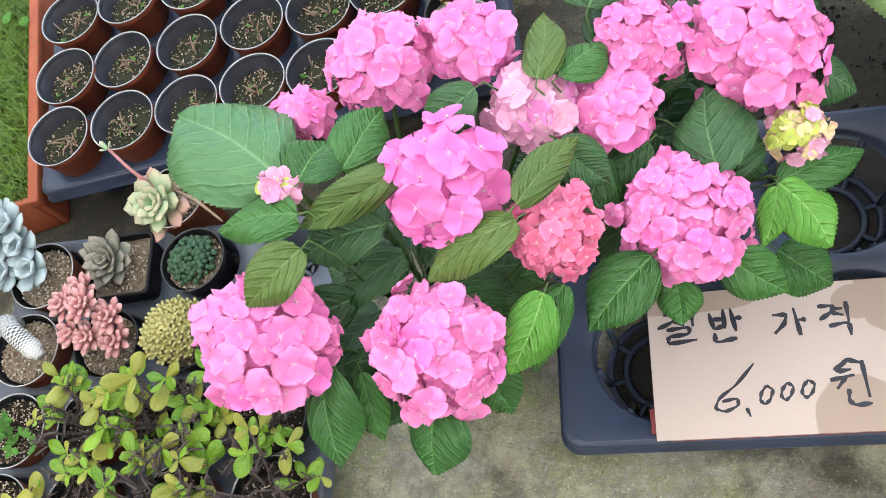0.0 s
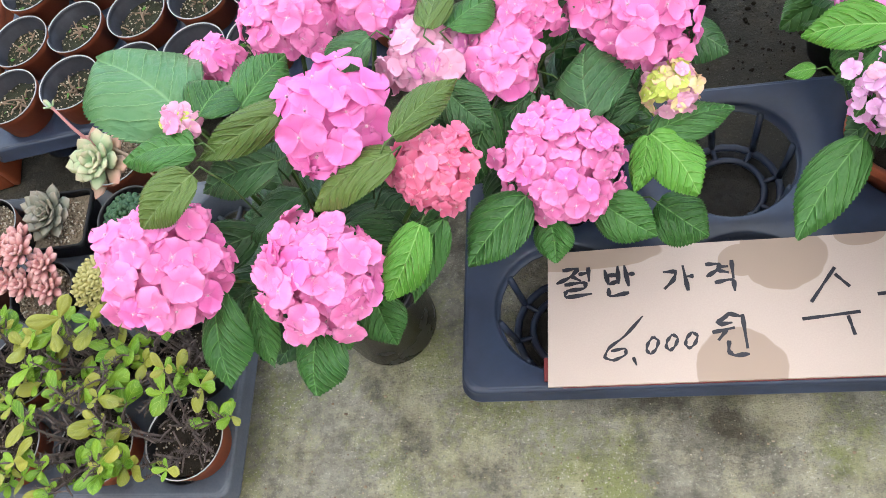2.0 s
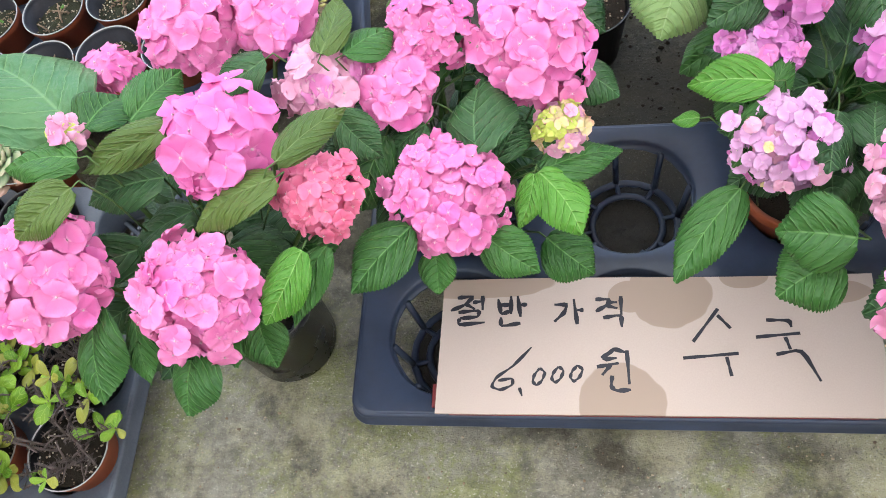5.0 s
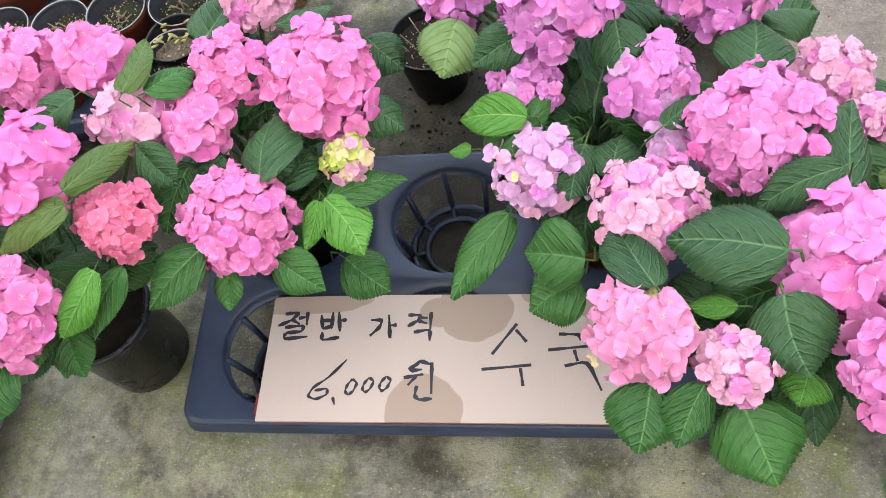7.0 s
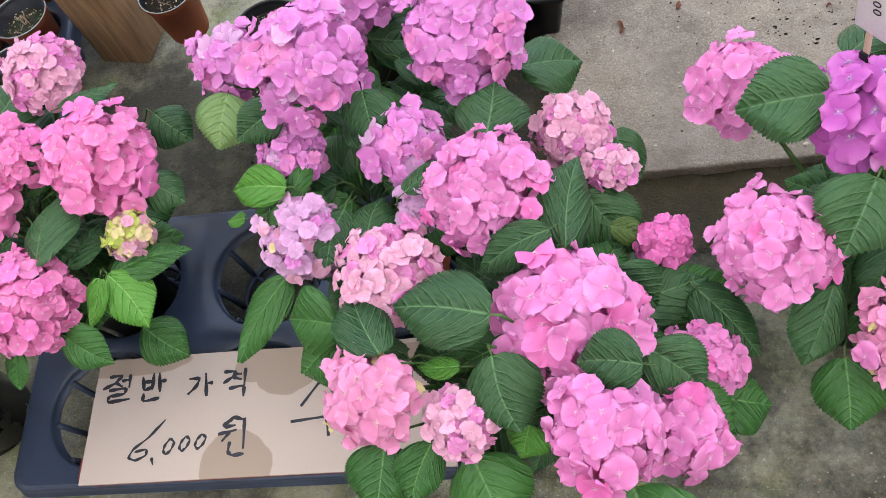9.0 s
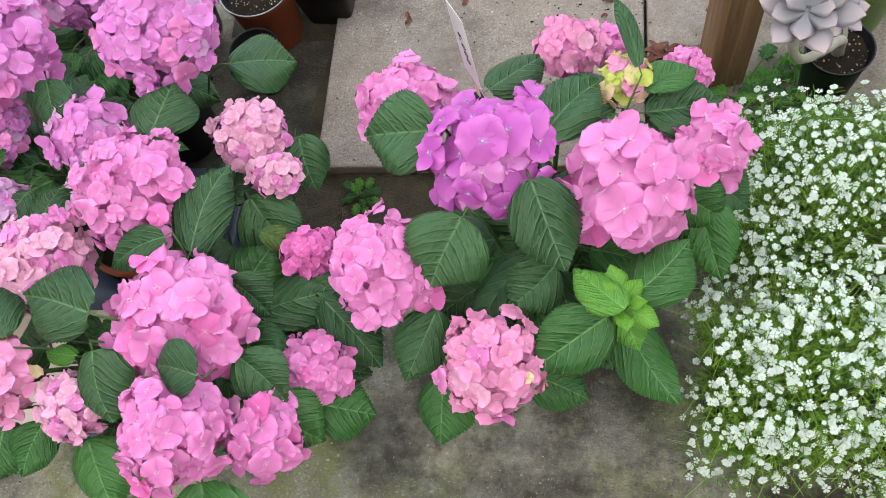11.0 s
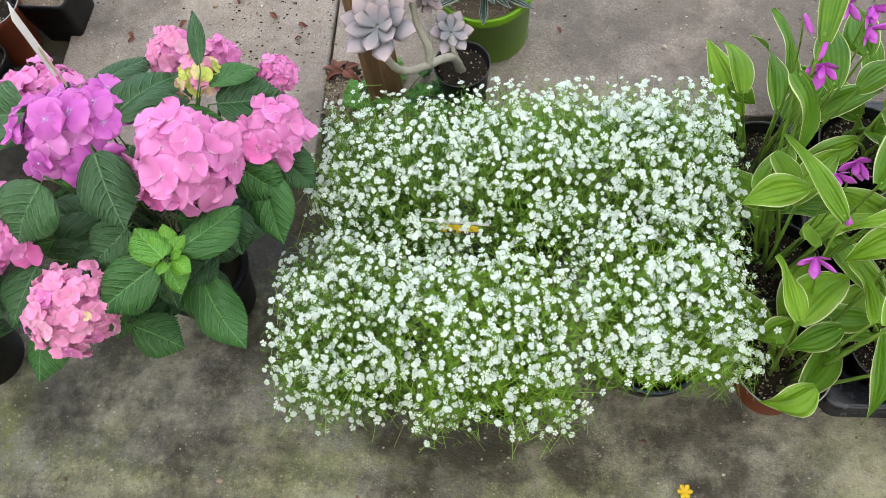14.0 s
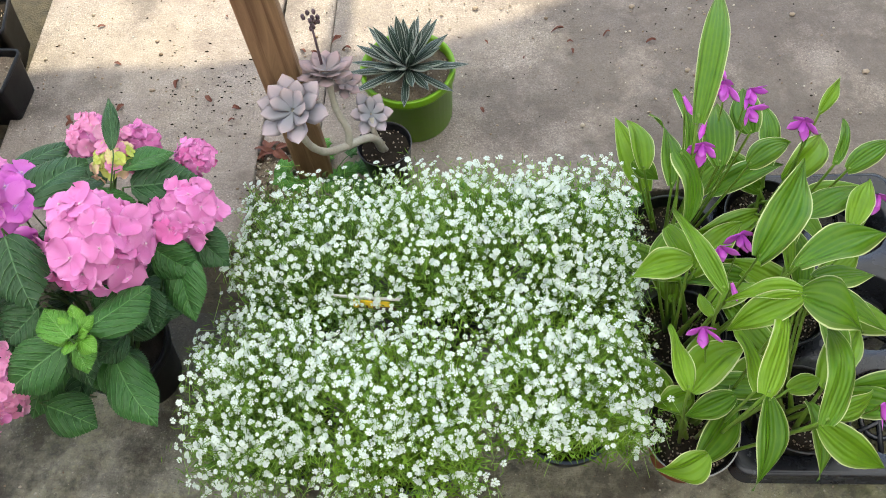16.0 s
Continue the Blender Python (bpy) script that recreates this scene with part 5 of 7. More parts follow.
def cutting_pot(seed):
    rnd = random.Random(seed)
    e = thing("potted_cutting", "terracotta-coloured pot of dry bare cuttings in speckled soil", "potted plant", (0, 0, 0), group="pots of dead cuttings")
    small_pot(e, 0.0610, 0.122, TERRACOTTA, LINER, MOSS_SOIL, seed, 0.034, speckle=120)
    for k in range(rnd.randint(6, 10)):
        a, d = rnd.uniform(0, 6.28), rnd.uniform(0, 0.035)
        p = Vector((d * math.cos(a), d * math.sin(a), 0.090))
        b = Build()
        for s in range(rnd.randint(1, 3)):
            dr = Vector((rnd.uniform(-1, 1), rnd.uniform(-1, 1), rnd.uniform(0.2, 1.1))) * rnd.uniform(0.014, 0.036)
            b.tube([p, p + dr * 0.5 + Vector((0, 0, 0.004)), p + dr], [0.0020, 0.0017, 0.0010], 5)
        part("twig", b, [TWIG], e)
    for k in range(rnd.randint(2, 5)):
        a, d = rnd.uniform(0, 6.28), rnd.uniform(0.01, 0.042)
        p = Vector((d * math.cos(a), d * math.sin(a), 0.094))
        part("sprout", leaf_build(p, p + Vector((rnd.uniform(-0.014, 0.014), rnd.uniform(-0.014, 0.014), 0.006)), 0.006, seed * 60 + k, teeth=4, serr=0, quilt=0.2, across=6), [LEAVES["l"], STEM], e)
    return e


protos = [cutting_pot(s) for s in (11, 12, 13, 14)]
rnd2 = random.Random(5)
tm = pose(-0.800, 0.845, 0, 0, 0, TURN2)
n2 = 0
for i in range(7):
    for j in range(4):
        m = tm @ Matrix.Translation((0.014 + 0.127 * (i + 0.5) + rnd2.uniform(-0.003, 0.003), 0.014 + 0.139 * (j + 0.5) + rnd2.uniform(-0.003, 0.003), 0.066 + rnd2.uniform(-0.004, 0.006))) @ \
            Matrix.Rotation(rnd2.uniform(0, 6.28), 4, "Z") @ Matrix.Rotation(rnd2.uniform(-0.05, 0.05), 4, "X")
        if n2 < 4:
            protos[n2].matrix_world = m
        else:
            copy_thing(protos[rnd2.randrange(4)], m)
        n2 += 1

# the trough of grass
trough = thing("planter_trough", "long terracotta-coloured trough full of rough grass and weeds", "planter", (-0.830, 0.86, 0), 12.5)
TW, TL, TH = 0.40, 0.95, 0.105
for x0, y0, x1, y1, top in ((-0.014, 0, 0, TL, TH - 0.018), (-TW, 0, -TW + 0.014, TL, TH), (-TW + 0.0145, 0, -0.0145, 0.014, TH - 0.001), (-TW + 0.0145, TL - 0.014, -0.0145, TL, TH - 0.001)):
    part("wall", Build().box(x0, y0, 0, x1, y1, top, b=0.005), [TERRACOTTA], trough)
part("rim", Build().box(-0.018, -0.004, TH - 0.020, 0.005, TL + 0.004, TH + 0.002, b=0.004), [TERRACOTTA], trough)
part("soil", Build().grid([[(-TW + 0.02 + 0.03 * i, 0.02 + 0.05 * j, 0.072 + 0.012 * noise.noise((i * 0.7, j * 0.7, 4))) for i in range(13)] for j in range(19)]), [MOSS], trough)


def blades(n, x0, x1, y0, y1, z, h0, h1, seed, w=0.0025):
    rnd = random.Random(seed)
    b = Build()
    for k in range(n):
        p = Vector((rnd.uniform(x0, x1), rnd.uniform(y0, y1), z))
        a = rnd.uniform(0, 6.28)
        d = Vector((math.cos(a), math.sin(a), 0))
        s = Vector((-d.y, d.x, 0)) * w * rnd.uniform(0.6, 1.3)
        h, out = rnd.uniform(h0, h1), rnd.uniform(0.02, 0.06)
        p1, p2 = p + d * out * 0.3 + Vector((0, 0, h * 0.65)), p + d * out + Vector((0, 0, h * rnd.uniform(0.7, 1.0)))
        b.add([p - s, p + s, p1 + s * 0.8, p1 - s * 0.8, p2], [(0, 1, 2, 3), (3, 2, 4)], [(0, 0.3), (0, 0.7), (0.6, 0.7), (0.6, 0.3), (1, 0.5)])
    return b


tagged(part("grass", blades(7000, -TW + 0.02, -0.02, 0.02, TL - 0.02, 0.072, 0.012, 0.050, 3, 0.0014), [GRASS], trough), kind="stuff")
rw = random.Random(8)
for k in range(26):
    p = Vector((rw.uniform(-TW + 0.03, -0.02), rw.uniform(0.03, TL - 0.05), 0.105 + rw.uniform(0, 0.03)))
    a = rw.uniform(0, 6.28)
    part("weed_leaf", leaf_build(p, p + Vector((math.cos(a) * 0.03, math.sin(a) * 0.03, 0.004)), 0.02, 700 + k, teeth=5, serr=0.0, quilt=0.3, across=8), [LEAVES["l"], STEM], trough)

# the succulent tray
cell_tray("plant_tray", "dark plastic tray crowded with small potted succulents", -0.848, 0.214, 4, 4, 0.1525, 0.1375, 0.080, 0.060, 0.006, DUSTY_SHEEN_TRAY, 0.0, 0.066, 0.02)
SGROUP = "small potted succulents"


def succulent_pot(label, x, y, z, r, h, outer, soil_mat, seed, square=False, speckle=400):
    e = thing("potted_succulent", label, "succulent", (x, y, z), random.Random(seed).uniform(-20, 20) if square else 0, SGROUP)
    small_pot(e, r, h, outer, BLACK, soil_mat, seed, 0.014, square, speckle)
    return e


e = succulent_pot("plump pale green echeveria with pink-tipped leaves in terracotta pot", -0.515, 0.812, 0.0, 0.060, 0.140, TERRACOTTA, GRIT, 31)
rosette(e, "leaf", (-0.020, -0.018, 0.160), 0.058, ECHEVERIA, 4, 7, 0.60, 0.16, (-0.1, -0.45, 1), 31, 0.85, 0.4)
rosette(e, "leaf", (-0.018, -0.016, 0.152), 0.068, ECHEVERIA_OLD, 1, 7, 0.52, 0.14, (-0.1, -0.45, 1), 131, 0.3, 0.4)
st = Build().tube([(-0.01, 0.0, 0.15), (-0.05, 0.03, 0.20), (-0.075, 0.055, 0.235)], [0.004, 0.003, 0.0025], 6)
part("flower_stalk", st, [RED_ROSE], e, "pinkish old flower stalk")
st = Build().tube([(0.02, 0.0, 0.16), (0.08, -0.04, 0.19), (0.14, -0.09, 0.20)], [0.0032, 0.003, 0.002], 6)
part("flower_stalk", st, [TWIG], e)
for k, d in enumerate(((-0.012, 0.01, 0.012), (0.012, 0.006, 0.014), (-0.004, -0.012, 0.016))):
    b = Build()
    fat_leaf(b, (-0.075, 0.055, 0.232), (-0.075 + d[0], 0.055 + d[1], 0.232 + d[2]), 0.009, 0.004, (0, 0, 1))
    part("bract", b, [ECHEVERIA], e)

e = succulent_pot("clump of tiny dark green cactus balls in round pot", -0.462, 0.690, 0.022, 0.058, 0.112, BLACK, GRIT, 32)
rs = random.Random(32)
for k in range(84):
    a, d = k * 2.4, 0.043 * math.sqrt(k / 84)
    s = rs.uniform(0.0042, 0.0074)
    b = Build().blob((d * math.cos(a) + rs.uniform(-0.002, 0.002), d * math.sin(a), 0.110 + 0.018 * (1 - (d / 0.043) ** 2) + rs.uniform(-0.003, 0.004)), s, s, s * 1.15, 3200 + k, 8, 6, 0.10)
    part("cactus_ball", b, [CACTUS], e)

e = succulent_pot("grey-green hard-leaved rosette in square black pot", -0.600, 0.692, 0.020, 0.055, 0.115, BLACK, GRIT, 33, True)
rosette(e, "leaf", (-0.012, 0.004, 0.135), 0.058, GREY_ROSE, 5, 8, 0.54, 0.10, (-0.05, -0.35, 1), 33, 0.95, 0.75)

e = succulent_pot("cluster of small red rosettes on stems in black pot", -0.612, 0.556, 0.022, 0.060, 0.100, BLACK, GRIT, 34)
for k, (x, y, z) in enumerate(((-0.045, 0.050, 0.170), (-0.005, 0.045, 0.175), (-0.02, 0.075, 0.165), (0.030, 0.030, 0.150), (-0.010, 0.0, 0.140), (0.035, -0.005, 0.130), (-0.04, 0.01, 0.140))):
    part("stem", Build().tube([(x * 0.4, y * 0.3, 0.085), (x * 0.9, y * 0.8, z - 0.025), (x, y, z)], 0.0028, 6), [TWIG], e)
    rosette(e, "leaf", (x, y, z), 0.034, RED_ROSE, 3, 8, 0.46, 0.20, (x * 3, y * 3 - 0.3, 1), 340 + k, 0.9, 0.3)

e = succulent_pot("pale blue round-leaved succulent in terracotta pot with grit", -0.762, 0.690, 0.022, 0.062, 0.105, TERRACOTTA, GRIT, 35, False, 420)
for k, (x, y, z) in enumerate(((-0.055, 0.045, 0.165), (-0.03, 0.07, 0.18), (-0.015, 0.035, 0.16), (0.0, 0.0, 0.14), (-0.05, 0.0, 0.14), (-0.06, 0.09, 0.17))):
    part("stem", Build().tube([(x * 0.3, y * 0.3, 0.09), (x, y, z - 0.01)], 0.003, 6), [TWIG], e)
    rosette(e, "leaf", (x, y, z), 0.042, BLUE_SKIN, 2, 5, 0.88, 0.20, (x * 4, y * 2 - 0.3, 1), 350 + k, 0.9, 0.0)

e = succulent_pot("white-striped columnar cactus leaning out of a terracotta pot", -0.765, 0.553, 0.022, 0.064, 0.105, TERRACOTTA, GRIT, 36)
for k, (pts, r) in enumerate((([(-0.03, 0.05, 0.10), (-0.015, 0.035, 0.145), (0.02, 0.010, 0.160), (0.066, -0.026, 0.142)], 0.017), ([(-0.06, 0.05, 0.10), (-0.075, 0.05, 0.15), (-0.09, 0.04, 0.18)], 0.015))):
    b = Build()
    fine = []
    for a, c in zip(pts[:-1], pts[1:]):
        fine += [Vector(a).lerp(Vector(c), q / 8) for q in range(8)]
    fine.append(Vector(pts[-1]))
    b.tube(fine, [r * (0.75 + 0.25 * min(1, i / 6)) * (1.0 if i % 2 else 0.97) * (1 if i < len(fine) - 2 else 0.6) for i in range(len(fine))], 14)
    b.uv = [(i // 14 / (len(fine) - 1), i % 14 / 14) for i in range(len(b.v))]
    part("column", b, [WHITE_CACTUS], e, "ribbed white-banded cactus column")

for n, (x, y, sd) in enumerate(((-0.762, 0.415, 37), (-0.765, 0.282, 38))):
    e = succulent_pot("leggy small-leaved green cutting in a terracotta pot", x, y, 0.02, 0.062, 0.105, TERRACOTTA, SOIL, sd)
    rs = random.Random(sd)
    for k in range(11):
        a, d = rs.uniform(0, 6.28), rs.uniform(0.005, 0.045)
        p = Vector((d * math.cos(a), d * math.sin(a), 0.09))
        q = p + Vector((rs.uniform(-0.02, 0.02), rs.uniform(-0.02, 0.02), rs.uniform(0.02, 0.06)))
        part("stem", Build().tube([p, q], 0.0012, 5), [TWIG], e)
        for s in range(3):
            aa = rs.uniform(0, 6.28)
            part("leaf", leaf_build(q, q + Vector((math.cos(aa) * 0.018, math.sin(aa) * 0.018, 0.004)), 0.011, sd * 40 + k * 3 + s, teeth=4, serr=0, quilt=0.2, across=6), [LEAVES["l"], STEM], e)

e = succulent_pot("yellow-green mounded sedum in a black pot", -0.462, 0.560, 0.022, 0.060, 0.105, BLACK, GRIT, 39)
rs = random.Random(39)
for k in range(60):
    a, d = k * 2.4, 0.055 * math.sqrt(k / 60)
    c = Vector((d * math.cos(a) - 0.01, d * math.sin(a), 0.112 + 0.035 * (1 - (d / 0.06) ** 2)))
    b = Build()
    for s in range(5):
        aa = s * 1.257 + k
        fat_leaf(b, c, c + Vector((math.cos(aa) * 0.011, math.sin(aa) * 0.011, 0.006)), 0.008, 0.004, (0, 0, 1), rings=4, n=5)
    part("sprig", b, [MOSSY], e)


# crown-of-thorns: thorny branching stems with tufts of spoon-shaped leaves
def spoon(u):
    return (0.18 + 0.82 * math.sin(math.pi * min(1, u ** 1.5)) ** 0.7) if u < 0.985 else 0.12


def crown_of_thorns(label, x, y, pot_mat, seed, stems, lean, top):
    rs = random.Random(seed)
    e = thing("crown_of_thorns", label, "thorny plant", (x, y, 0.020), group="crown-of-thorns plants")
    small_pot(e, 0.064, 0.110, pot_mat, BLACK, SOIL, seed, 0.014, speckle=120)
    for k in range(stems):
        a = k * 2.4 + rs.uniform(-0.4, 0.4)
        p = Vector((0.02 * math.cos(a), 0.02 * math.sin(a), 0.095))
        end = p + Vector((math.cos(a) * rs.uniform(0.02, 0.085) + lean[0], math.sin(a) * rs.uniform(0.02, 0.075) + lean[1], rs.uniform(0.03, top)))
        mid = (p + end) / 2 + Vector((rs.uniform(-0.015, 0.015), rs.uniform(-0.015, 0.015), rs.uniform(0, 0.02)))
        pts = [(1 - t) ** 2 * p + 2 * t * (1 - t) * mid + t * t * end for t in (i / 7 for i in range(8))]
        b = Build().tube(pts, [0.0023, 0.0022, 0.0021, 0.0021, 0.0020, 0.0019, 0.0018, 0.0015], 7)
        for i in range(1, 8):
            for s in range(6):
                d = Vector((rs.uniform(-1, 1), rs.uniform(-1, 1), rs.uniform(-0.5, 1))).normalized()
                q = pts[i] + (pts[i - 1] - pts[i]) * rs.random()
                b.tube([q + d * 0.002, q + d * rs.uniform(0.007, 0.013)], [0.0008, 0.0002], 4, cap=False)
        for s in range(3):                            # short thorny side twigs
            i = rs.randint(2, 6)
            d = Vector((rs.uniform(-1, 1), rs.uniform(-1, 1), rs.uniform(0.0, 0.9))).normalized()
            ln = rs.uniform(0.015, 0.035)
            b.tube([pts[i], pts[i] + d * ln * 0.5 + Vector((0, 0, 0.003)), pts[i] + d * ln], [0.0018, 0.0016, 0.0012], 6)
            for j in range(7):
                q = pts[i] + d * ln * rs.random()
                h = Vector((rs.uniform(-1, 1), rs.uniform(-1, 1), rs.uniform(-0.5, 1))).normalized()
                b.tube([q + h * 0.001, q + h * rs.uniform(0.006, 0.011)], [0.0008, 0.0002], 4, cap=False)
        part("thorny_stem", b, [SPURGE_STEM], e)
        for s in range(rs.randint(4, 7) if rs.random() < 0.45 else 0):
            i = 7 if s < 4 else rs.randint(3, 6)
            aa = s * 1.3 + k
            el = rs.uniform(0.1, 0.8)
            ln = rs.choice((0.016, 0.021, 0.026, 0.032, 0.040, 0.046)) * rs.uniform(0.9, 1.1)
            d = Vector((math.cos(aa) * math.cos(el), math.sin(aa) * math.cos(el), math.sin(el)))
            part("leaf", leaf_build(pts[i], pts[i] + d * ln, ln * rs.uniform(0.48, 0.62), seed * 300 + k * 9 + s, teeth=6, shape=spoon, serr=0, up=(0, -0.2, 1.0), quilt=0.15, across=8),
                 [SPURGE_LEAF if rs.random() < 0.66 else SPURGE_OLIVE, STEM], e)


crown_of_thorns("thorny stems with fresh spoon-shaped green leaves in terracotta pot", -0.283, 0.292, TERRACOTTA, 41, 15, (-0.015, 0.01), 0.09)
crown_of_thorns("tangled crown-of-thorns with bright green leaf tufts", -0.435, 0.285, TERRACOTTA, 42, 30, (0.0, -0.005), 0.12)
crown_of_thorns("crown-of-thorns with sparse yellowing leaves in dark pot", -0.300, 0.418, BLACK, 43, 22, (-0.045, -0.02), 0.06)
crown_of_thorns("bushy crown-of-thorns with olive and green leaves", -0.455, 0.420, BLACK, 44, 31, (0.0, 0.0), 0.11)
crown_of_thorns("crown-of-thorns with large bright green spoon leaves", -0.603, 0.285, TERRACOTTA, 46, 20, (0.005, 0.0), 0.07)
crown_of_thorns("crown-of-thorns with bare grey thorny stems", -0.605, 0.415, TERRACOTTA, 45, 23, (0.01, 0.0), 0.09)


# ---- white gypsophila in black pots ----
GYP_LEAF = leaf_material("gypsophila_leaf", (0.024, 0.100, 0.006), (0.270, 0.50, 0.024), (0.30, 0.50, 0.08), pairs=1.0, through_light=0.06, quilt=0.1)


def white_petal():
    m, t, p, out = material("white_petal")
    u, v = uv_of(t)
    c = ramp(t, u, [(0.0, (0.62, 0.72, 0.42)), (0.25, (0.70, 0.79, 0.70)), (1.0, (0.755, 0.82, 0.785))])
    t.links.new(c, p.inputs["Base Color"])
    p.inputs["Roughness"].default_value = 0.6
    p.inputs["Specular IOR Level"].default_value = 0.2
    thin(t, p, out, c, 0.25)
    return m


WHITE_PETAL = white_petal()


def gyp_flower(seed, double):
    rnd = random.Random(seed)
    b = Build()
    for ring, (n, r, z, tilt) in enumerate(((5, 0.5, 0.0, 0.10), (5, 0.34, 0.07, 0.24), (3, 0.18, 0.14, 0.25))[:3 if double else 1]):
        for k in range(n):
            a = 2 * math.pi * (k + 0.5 * ring) / n + rnd.uniform(-0.15, 0.15)
            c, s = math.cos(a), math.sin(a)
            w = 1.0 if double else rnd.uniform(0.62, 0.85)
            pts = [(0.03, 0, 0), (r * 0.55, -r * 0.42 * w, tilt * r), (r * 0.98, -r * 0.28 * w, tilt * r * 1.6), (r * 0.80, 0, tilt * r * 1.4), (r * 0.98, r * 0.28 * w, tilt * r * 1.6), (r * 0.55, r * 0.42 * w, tilt * r)]
            b.add([(x * c - y * s, x * s + y * c, z + q + rnd.uniform(-0.02, 0.02)) for x, y, q in pts], [(0, 1, 2, 3), (0, 3, 4, 5)], [(0, 0.5), (0.6, 0), (1, 0.2), (0.9, 0.5), (1, 0.8), (0.6, 1)])
    return b.mesh("flower", [WHITE_PETAL])


GYP = [gyp_flower(s, s > 3) for s in range(8)]


def gypsophila(label, x, y, w, d, seed, count):
    rnd = random.Random(seed)
    e = thing("gypsophila", label, "gypsophila", (x, y, 0.0), group="white gypsophila pots")
    part("pot", pot_build(0.062, 0.084, 0.125), [BLACK], e, "black plastic pot")
    # blue-grey ring stands for the highlight along the black rim
    part("rim", Build().lathe([(0.086, 0.1252), (0.091, 0.1250), (0.0915, 0.1268), (0.090, 0.1276), (0.086, 0.1272)], 36), [TRAY], e, "black pot rim with its bluish highlight as colour")
    part("soil", soil_build(0.074, 0.10, seed), [SOIL], e)
    stems, foliage, more = Build(), Build(), Build()
    for k in range(count):
        # a loose cushion, fuller in the middle
        if k % 3 == 0:
            gu, gv = rnd.uniform(-1, 1), rnd.uniform(-1, 1)
        u, v = gu * 0.94 + rnd.gauss(0, 0.06), gv + rnd.gauss(0, 0.07)
        px, py = u * w, v * d
        dome = 1 - 0.10 * min(1.2, u * u * 0.5 + v * v * 0.5) ** 2
        pz = (0.352 + 0.07 * (x + px - 2.05) + 0.035 * noise.noise((x + px * 9, y + py * 9, 2))) * dome + rnd.uniform(-0.060, 0.014)
        if not (1.72 < x + px < 2.41 and 0.35 < y + py < 0.85):                # the hanging edge of the cushion
            pz -= rnd.uniform(0.0, 0.15)
        if abs(x + px - 2.0) < 0.062 and abs(y + py - 0.575) < 0.03:                # a dip round the plant label
            pz = min(pz, rnd.uniform(0.27, 0.315))
        tip = Vector((px, py, pz))
        base = Vector((px * 0.25, py * 0.25, 0.11))
        mid = base.lerp(tip, 0.55) + Vector((px * 0.14, py * 0.14, 0.03))
        nn = Vector((u * 0.5 + rnd.uniform(-0.5, 0.5), v * 0.5 - 0.25 + rnd.uniform(-0.5, 0.5), 1.0))
        me = rnd.choice(GYP)
        m = Matrix.Translation(tip) @ turn_to(nn, rnd.uniform(0, 6)) @ Matrix.Scale(rnd.uniform(0.0062, 0.0134), 4)
        if k < 290:
            f = new("flower", me)
            f.parent = e
            f.matrix_local = m
        else:
            more.add([m @ v.co for v in me.vertices], [tuple(p.vertices) for p in me.polygons], [(0.7, 0.5)] * len(me.vertices))
        if k % 2 == 0:
            stems.tube([base, mid, tip], [0.0010, 0.0007, 0.0004], 3, cap=False)
        else:
            q = tip + Vector((rnd.uniform(-0.03, 0.03), rnd.uniform(-0.03, 0.03), -rnd.uniform(0.03, 0.07)))
            stems.tube([q, tip], [0.0006, 0.0004], 3, cap=False)
        for s in range(5):
            q = mid.lerp(tip, rnd.uniform(0.25, 0.98)) + Vector((rnd.uniform(-0.022, 0.022), rnd.uniform(-0.022, 0.022), rnd.uniform(-0.02, 0.008)))
            a, el = rnd.uniform(0, 6.28), rnd.uniform(-0.2, 0.8)
            dd = Vector((math.cos(a) * math.cos(el), math.sin(a) * math.cos(el), math.sin(el))) * rnd.uniform(0.009, 0.019)
            sd = Vector((-math.sin(a), math.cos(a), 0)) * 0.0008
            foliage.add([q, q + dd * 0.5 + sd, q + dd, q + dd * 0.5 - sd], [(0, 1, 2, 3)], [(0, 0.5), (0.5, 0.8), (1, 0.5), (0.5, 0.2)])
    for k in range(3000):                             # the dark tangle under the flowers
        q = Vector((rnd.uniform(-1, 1) * w * 0.74, rnd.uniform(-1, 1) * d * 0.74, rnd.uniform(0.13, 0.27)))
        a, el = rnd.uniform(0, 6.28), rnd.uniform(-0.1, 1.1)
        dd = Vector((math.cos(a) * math.cos(el), math.sin(a) * math.cos(el), math.sin(el))) * rnd.uniform(0.018, 0.036)
        sd = Vector((-math.sin(a), math.cos(a), 0)) * 0.0013
        foliage.add([q, q + dd * 0.5 + sd, q + dd, q + dd * 0.5 - sd], [(0, 1, 2, 3)], [(0, 0.5), (0.5, 0.8), (1, 0.5), (0.5, 0.2)])
    tagged(part("stem_mass", stems, [GYP_LEAF], e), kind="stuff")
    tagged(part("foliage", foliage, [GYP_LEAF], e), kind="stuff")
    tagged(part("flower_mass", more, [WHITE_PETAL], e), kind="stuff")
    return e


for n, (x, y, w, d) in enumerate(((1.828, 0.455, 0.125, 0.125), (2.058, 0.438, 0.150, 0.132), (2.312, 0.490, 0.138, 0.118),
                                   (1.880, 0.725, 0.140, 0.145), (2.120, 0.738, 0.145, 0.150), (2.335, 0.730, 0.108, 0.130))):
    gypsophila("cushion of tiny double white flowers on fine green stems" if n % 2 else "dense white-flowering gypsophila spilling over its black pot", x, y, w, d, 60 + n, 860)


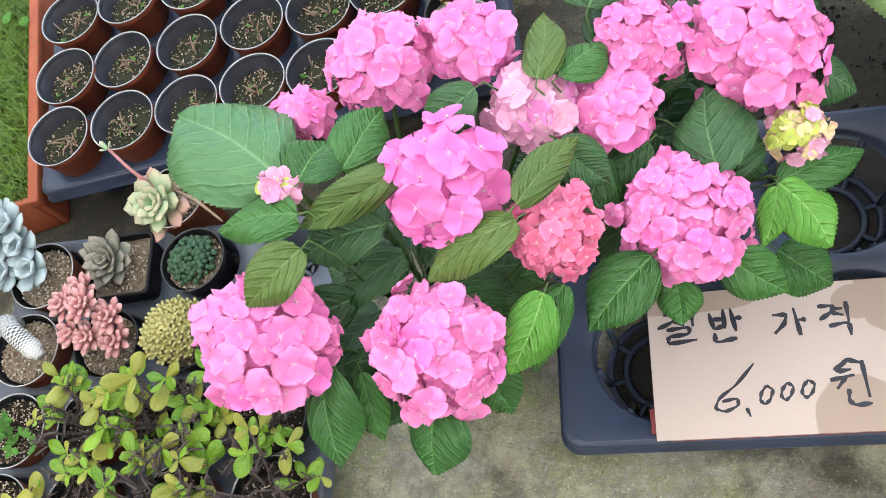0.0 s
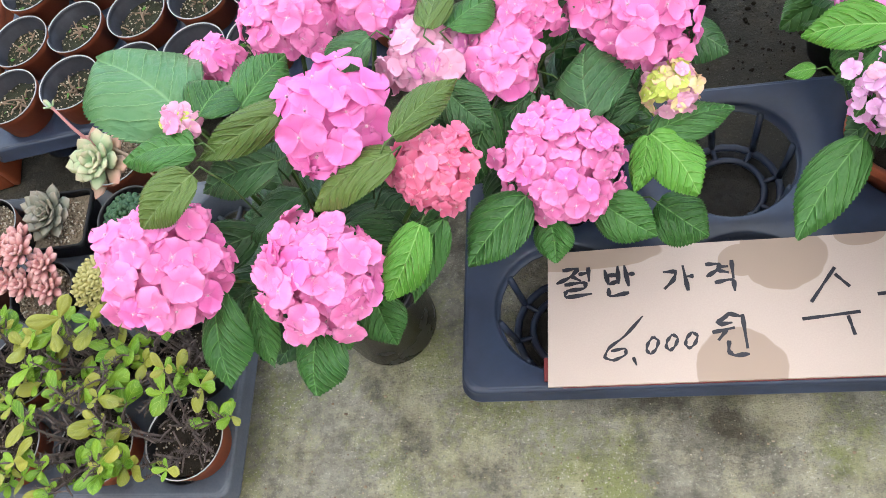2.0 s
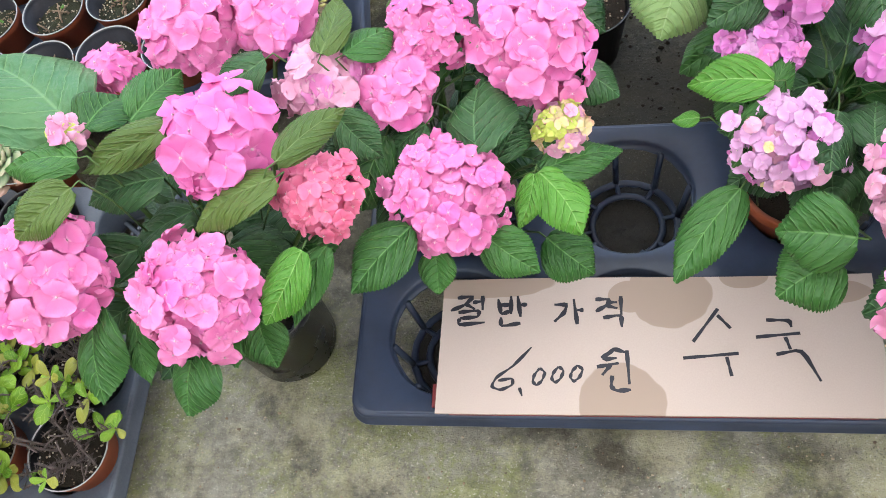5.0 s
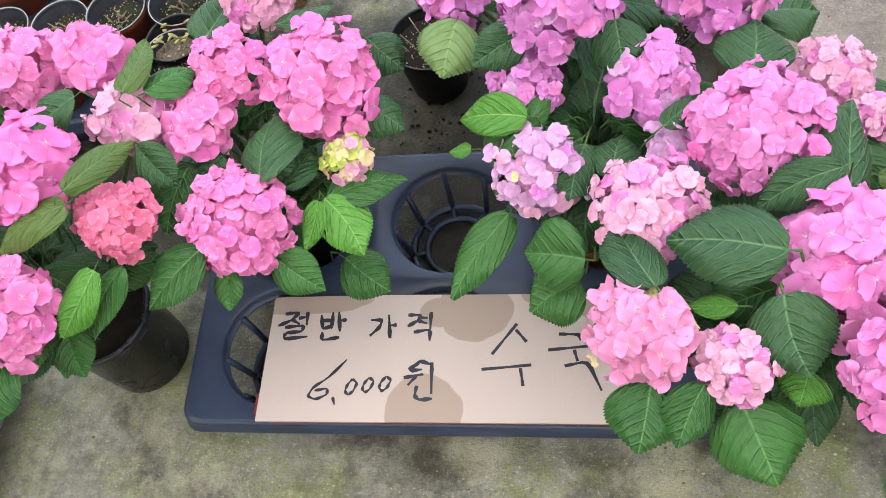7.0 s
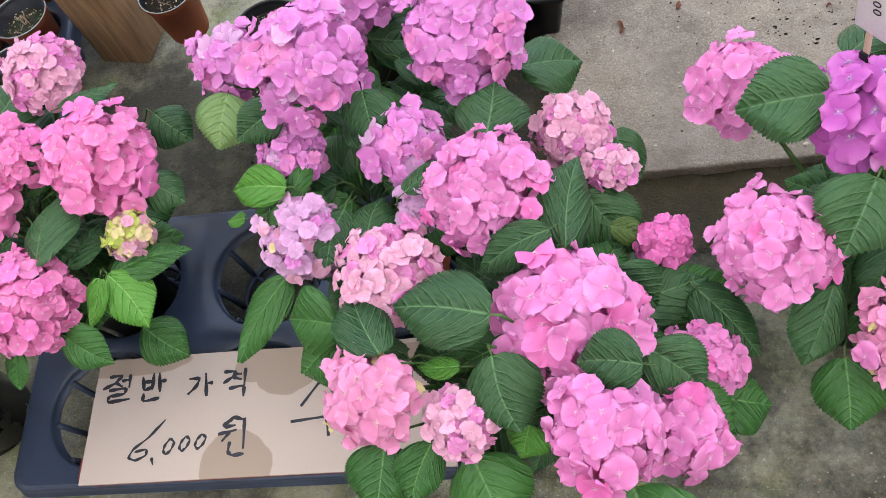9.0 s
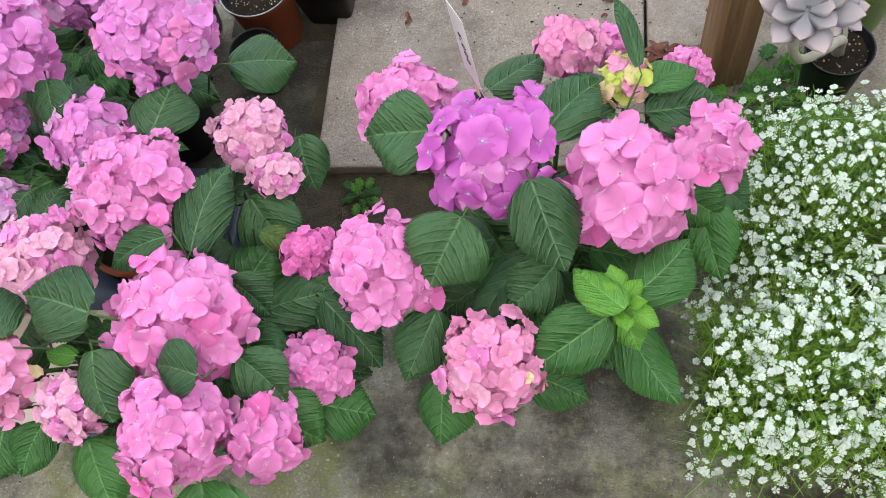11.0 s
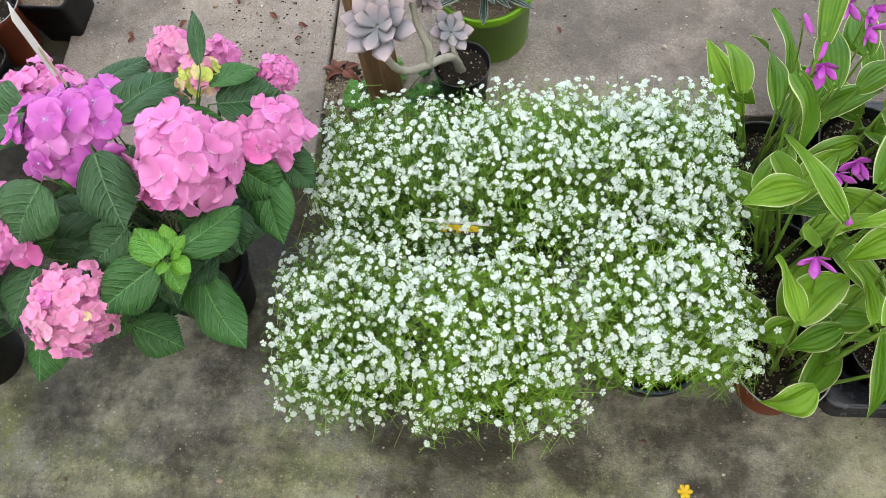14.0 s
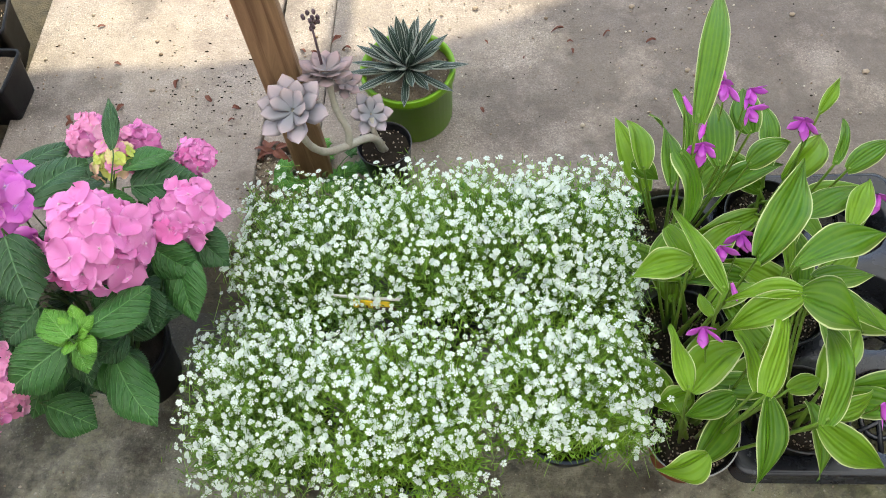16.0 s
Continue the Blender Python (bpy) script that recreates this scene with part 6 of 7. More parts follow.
def plant_label():
    e = thing("plant_label", "white plastic label with a yellow panel stuck among white flowers", "plant label", (2.003, 0.590, 0.30))
    b = Build().box(-0.058, -0.001, 0.043, 0.050, 0.0010, 0.0485, b=0.0004)
    part("plate", b, [WHITE], e)
    y = Build().box(-0.026, -0.0035, 0.024, 0.034, -0.0012, 0.041, b=0.0004)
    part("panel", y, [YELLOW], e, "yellow picture panel")
    k = Build().box(-0.016, -0.0055, 0.026, -0.002, -0.0036, 0.031, b=0.0003).box(0.006, -0.0055, 0.024, 0.044, -0.0036, 0.030, b=0.0003)
    part("bar", k, [WOODY], e, "dark printed bar")
    part("stake", Build().box(-0.003, 0.002, -0.14, 0.003, 0.004, 0.045, b=0.0004), [WHITE], e)
    e.matrix_world = pose(1.992, 0.606, 0.258, -16, 3, -3)


plant_label()


# ---- striped ground orchids ----
def orchid_leaf_material():
    m, t, p, out = material("striped_leaf")
    u, v = uv_of(t)
    a = mathn(t, "ABSOLUTE", mathn(t, "SUBTRACT", mathn(t, "MULTIPLY", v, 2.0), 1.0))
    n = noise_of(t, 30, 4)
    rib = mathn(t, "SINE", mathn(t, "MULTIPLY", v, 44.0))
    j = jitter(t)
    c = mix(t, mathn(t, "ADD", mathn(t, "MULTIPLY", n, 0.6), mathn(t, "MULTIPLY", mathn(t, "SUBTRACT", j, 0.5), 0.6)), (0.065, 0.175, 0.008), (0.250, 0.445, 0.022))
    c = mix(t, mathn(t, "MULTIPLY", mathn(t, "MAXIMUM", rib, 0.0), 0.22), c, (0.22, 0.38, 0.03))
    edge = mathn(t, "MINIMUM", mathn(t, "MAXIMUM", mathn(t, "MULTIPLY", mathn(t, "SUBTRACT", mathn(t, "ADD", a, mathn(t, "MULTIPLY", n, 0.05)), 0.952), 50.0), 0.0), 1.0)
    inner = mathn(t, "MULTIPLY", mathn(t, "GREATER_THAN", mathn(t, "MULTIPLY", mathn(t, "SINE", mathn(t, "MULTIPLY", v, 21.0)), a), 0.62), 0.5)
    c = mix(t, mathn(t, "MAXIMUM", edge, mathn(t, "MULTIPLY", inner, 0.22)), c, (0.56, 0.63, 0.30))
    t.links.new(c, p.inputs["Base Color"])
    p.inputs["Roughness"].default_value = 0.36
    p.inputs["Specular IOR Level"].default_value = 0.3
    bump(t, p, mathn(t, "ADD", rib, mathn(t, "MULTIPLY", n, 0.6)), 0.35, 0.0015)
    thin(t, p, out, c, 0.25)
    return m


STRIPED = orchid_leaf_material()
MAGENTA = petal_material("orchid_petal", (0.82, 0.26, 0.78), (0.76, 0.13, 0.82), (0.84, 0.27, 0.92), 0.45)


def lance(u):
    s = max(0.0, math.sin(math.pi * min(1.0, 0.05 + u * 0.95) ** 0.80))
    return s ** 0.8 if u < 0.4 else s * (1.04 - 0.04 * u)


ORCHID_POTS = [(2.518, 0.455), (2.700, 0.495), (2.520, 0.640), (2.700, 0.685), (2.520, 0.842), (2.700, 0.875)]
ORCHID_LEAVES_A = [
    (2.453, 0.862, 0.3, 2.45, 0.997, 0.3, 0.051), (2.439, 0.895, 0.279, 2.483, 0.864, 0.261, 0.041),
    (2.48, 0.771, 0.381, 2.497, 0.942, 0.381, 0.04), (2.477, 0.728, 0.601, 2.528, 1.000, 0.63, 0.046),
    (2.464, 0.728, 0.538, 2.496, 0.638, 0.495, 0.058), (2.474, 0.584, 0.48, 2.39, 0.575, 0.452, 0.05),
    (2.506, 0.522, 0.507, 2.459, 0.681, 0.494, 0.029), (2.54, 0.765, 0.449, 2.549, 0.911, 0.451, 0.055),
    (2.606, 0.819, 0.371, 2.693, 0.875, 0.369, 0.049), (2.594, 0.821, 0.45, 2.59, 0.922, 0.45, 0.057),
    (2.558, 0.577, 0.49, 2.666, 0.763, 0.49, 0.062), (2.662, 0.703, 0.401, 2.767, 0.774, 0.399, 0.057),
    (2.612, 0.58, 0.452, 2.625, 0.704, 0.448, 0.035),
]
ORCHID_LEAVES_B = [
    (2.603, 0.561, 0.503, 2.751, 0.637, 0.497, 0.06), (2.64, 0.57, 0.453, 2.733, 0.59, 0.447, 0.052),
    (2.6, 0.517, 0.515, 2.508, 0.533, 0.484, 0.041), (2.615, 0.536, 0.469, 2.705, 0.498, 0.451, 0.091),
    (2.596, 0.506, 0.52, 2.505, 0.474, 0.479, 0.047), (2.536, 0.376, 0.513, 2.602, 0.514, 0.504, 0.047),
    (2.544, 0.405, 0.455, 2.535, 0.506, 0.444, 0.041), (2.567, 0.412, 0.416, 2.559, 0.293, 0.37, 0.055),
    (2.62, 0.36, 0.456, 2.679, 0.522, 0.444, 0.051), (2.65, 0.399, 0.341, 2.738, 0.339, 0.319, 0.055),
    (2.492, 0.35, 0.353, 2.425, 0.325, 0.327, 0.051), (2.494, 0.362, 0.285, 2.587, 0.493, 0.269, 0.069),
    (2.461, 0.416, 0.426, 2.459, 0.529, 0.415, 0.034),
]
ORCHID_LEAVES_C = [
    (2.476, 0.444, 0.352, 2.573, 0.536, 0.341, 0.075), (2.488, 0.455, 0.31, 2.436, 0.436, 0.29, 0.063),
    (2.521, 0.559, 0.352, 2.51, 0.603, 0.348, 0.025), (2.446, 0.645, 0.352, 2.505, 0.75, 0.348, 0.057),
    (2.612, 0.444, 0.352, 2.668, 0.467, 0.348, 0.035), (2.662, 0.403, 0.353, 2.75, 0.438, 0.347, 0.037),
    (2.744, 0.785, 0.399, 2.837, 0.847, 0.401, 0.041), (2.701, 0.858, 0.448, 2.756, 0.932, 0.452, 0.024),
    (2.721, 0.783, 0.418, 2.764, 0.882, 0.422, 0.024), (2.723, 0.671, 0.42, 2.771, 0.769, 0.421, 0.042),
    (2.458, 0.679, 0.413, 2.506, 0.626, 0.387, 0.052), (2.54, 0.439, 0.344, 2.471, 0.414, 0.316, 0.043),
]
ORCHID_FLOWERS = [(2.498, 0.742, 0.531, 1), (2.579, 0.851, 0.516, 1), (2.580, 0.831, 0.497, 1), (2.693, 0.872, 0.409, 1), (2.472, 0.803, 0.563, 0), (2.546, 0.858, 0.520, 1),
                  (2.502, 0.771, 0.551, 0), (2.518, 0.846, 0.586, 0), (2.532, 0.568, 0.443, 0), (2.489, 0.506, 0.427, 1), (2.555, 0.643, 0.447, 1), (2.519, 0.619, 0.454, 1),
                  (2.788, 0.748, 0.383, 1), (2.741, 0.429, 0.339, 1)]


def nearest_pot(x, y):
    return min(range(6), key=lambda k: (ORCHID_POTS[k][0] - x) ** 2 + (ORCHID_POTS[k][1] - y) ** 2)


SHOOT = rough_material("orchid_shoot", (0.14, 0.26, 0.03), (0.22, 0.36, 0.05), 60, 0.45)


def orchids():
    made = []
    for k, (x, y) in enumerate(ORCHID_POTS):
        e = thing("ground_orchid", "striped-leaved ground orchid in a " + ("terracotta-coloured pot" if k == 0 else "black pot with gritty soil"), "orchid", (x, y, 0.012), group="striped ground orchids")
        small_pot(e, 0.076, 0.118, TERRACOTTA if k == 0 else BLACK, BLACK, SOIL, 80 + k, 0.022, speckle=340)
        made.append(e)
    for k, (x0, y0, z0, x1, y1, z1, w) in enumerate(ORCHID_LEAVES_A + ORCHID_LEAVES_B + ORCHID_LEAVES_C):
        i = nearest_pot(x0, y0)
        o = Vector((*ORCHID_POTS[i], 0.012))
        a, c = Vector((x0, y0, z0)) - o, Vector((x1, y1, z1)) - o
        lower = Vector((a.x * 0.35, a.y * 0.35, 0.10))
        b = leaf_build(a, c, w * 0.90, 900 + k, None, teeth=14, shape=lance, serr=0.0, quilt=0.0, pleat=0.018, fold=random.Random(k).uniform(0.15, 0.95), droop=0.30, up=(random.Random(k + 50).uniform(-0.5, 0.5), random.Random(k + 90).uniform(-0.7, 0.1), 1.0))
        b.tube(curve_between(lower, a + (c - a) * 0.04, (a.x * 0.1, a.y * 0.1, 0.02), 5), [0.0034, 0.0031, 0.0028, 0.0025, 0.0022, 0.002], 7, mi=1)
        part("leaf", b, [STRIPED, SHOOT], made[i])
    # broad leaves lower down, from each shoot's sheath
    rnd = random.Random(44)
    for i, (x, y) in enumerate(ORCHID_POTS):
        for k in range(7 if i % 2 else 4):
            a = k * 2.4 + rnd.uniform(-0.4, 0.4)
            d = Vector((math.cos(a), math.sin(a) if i % 2 else abs(math.sin(a)), 0))
            p = Vector((rnd.uniform(-0.03, 0.03), rnd.uniform(-0.03, 0.03), 0.10))
            q = p + d * rnd.uniform(0.02, 0.05) + Vector((0, 0, rnd.uniform(0.06, 0.16)))
            tip = q + d * rnd.uniform(0.10, 0.16) + Vector((0, 0, rnd.uniform(0.0, 0.08)))
            b = leaf_build(q, tip, rnd.uniform(0.040, 0.060), 970 + i * 20 + k, None, teeth=14, shape=lance, serr=0.0, quilt=0.0, pleat=0.018, fold=rnd.uniform(0.2, 0.9), droop=0.35, up=(rnd.uniform(-0.4, 0.4), rnd.uniform(-0.5, 0.1), 1.0))
            b.tube(curve_between(p, q + (tip - q) * 0.05, (0, 0, 0.02), 5), [0.005, 0.0046, 0.004, 0.0034, 0.0028, 0.0022], 7, mi=1)
            part("leaf", b, [STRIPED, SHOOT], made[i])
    rnd = random.Random(4)
    for k, (x, y, z, is_open) in enumerate(ORCHID_FLOWERS):
        i = nearest_pot(x, y)
        o = Vector((*ORCHID_POTS[i], 0.012))
        c = Vector((x, y, z)) - o
        part("flower_stalk", Build().tube(curve_between((c.x * 0.3, c.y * 0.3, 0.10), c, (0.02, -0.02, 0.04), 7), 0.0015, 6), [SHOOT], made[i])
        fl = Build()
        if is_open:
            face = Vector((rnd.uniform(-0.6, 0.6), -0.8, 0.05)).normalized()
            q = face.to_track_quat("Z", "Y")
            for s in range(5):
                a = s * 1.2566 + rnd.uniform(-0.25, 0.25)
                d = q @ Vector((math.cos(a), math.sin(a), rnd.uniform(0.3, 1.2)))
                fat_leaf(fl, c, c + d.normalized() * rnd.uniform(0.026, 0.038), 0.0165, 0.0016, face, point=0.8, n=6)
            fat_leaf(fl, c, c + (q @ Vector((0.1, -0.5, 0.9))).normalized() * 0.020, 0.012, 0.006, face, point=0.2)
        else:
            d = Vector((rnd.uniform(-0.4, 0.4), -0.4, -0.5)).normalized()
            fat_leaf(fl, c, c + d * 0.032, 0.011, 0.009, (1, 0, 0), point=0.7, n=8)
        part("flower" if is_open else "bud", fl, [MAGENTA], made[i], "magenta orchid flower" if is_open else "closed magenta bud")


orchids()
cell_tray("plant_tray", "black plastic tray of orchid pots", 2.595, 0.402, 2, 3, 0.170, 0.190, 0.078, 0.079, 0.012, WET_BLACK, 0.0, 0.07)


# ---- along the slab: posts, pots, weeds, litter ----
def wooden_post(label, x, y, w, d, h, turn, seed):
    rnd = random.Random(seed)
    b = Build()
    rows = []
    for i in range(22):
        z = h * i / 21
        o = Vector((0.004 * noise.noise((z * 3, seed, 0)), 0.004 * noise.noise((z * 3, seed, 7))))
        row = []
        for qx, qy, a0 in ((1, -1, -90), (1, 1, 0), (-1, 1, 90), (-1, -1, 180)):
            for s in range(4):
                a = radians(a0 + 30 * s)
                k = 1 + 0.03 * noise.noise((qx * 3 + s, qy * 3, z * 9 + seed))
                row.append((o.x + (w / 2 - 0.006) * qx * k + 0.006 * math.cos(a), o.y + (d / 2 - 0.006) * qy * k + 0.006 * math.sin(a), z))
        rows.append(row)
    b.grid(rows, None, True)
    return whole("wooden_post", b, WOOD, label, "post", m=pose(x, y, 0, 0, 0, turn))


wooden_post("weathered brown timber post standing on the path edge", 1.800, 1.073, 0.072, 0.060, 2.9, 14, 3)
wooden_post("thick brown timber post behind the hydrangeas", 0.135, 1.370, 0.120, 0.100, 2.9, -12, 9)

GREEN_POT = rough_material("green_plastic", (0.165, 0.36, 0.008), (0.20, 0.42, 0.014), 20, 0.35, 300, 0.1, spec=0.5)


def agave_material():
    m, t, p, out = material("agave_leaf")
    u, v = uv_of(t)
    far = mathn(t, "ABSOLUTE", mathn(t, "SUBTRACT", v, 0.5))
    wob = mathn(t, "MULTIPLY", mathn(t, "SUBTRACT", noise_of(t, 45, 2), 0.5), 0.16)
    keel = mathn(t, "LESS_THAN", mathn(t, "ABSOLUTE", mathn(t, "SUBTRACT", mathn(t, "ADD", far, wob), 0.20)), 0.022)
    line = mathn(t, "MAXIMUM", mathn(t, "GREATER_THAN", far, 0.40), mathn(t, "MULTIPLY", keel, 0.8))
    n = noise_of(t, 60, 4)
    c = mix(t, n, (0.010, 0.026, 0.018), (0.030, 0.058, 0.042))
    c = mix(t, mathn(t, "MULTIPLY", line, 0.8), c, (0.42, 0.46, 0.42))
    t.links.new(c, p.inputs["Base Color"])
    p.inputs["Roughness"].default_value = 0.45
    bump(t, p, n, 0.2, 0.001)
    return m


AGAVE = agave_material()


def agave():
    e = thing("potted_agave", "small dark agave with white-edged spiky leaves in lime-green pot", "agave", (2.012, 1.215, 0.028))
    part("pot", pot_build(0.083, 0.093, 0.155, 0.004, 0.007), [GREEN_POT], e, "lime-green plastic pot")
    part("soil", soil_build(0.090, 0.132, 5), [GRIT], e)
    g = Build()
    rg = random.Random(15)
    for k in range(260):
        a, d = rg.uniform(0, 6.28), 0.085 * math.sqrt(rg.random())
        s = rg.uniform(0.0014, 0.0034)
        g.blob((d * math.cos(a), d * math.sin(a), 0.139 - 0.9 * d * d), s, s, s * 0.8, 8100 + k, 5, 3)
    tagged(part("grit", g, [PEBBLE], e), kind="stuff")
    rnd = random.Random(6)
    for k in range(40):
        f = (k + 1) / 40
        a = k * 2.39996
        el = 1.30 * (1 - f) ** 0.9 - 0.06 + rnd.uniform(-0.10, 0.10)
        d = Vector((math.cos(a) * math.cos(el), math.sin(a) * math.cos(el), math.sin(el)))
        ln = rnd.uniform(0.100, 0.138) * (0.80 + 0.20 * f)
        b = Build()
        c = Vector((0, -0.005, 0.158))
        fat_leaf(b, c + d * 0.010, c + d * ln, 0.0205 * rnd.uniform(0.85, 1.1), 0.0095, (0, 0, 1) if el < 1.2 else (1, 0, 0.1), point=1.0, n=10, rings=8, bend=rnd.uniform(-0.02, 0.14))
        part("leaf", b, [AGAVE], e)


agave()


def ghost_plant():
    o = Vector((1.972, 1.036, 0.027))
    e = thing("ghost_plant", "pinkish-grey ghost plant with long bare pale stems in a dark pot", "succulent", o)
    small_pot(e, 0.055, 0.130, BLACK, BLACK, SOIL, 91, 0.016, speckle=60)

    def bare_stem(pts, thick):
        pts = [Vector(p) - o for p in pts]
        fine = []
        for k in range(len(pts) - 1):
            p0, p1, p2, p3 = pts[max(k - 1, 0)], pts[k], pts[k + 1], pts[min(k + 2, len(pts) - 1)]
            for t in (i / 6 for i in range(6)):
                fine.append(0.5 * (2 * p1 + (p2 - p0) * t + (2 * p0 - 5 * p1 + 4 * p2 - p3) * t * t + (3 * p1 - p0 - 3 * p2 + p3) * t ** 3))
        fine.append(pts[-1])
        part("stem", Build().tube(fine, [thick * (1.0 - 0.25 * i / len(fine)) + (0.0007 if i % 3 == 0 else 0) for i in range(len(fine))], 9), [GHOST_STEM], e, "pale scarred succulent stem")
    bare_stem([(1.968, 1.030, 0.142), (1.962, 1.016, 0.200), (1.945, 0.995, 0.228), (1.918, 0.968, 0.243), (1.880, 0.942, 0.262), (1.858, 0.928, 0.320), (1.857, 0.928, 0.405)], 0.0085)
    bare_stem([(1.922, 0.970, 0.242), (1.922, 0.985, 0.275), (1.905, 1.005, 0.315), (1.897, 1.038, 0.372)], 0.0075)
    bare_stem([(1.975, 1.030, 0.142), (1.962, 1.020, 0.215), (1.958, 1.040, 0.235)], 0.0060)
    for k, (x, y, z, r, rings, lift, tilt) in enumerate(((1.857, 0.921, 0.415, 0.070, 3, 0.42, (-0.10, -0.35, 1)), (1.958, 1.048, 0.240, 0.048, 2, 0.10, (0.35, -0.40, 1)),
                                                         (1.897, 1.038, 0.380, 0.060, 3, 0.40, (0.10, 0.25, 1)), (1.868, 1.030, 0.372, 0.030, 2, 0.50, (-0.5, 0.1, 1)),
                                                         (1.925, 1.040, 0.340, 0.036, 2, 0.30, (0.4, -0.2, 1)))):
        rosette(e, "leaf", Vector((x, y, z)) - o, r, GREY_PINK if k < 2 else PINK_GHOST, rings, 6, 0.56, 0.030, tilt, 400 + k, lift, 0.72)
    st = Build().tube([Vector((1.890, 1.045, 0.385)) - o, Vector((1.886, 1.062, 0.435)) - o, Vector((1.884, 1.068, 0.470)) - o], [0.003, 0.0025, 0.002], 6)
    rnd = random.Random(92)
    for k in range(13):
        st.blob(Vector((1.884 + rnd.uniform(-0.016, 0.016), 1.068 + rnd.uniform(-0.014, 0.014), 0.448 + 0.003 * k)) - o, 0.0042, 0.0042, 0.0060, 920 + k, 6, 4, 0.15)
    part("flower_stalk", st, [DUSKY], e, "small dusky purple flower stalk")


PINK_GHOST = succulent_material("ghost_plant_pink_skin", (0.21, 0.19, 0.19), (0.28, 0.225, 0.225), (0.40, 0.27, 0.27))
DUSKY = rough_material("dusky_buds", (0.10, 0.07, 0.085), (0.20, 0.13, 0.15), 90, 0.7)
GHOST_STEM = rough_material("pale_stem", (0.36, 0.33, 0.27), (0.48, 0.45, 0.38), 90, 0.7)
ghost_plant()


def lobed(u):
    return (0.35 + 0.65 * math.sin(math.pi * min(1, u * 0.95 + 0.05)) ** 0.6) * (0.82 + 0.18 * math.cos(u * 21))


def weed(label, x, y, z, n, spread, size, seed):
    rnd = random.Random(seed)
    e = thing("weed", label, "weed", (x, y, z), group="weeds along the slab")
    for k in range(n):
        a = k * 2.4 + rnd.uniform(-0.3, 0.3)
        d = Vector((math.cos(a), math.sin(a), 0))
        p = d * spread * math.sqrt(k / n) + Vector((0, 0, rnd.uniform(0.008, 0.026) * size / 0.04))
        s = size * rnd.uniform(0.7, 1.2)
        part("leaf", leaf_build(p, p + d * s + Vector((0, 0, rnd.uniform(-0.008, 0.012))), s * 0.85, seed * 70 + k, (p.x * 0.4, p.y * 0.4, -0.004), teeth=8, shape=lobed, serr=0.10, across=10), [LEAVES[rnd.choice("llm")], STEM], e)


weed("clump of lobed green weeds at the foot of the post", 1.825, 1.015, 0.022, 30, 0.10, 0.044, 51)
weed("clump of lobed green weeds beside the slab edge", 1.925, 1.010, 0.024, 20, 0.07, 0.040, 55)
weed("low green weeds between slab and orchid tray", 2.415, 0.960, 0.0, 14, 0.07, 0.045, 52)
weed("tiny weeds in the damp soil gap", 1.150, 0.835, 0.0, 14, 0.022, 0.020, 53)
weed("low weeds behind the white flowers", 2.20, 0.945, 0.0, 16, 0.09, 0.042, 56)


def back_pot(label, x, y, z, r, h, mat, seed, square=False, sticks=0, fill=SOIL, green=0):
    e = thing("plant_pot", label, "plant pot", (x, y, z), random.Random(seed).uniform(-15, 15), group="pots behind the hydrangeas")
    small_pot(e, r, h, mat, BLACK, fill, seed, 0.02, square, 120)
    rnd = random.Random(seed)
    for k in range(sticks):
        p = Vector((rnd.uniform(-0.5, 0.5) * r, rnd.uniform(-0.5, 0.5) * r, h - 0.02))
        part("twig", Build().tube([p, p + Vector((rnd.uniform(-0.03, 0.03), rnd.uniform(-0.03, 0.03), 0.03))], 0.0012, 5), [TWIG], e)
    for k in range(green):
        p = Vector((rnd.uniform(-0.5, 0.5) * r, rnd.uniform(-0.5, 0.5) * r, h + 0.01))
        a = rnd.uniform(0, 6.28)
        b = Build()
        fat_leaf(b, p, p + Vector((math.cos(a) * 0.016, math.sin(a) * 0.016, 0.008)), 0.008, 0.005, (0, 0, 1))
        part("leaf", b, [MOSSY], e)
    return e


back_pot("round black pot of dark soil and old twigs", 0.500, 1.085, 0.0, 0.076, 0.135, BLACK, 71, False, 5)
back_pot("round black pot of soil behind mauve hydrangea", 0.520, 1.235, 0.0, 0.075, 0.140, BLACK, 72, False, 6)
back_pot("terracotta-coloured pot of soil and dry sprigs", 0.930, 1.215, 0.0, 0.072, 0.150, TERRACOTTA, 73, False, 7)
back_pot("round black pot half hidden by mauve flower heads", 0.930, 1.100, 0.0, 0.050, 0.105, BLACK, 74, False, 3)
back_pot("round black pot of peaty soil", 0.745, 1.225, 0.0, 0.078, 0.150, BLACK, 75, False, 4)
back_pot("square black pot filled with pale gravel", 1.045, 1.275, 0.0, 0.062, 0.145, BLACK, 76, True, 0, GRIT)
back_pot("square black pot with small leafy seedling", 0.985, 1.440, 0.0, 0.062, 0.150, BLACK, 77, True, 0, SOIL, 6)
back_pot("black pot with a small pale green sedum", 0.012, 1.085, 0.072, 0.058, 0.110, BLACK, 78, False, 0, GRIT, 14)
back_pot("terracotta-coloured pot beside the timber post", 0.300, 1.345, 0.05, 0.060, 0.120, TERRACOTTA, 79, False, 4)


# ---- tag on the purple hydrangea ----
PALE_WOOD = wood_material("pale_wood", (0.46, 0.34, 0.22), (0.62, 0.50, 0.36))

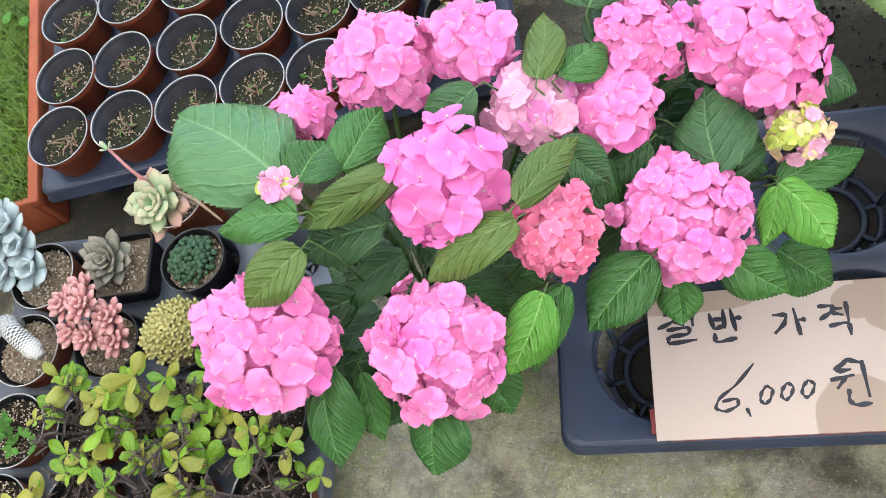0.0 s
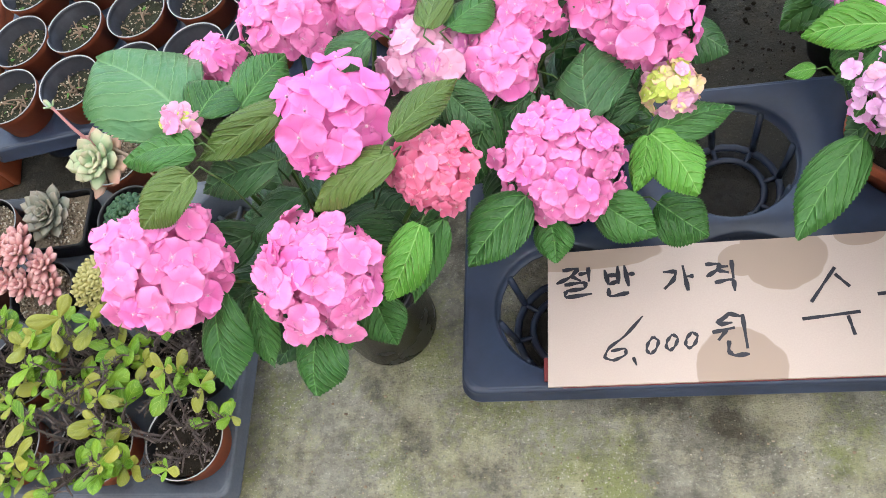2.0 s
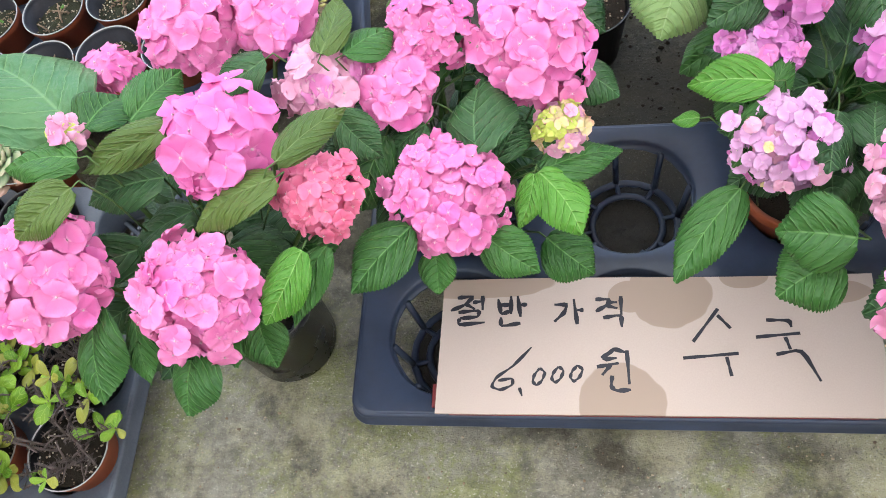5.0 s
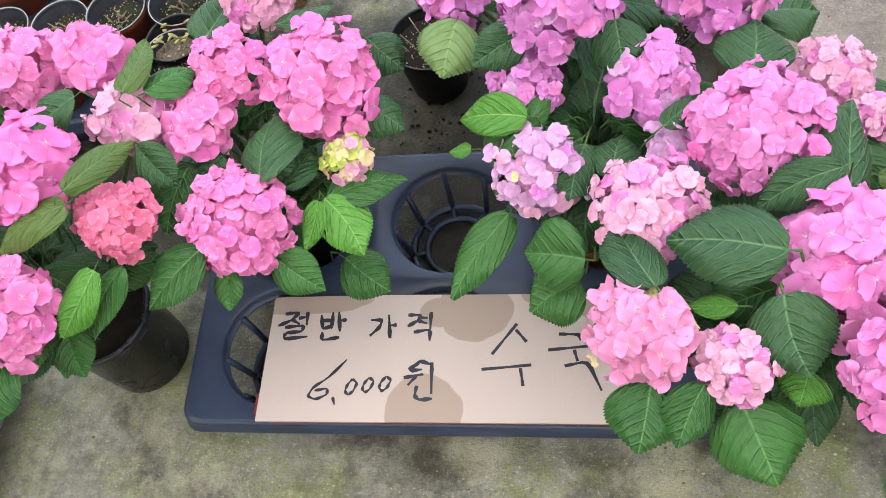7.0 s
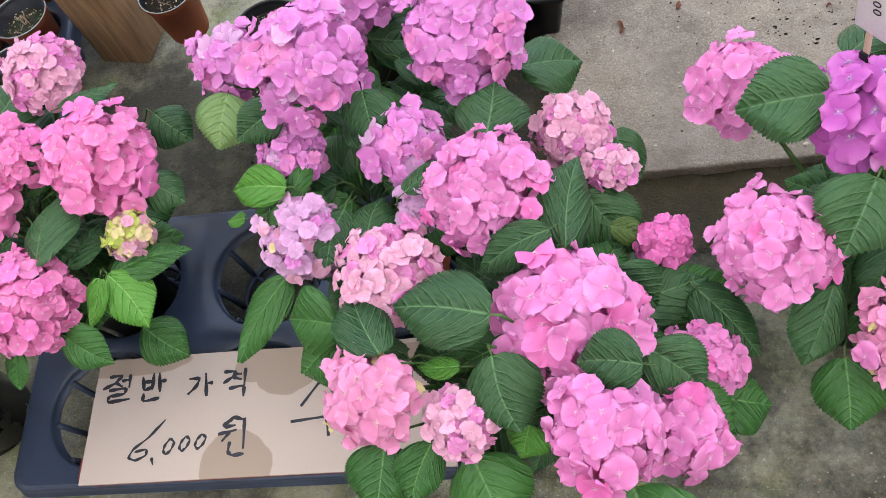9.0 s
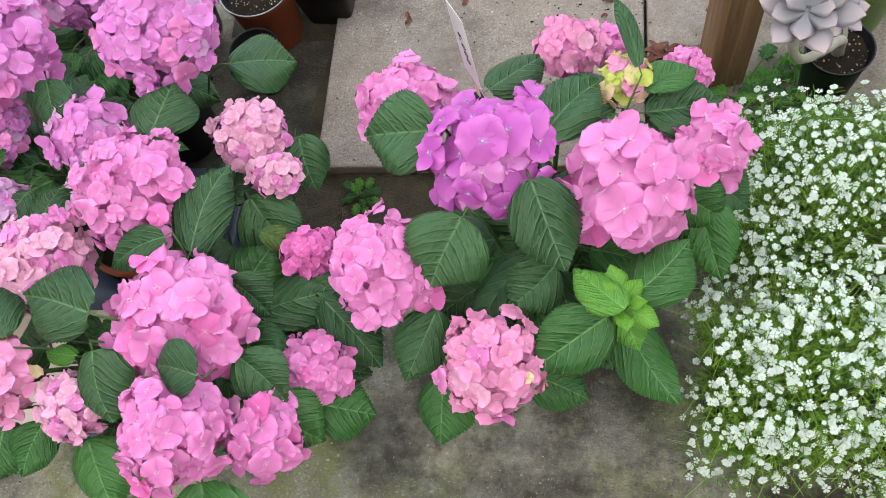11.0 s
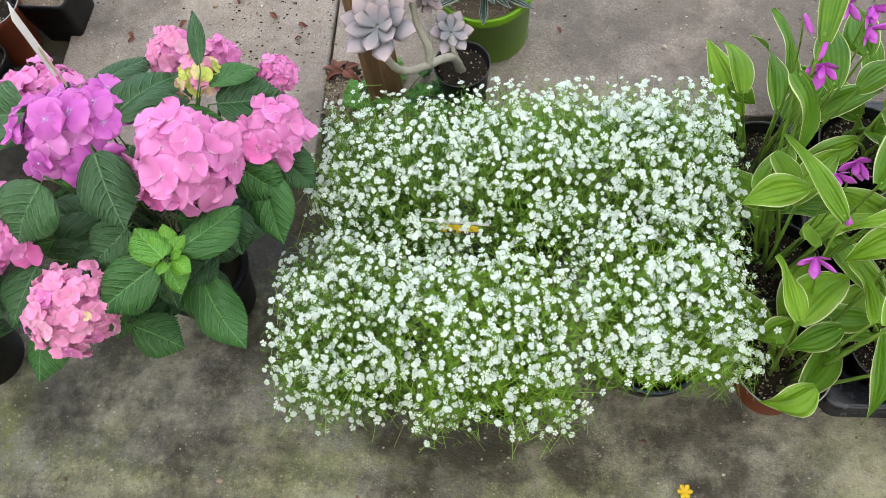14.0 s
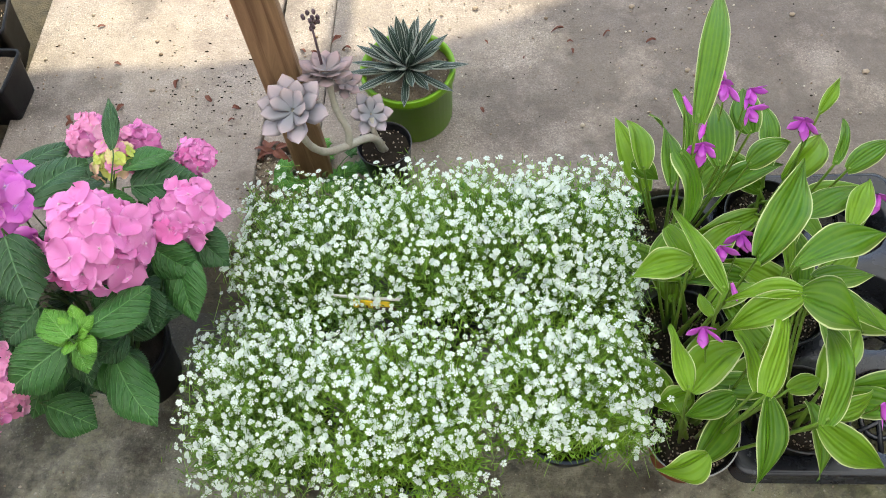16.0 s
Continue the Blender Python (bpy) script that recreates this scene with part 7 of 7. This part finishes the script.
def price_tag():
    e = thing("price_tag", "small white plastic price tag on a wooden stick", "price tag", (1.425, 0.700, 0.40))
    part("stick", Build().box(-0.0045, -0.001, 0.0, 0.0045, 0.0012, 0.19, b=0.0005), [PALE_WOOD], e, "flat pale wooden stick")
    part("clip", Build().box(-0.007, -0.004, 0.095, 0.007, 0.004, 0.118, b=0.001), [BLACK], e, "black clip")
    part("plate", Build().box(-0.021, -0.0022, 0.150, 0.025, -0.0012, 0.258, b=0.0004), [WHITE], e)
    cu = bpy.data.curves.new("lettering", "FONT")
    cu.body = "6,000"
    cu.space_character = 1.25
    cu.size, cu.extrude, cu.align_x, cu.align_y = 0.0165, 0.0002, "CENTER", "CENTER"
    cu.materials.append(INK)
    tx = new("lettering", cu)
    tx.parent = e
    tx.matrix_local = pose(0.004, -0.0026, 0.202, 90, 0, 0) @ Matrix.Rotation(radians(-80), 4, "Z")
    e.matrix_world = pose(1.449, 0.700, 0.42, 0, -10, -60)


price_tag()


def young_shoot():
    """Bright young whorl at the edge of the purple-headed hydrangea."""
    e = [o for o in bpy.data.objects if o.name.startswith("hydrangea") and o.parent is None]
    home = min(e, key=lambda o: (o.location.x - 1.50) ** 2 + (o.location.y - 0.60) ** 2)
    c = Vector((1.610, 0.478, 0.462)) - home.location
    part("stem", Build().tube(curve_between((c.x * 0.3, c.y * 0.3, 0.14), c, (0, 0, 0.03)), 0.003, 6), [STEM], home)
    for k in range(7):
        a = k * 2.4
        d = Vector((math.cos(a), math.sin(a), 0.25 + 0.5 * (k < 3)))
        s = 0.026 + 0.004 * k
        part("leaf", leaf_build(c + d * 0.006, c + d * s, s * 0.62, 6600 + k, None, teeth=12, up=(0, -0.3, 1), quilt=0.6), [LEAVES["n"], STEM], home)


young_shoot()


# ---- litter on the ground ----
def litter():
    rnd = random.Random(77)
    g = Build()
    for k in range(1500):
        if k % 3:
            x, y, z = rnd.uniform(1.07, 3.0), rnd.uniform(1.14, 2.0), 0.030
            if x < 1.66:
                y = rnd.uniform(0.9, 1.9)
        else:
            x, y, z = rnd.uniform(-0.25, 2.9), rnd.uniform(0.02, 0.42), -0.002
        s = rnd.uniform(0.0008, 0.0030) * (1 if rnd.random() < 0.93 else 2.2)
        g.blob((x, y, z + s * 0.3), s * rnd.uniform(0.8, 1.5), s, s * 0.7, k, 5, 3)
    for k in range(1100):
        x, y = rnd.uniform(-0.2, 2.9), 0.02 + 0.40 * rnd.random()
        s = rnd.uniform(0.0006, 0.0016)
        g.blob((x, y, -0.002 + s * 0.3), s * rnd.uniform(0.8, 1.6), s, s * 0.7, 12000 + k, 5, 3)
    whole("pebbles", g, PEBBLE, "loose grit and small pebbles on concrete", "grit", kind="stuff")
    d = Build()
    for k in range(480):
        x, y = rnd.uniform(1.1, 3.0), rnd.uniform(1.15, 2.0)
        if k % 3 == 0:
            x, y = min(1.66, rnd.gauss(1.54, 0.09)), max(1.0, rnd.gauss(1.25, 0.10))
        s = 0.0008 + 0.0030 * rnd.random() ** 2
        d.blob((x, y, 0.031), s * rnd.uniform(0.5, 1.6), s * 0.6, 0.0016, 3000 + k, 6, 3, 0.4)
    for k in range(420):
        x, y = rnd.uniform(0.42, 0.80), rnd.uniform(0.86, 1.30)
        s = 0.0010 + 0.0034 * rnd.random() ** 2
        d.blob((x, y, 0.0), s * rnd.uniform(0.6, 1.6), s, s * 0.8, 4000 + k, 6, 3, 0.4)
    whole("soil_crumbs", d, SOIL, "dark soil crumbs scattered on the concrete", "soil crumbs", kind="stuff")
    for k in range(46):
        x, y = rnd.uniform(1.2, 2.9), rnd.uniform(1.18, 1.75)
        if x < 1.9 and y < 1.2:
            y += 0.2
        a = rnd.uniform(0, 6.28)
        s = rnd.uniform(0.012, 0.032)
        b = leaf_build((0, 0, 0.003), (s * math.cos(a), s * math.sin(a), 0.004), s * 0.34, 5000 + k, None, teeth=5, serr=0.05, across=6, shape=lance, fold=rnd.uniform(0.8, 1.6), up=(0, 0, 1), droop=rnd.uniform(0.3, 0.9))
        whole("dead_leaf", b, BARE_PETAL, "dry curled reddish-brown leaf on the slab", "dead leaf", "dead leaves", m=pose(x, y, 0.032))


litter()


def gravel_patch():
    """Spilled brown gravel between slab and post."""
    rnd = random.Random(31)
    b = Build()
    rows = [[(1.645 + 0.013 * i, 1.0 + 0.013 * j, 0.012 + 0.014 * math.sin(math.pi * i / 10) * math.sin(math.pi * j / 10) + 0.004 * noise.noise((i, j, 3)) - (0.02 if i in (0, 10) or j in (0, 10) else 0)) for i in range(11)] for j in range(11)]
    b.grid(rows)
    for k in range(420):
        x, y = 1.71 + max(-0.07, min(0.08, rnd.gauss(0, 0.035))), 1.065 + max(-0.07, min(0.065, rnd.gauss(0, 0.035)))
        s = rnd.uniform(0.0014, 0.0042)
        b.blob((x, y, 0.024 + rnd.uniform(-0.004, 0.004)), s, s, s * 0.8, 9100 + k, 5, 3, mi=1)
    whole("gravel", b, [GRIT, PEBBLE], "heap of spilled brown gravel beside the timber post", "gravel", kind="stuff")
    for k in range(7):
        a = k * 0.9 + rnd.uniform(-0.3, 0.3)
        s = rnd.uniform(0.030, 0.048)
        q = leaf_build((0, 0, 0.006), (s * math.cos(a), s * math.sin(a), rnd.uniform(0.004, 0.020)), s * 0.45, 5200 + k, None, teeth=6, serr=0.05, across=6, shape=lance, fold=0.8, up=(0, 0, 1), droop=0.5)
        whole("dead_leaf", q, BARE_PETAL, "dry curled red-brown leaf heaped by the post", "dead leaf", "dead leaves", m=pose(1.695 + rnd.uniform(-0.02, 0.02), 1.118 + rnd.uniform(-0.015, 0.015), 0.030))


gravel_patch()


def fallen_flower():
    e = thing("fallen_flower", "tiny fallen yellow flower lying on the concrete", "flower", (2.37, 0.269, 0.0))
    for k in range(6):
        b = Build()
        a = k * 1.047
        fat_leaf(b, (0, 0, 0.004), (0.013 * math.cos(a), 0.013 * math.sin(a), 0.008), 0.009, 0.0015, (0, 0, 1))
        part("petal", b, [YELLOW], e)


fallen_flower()
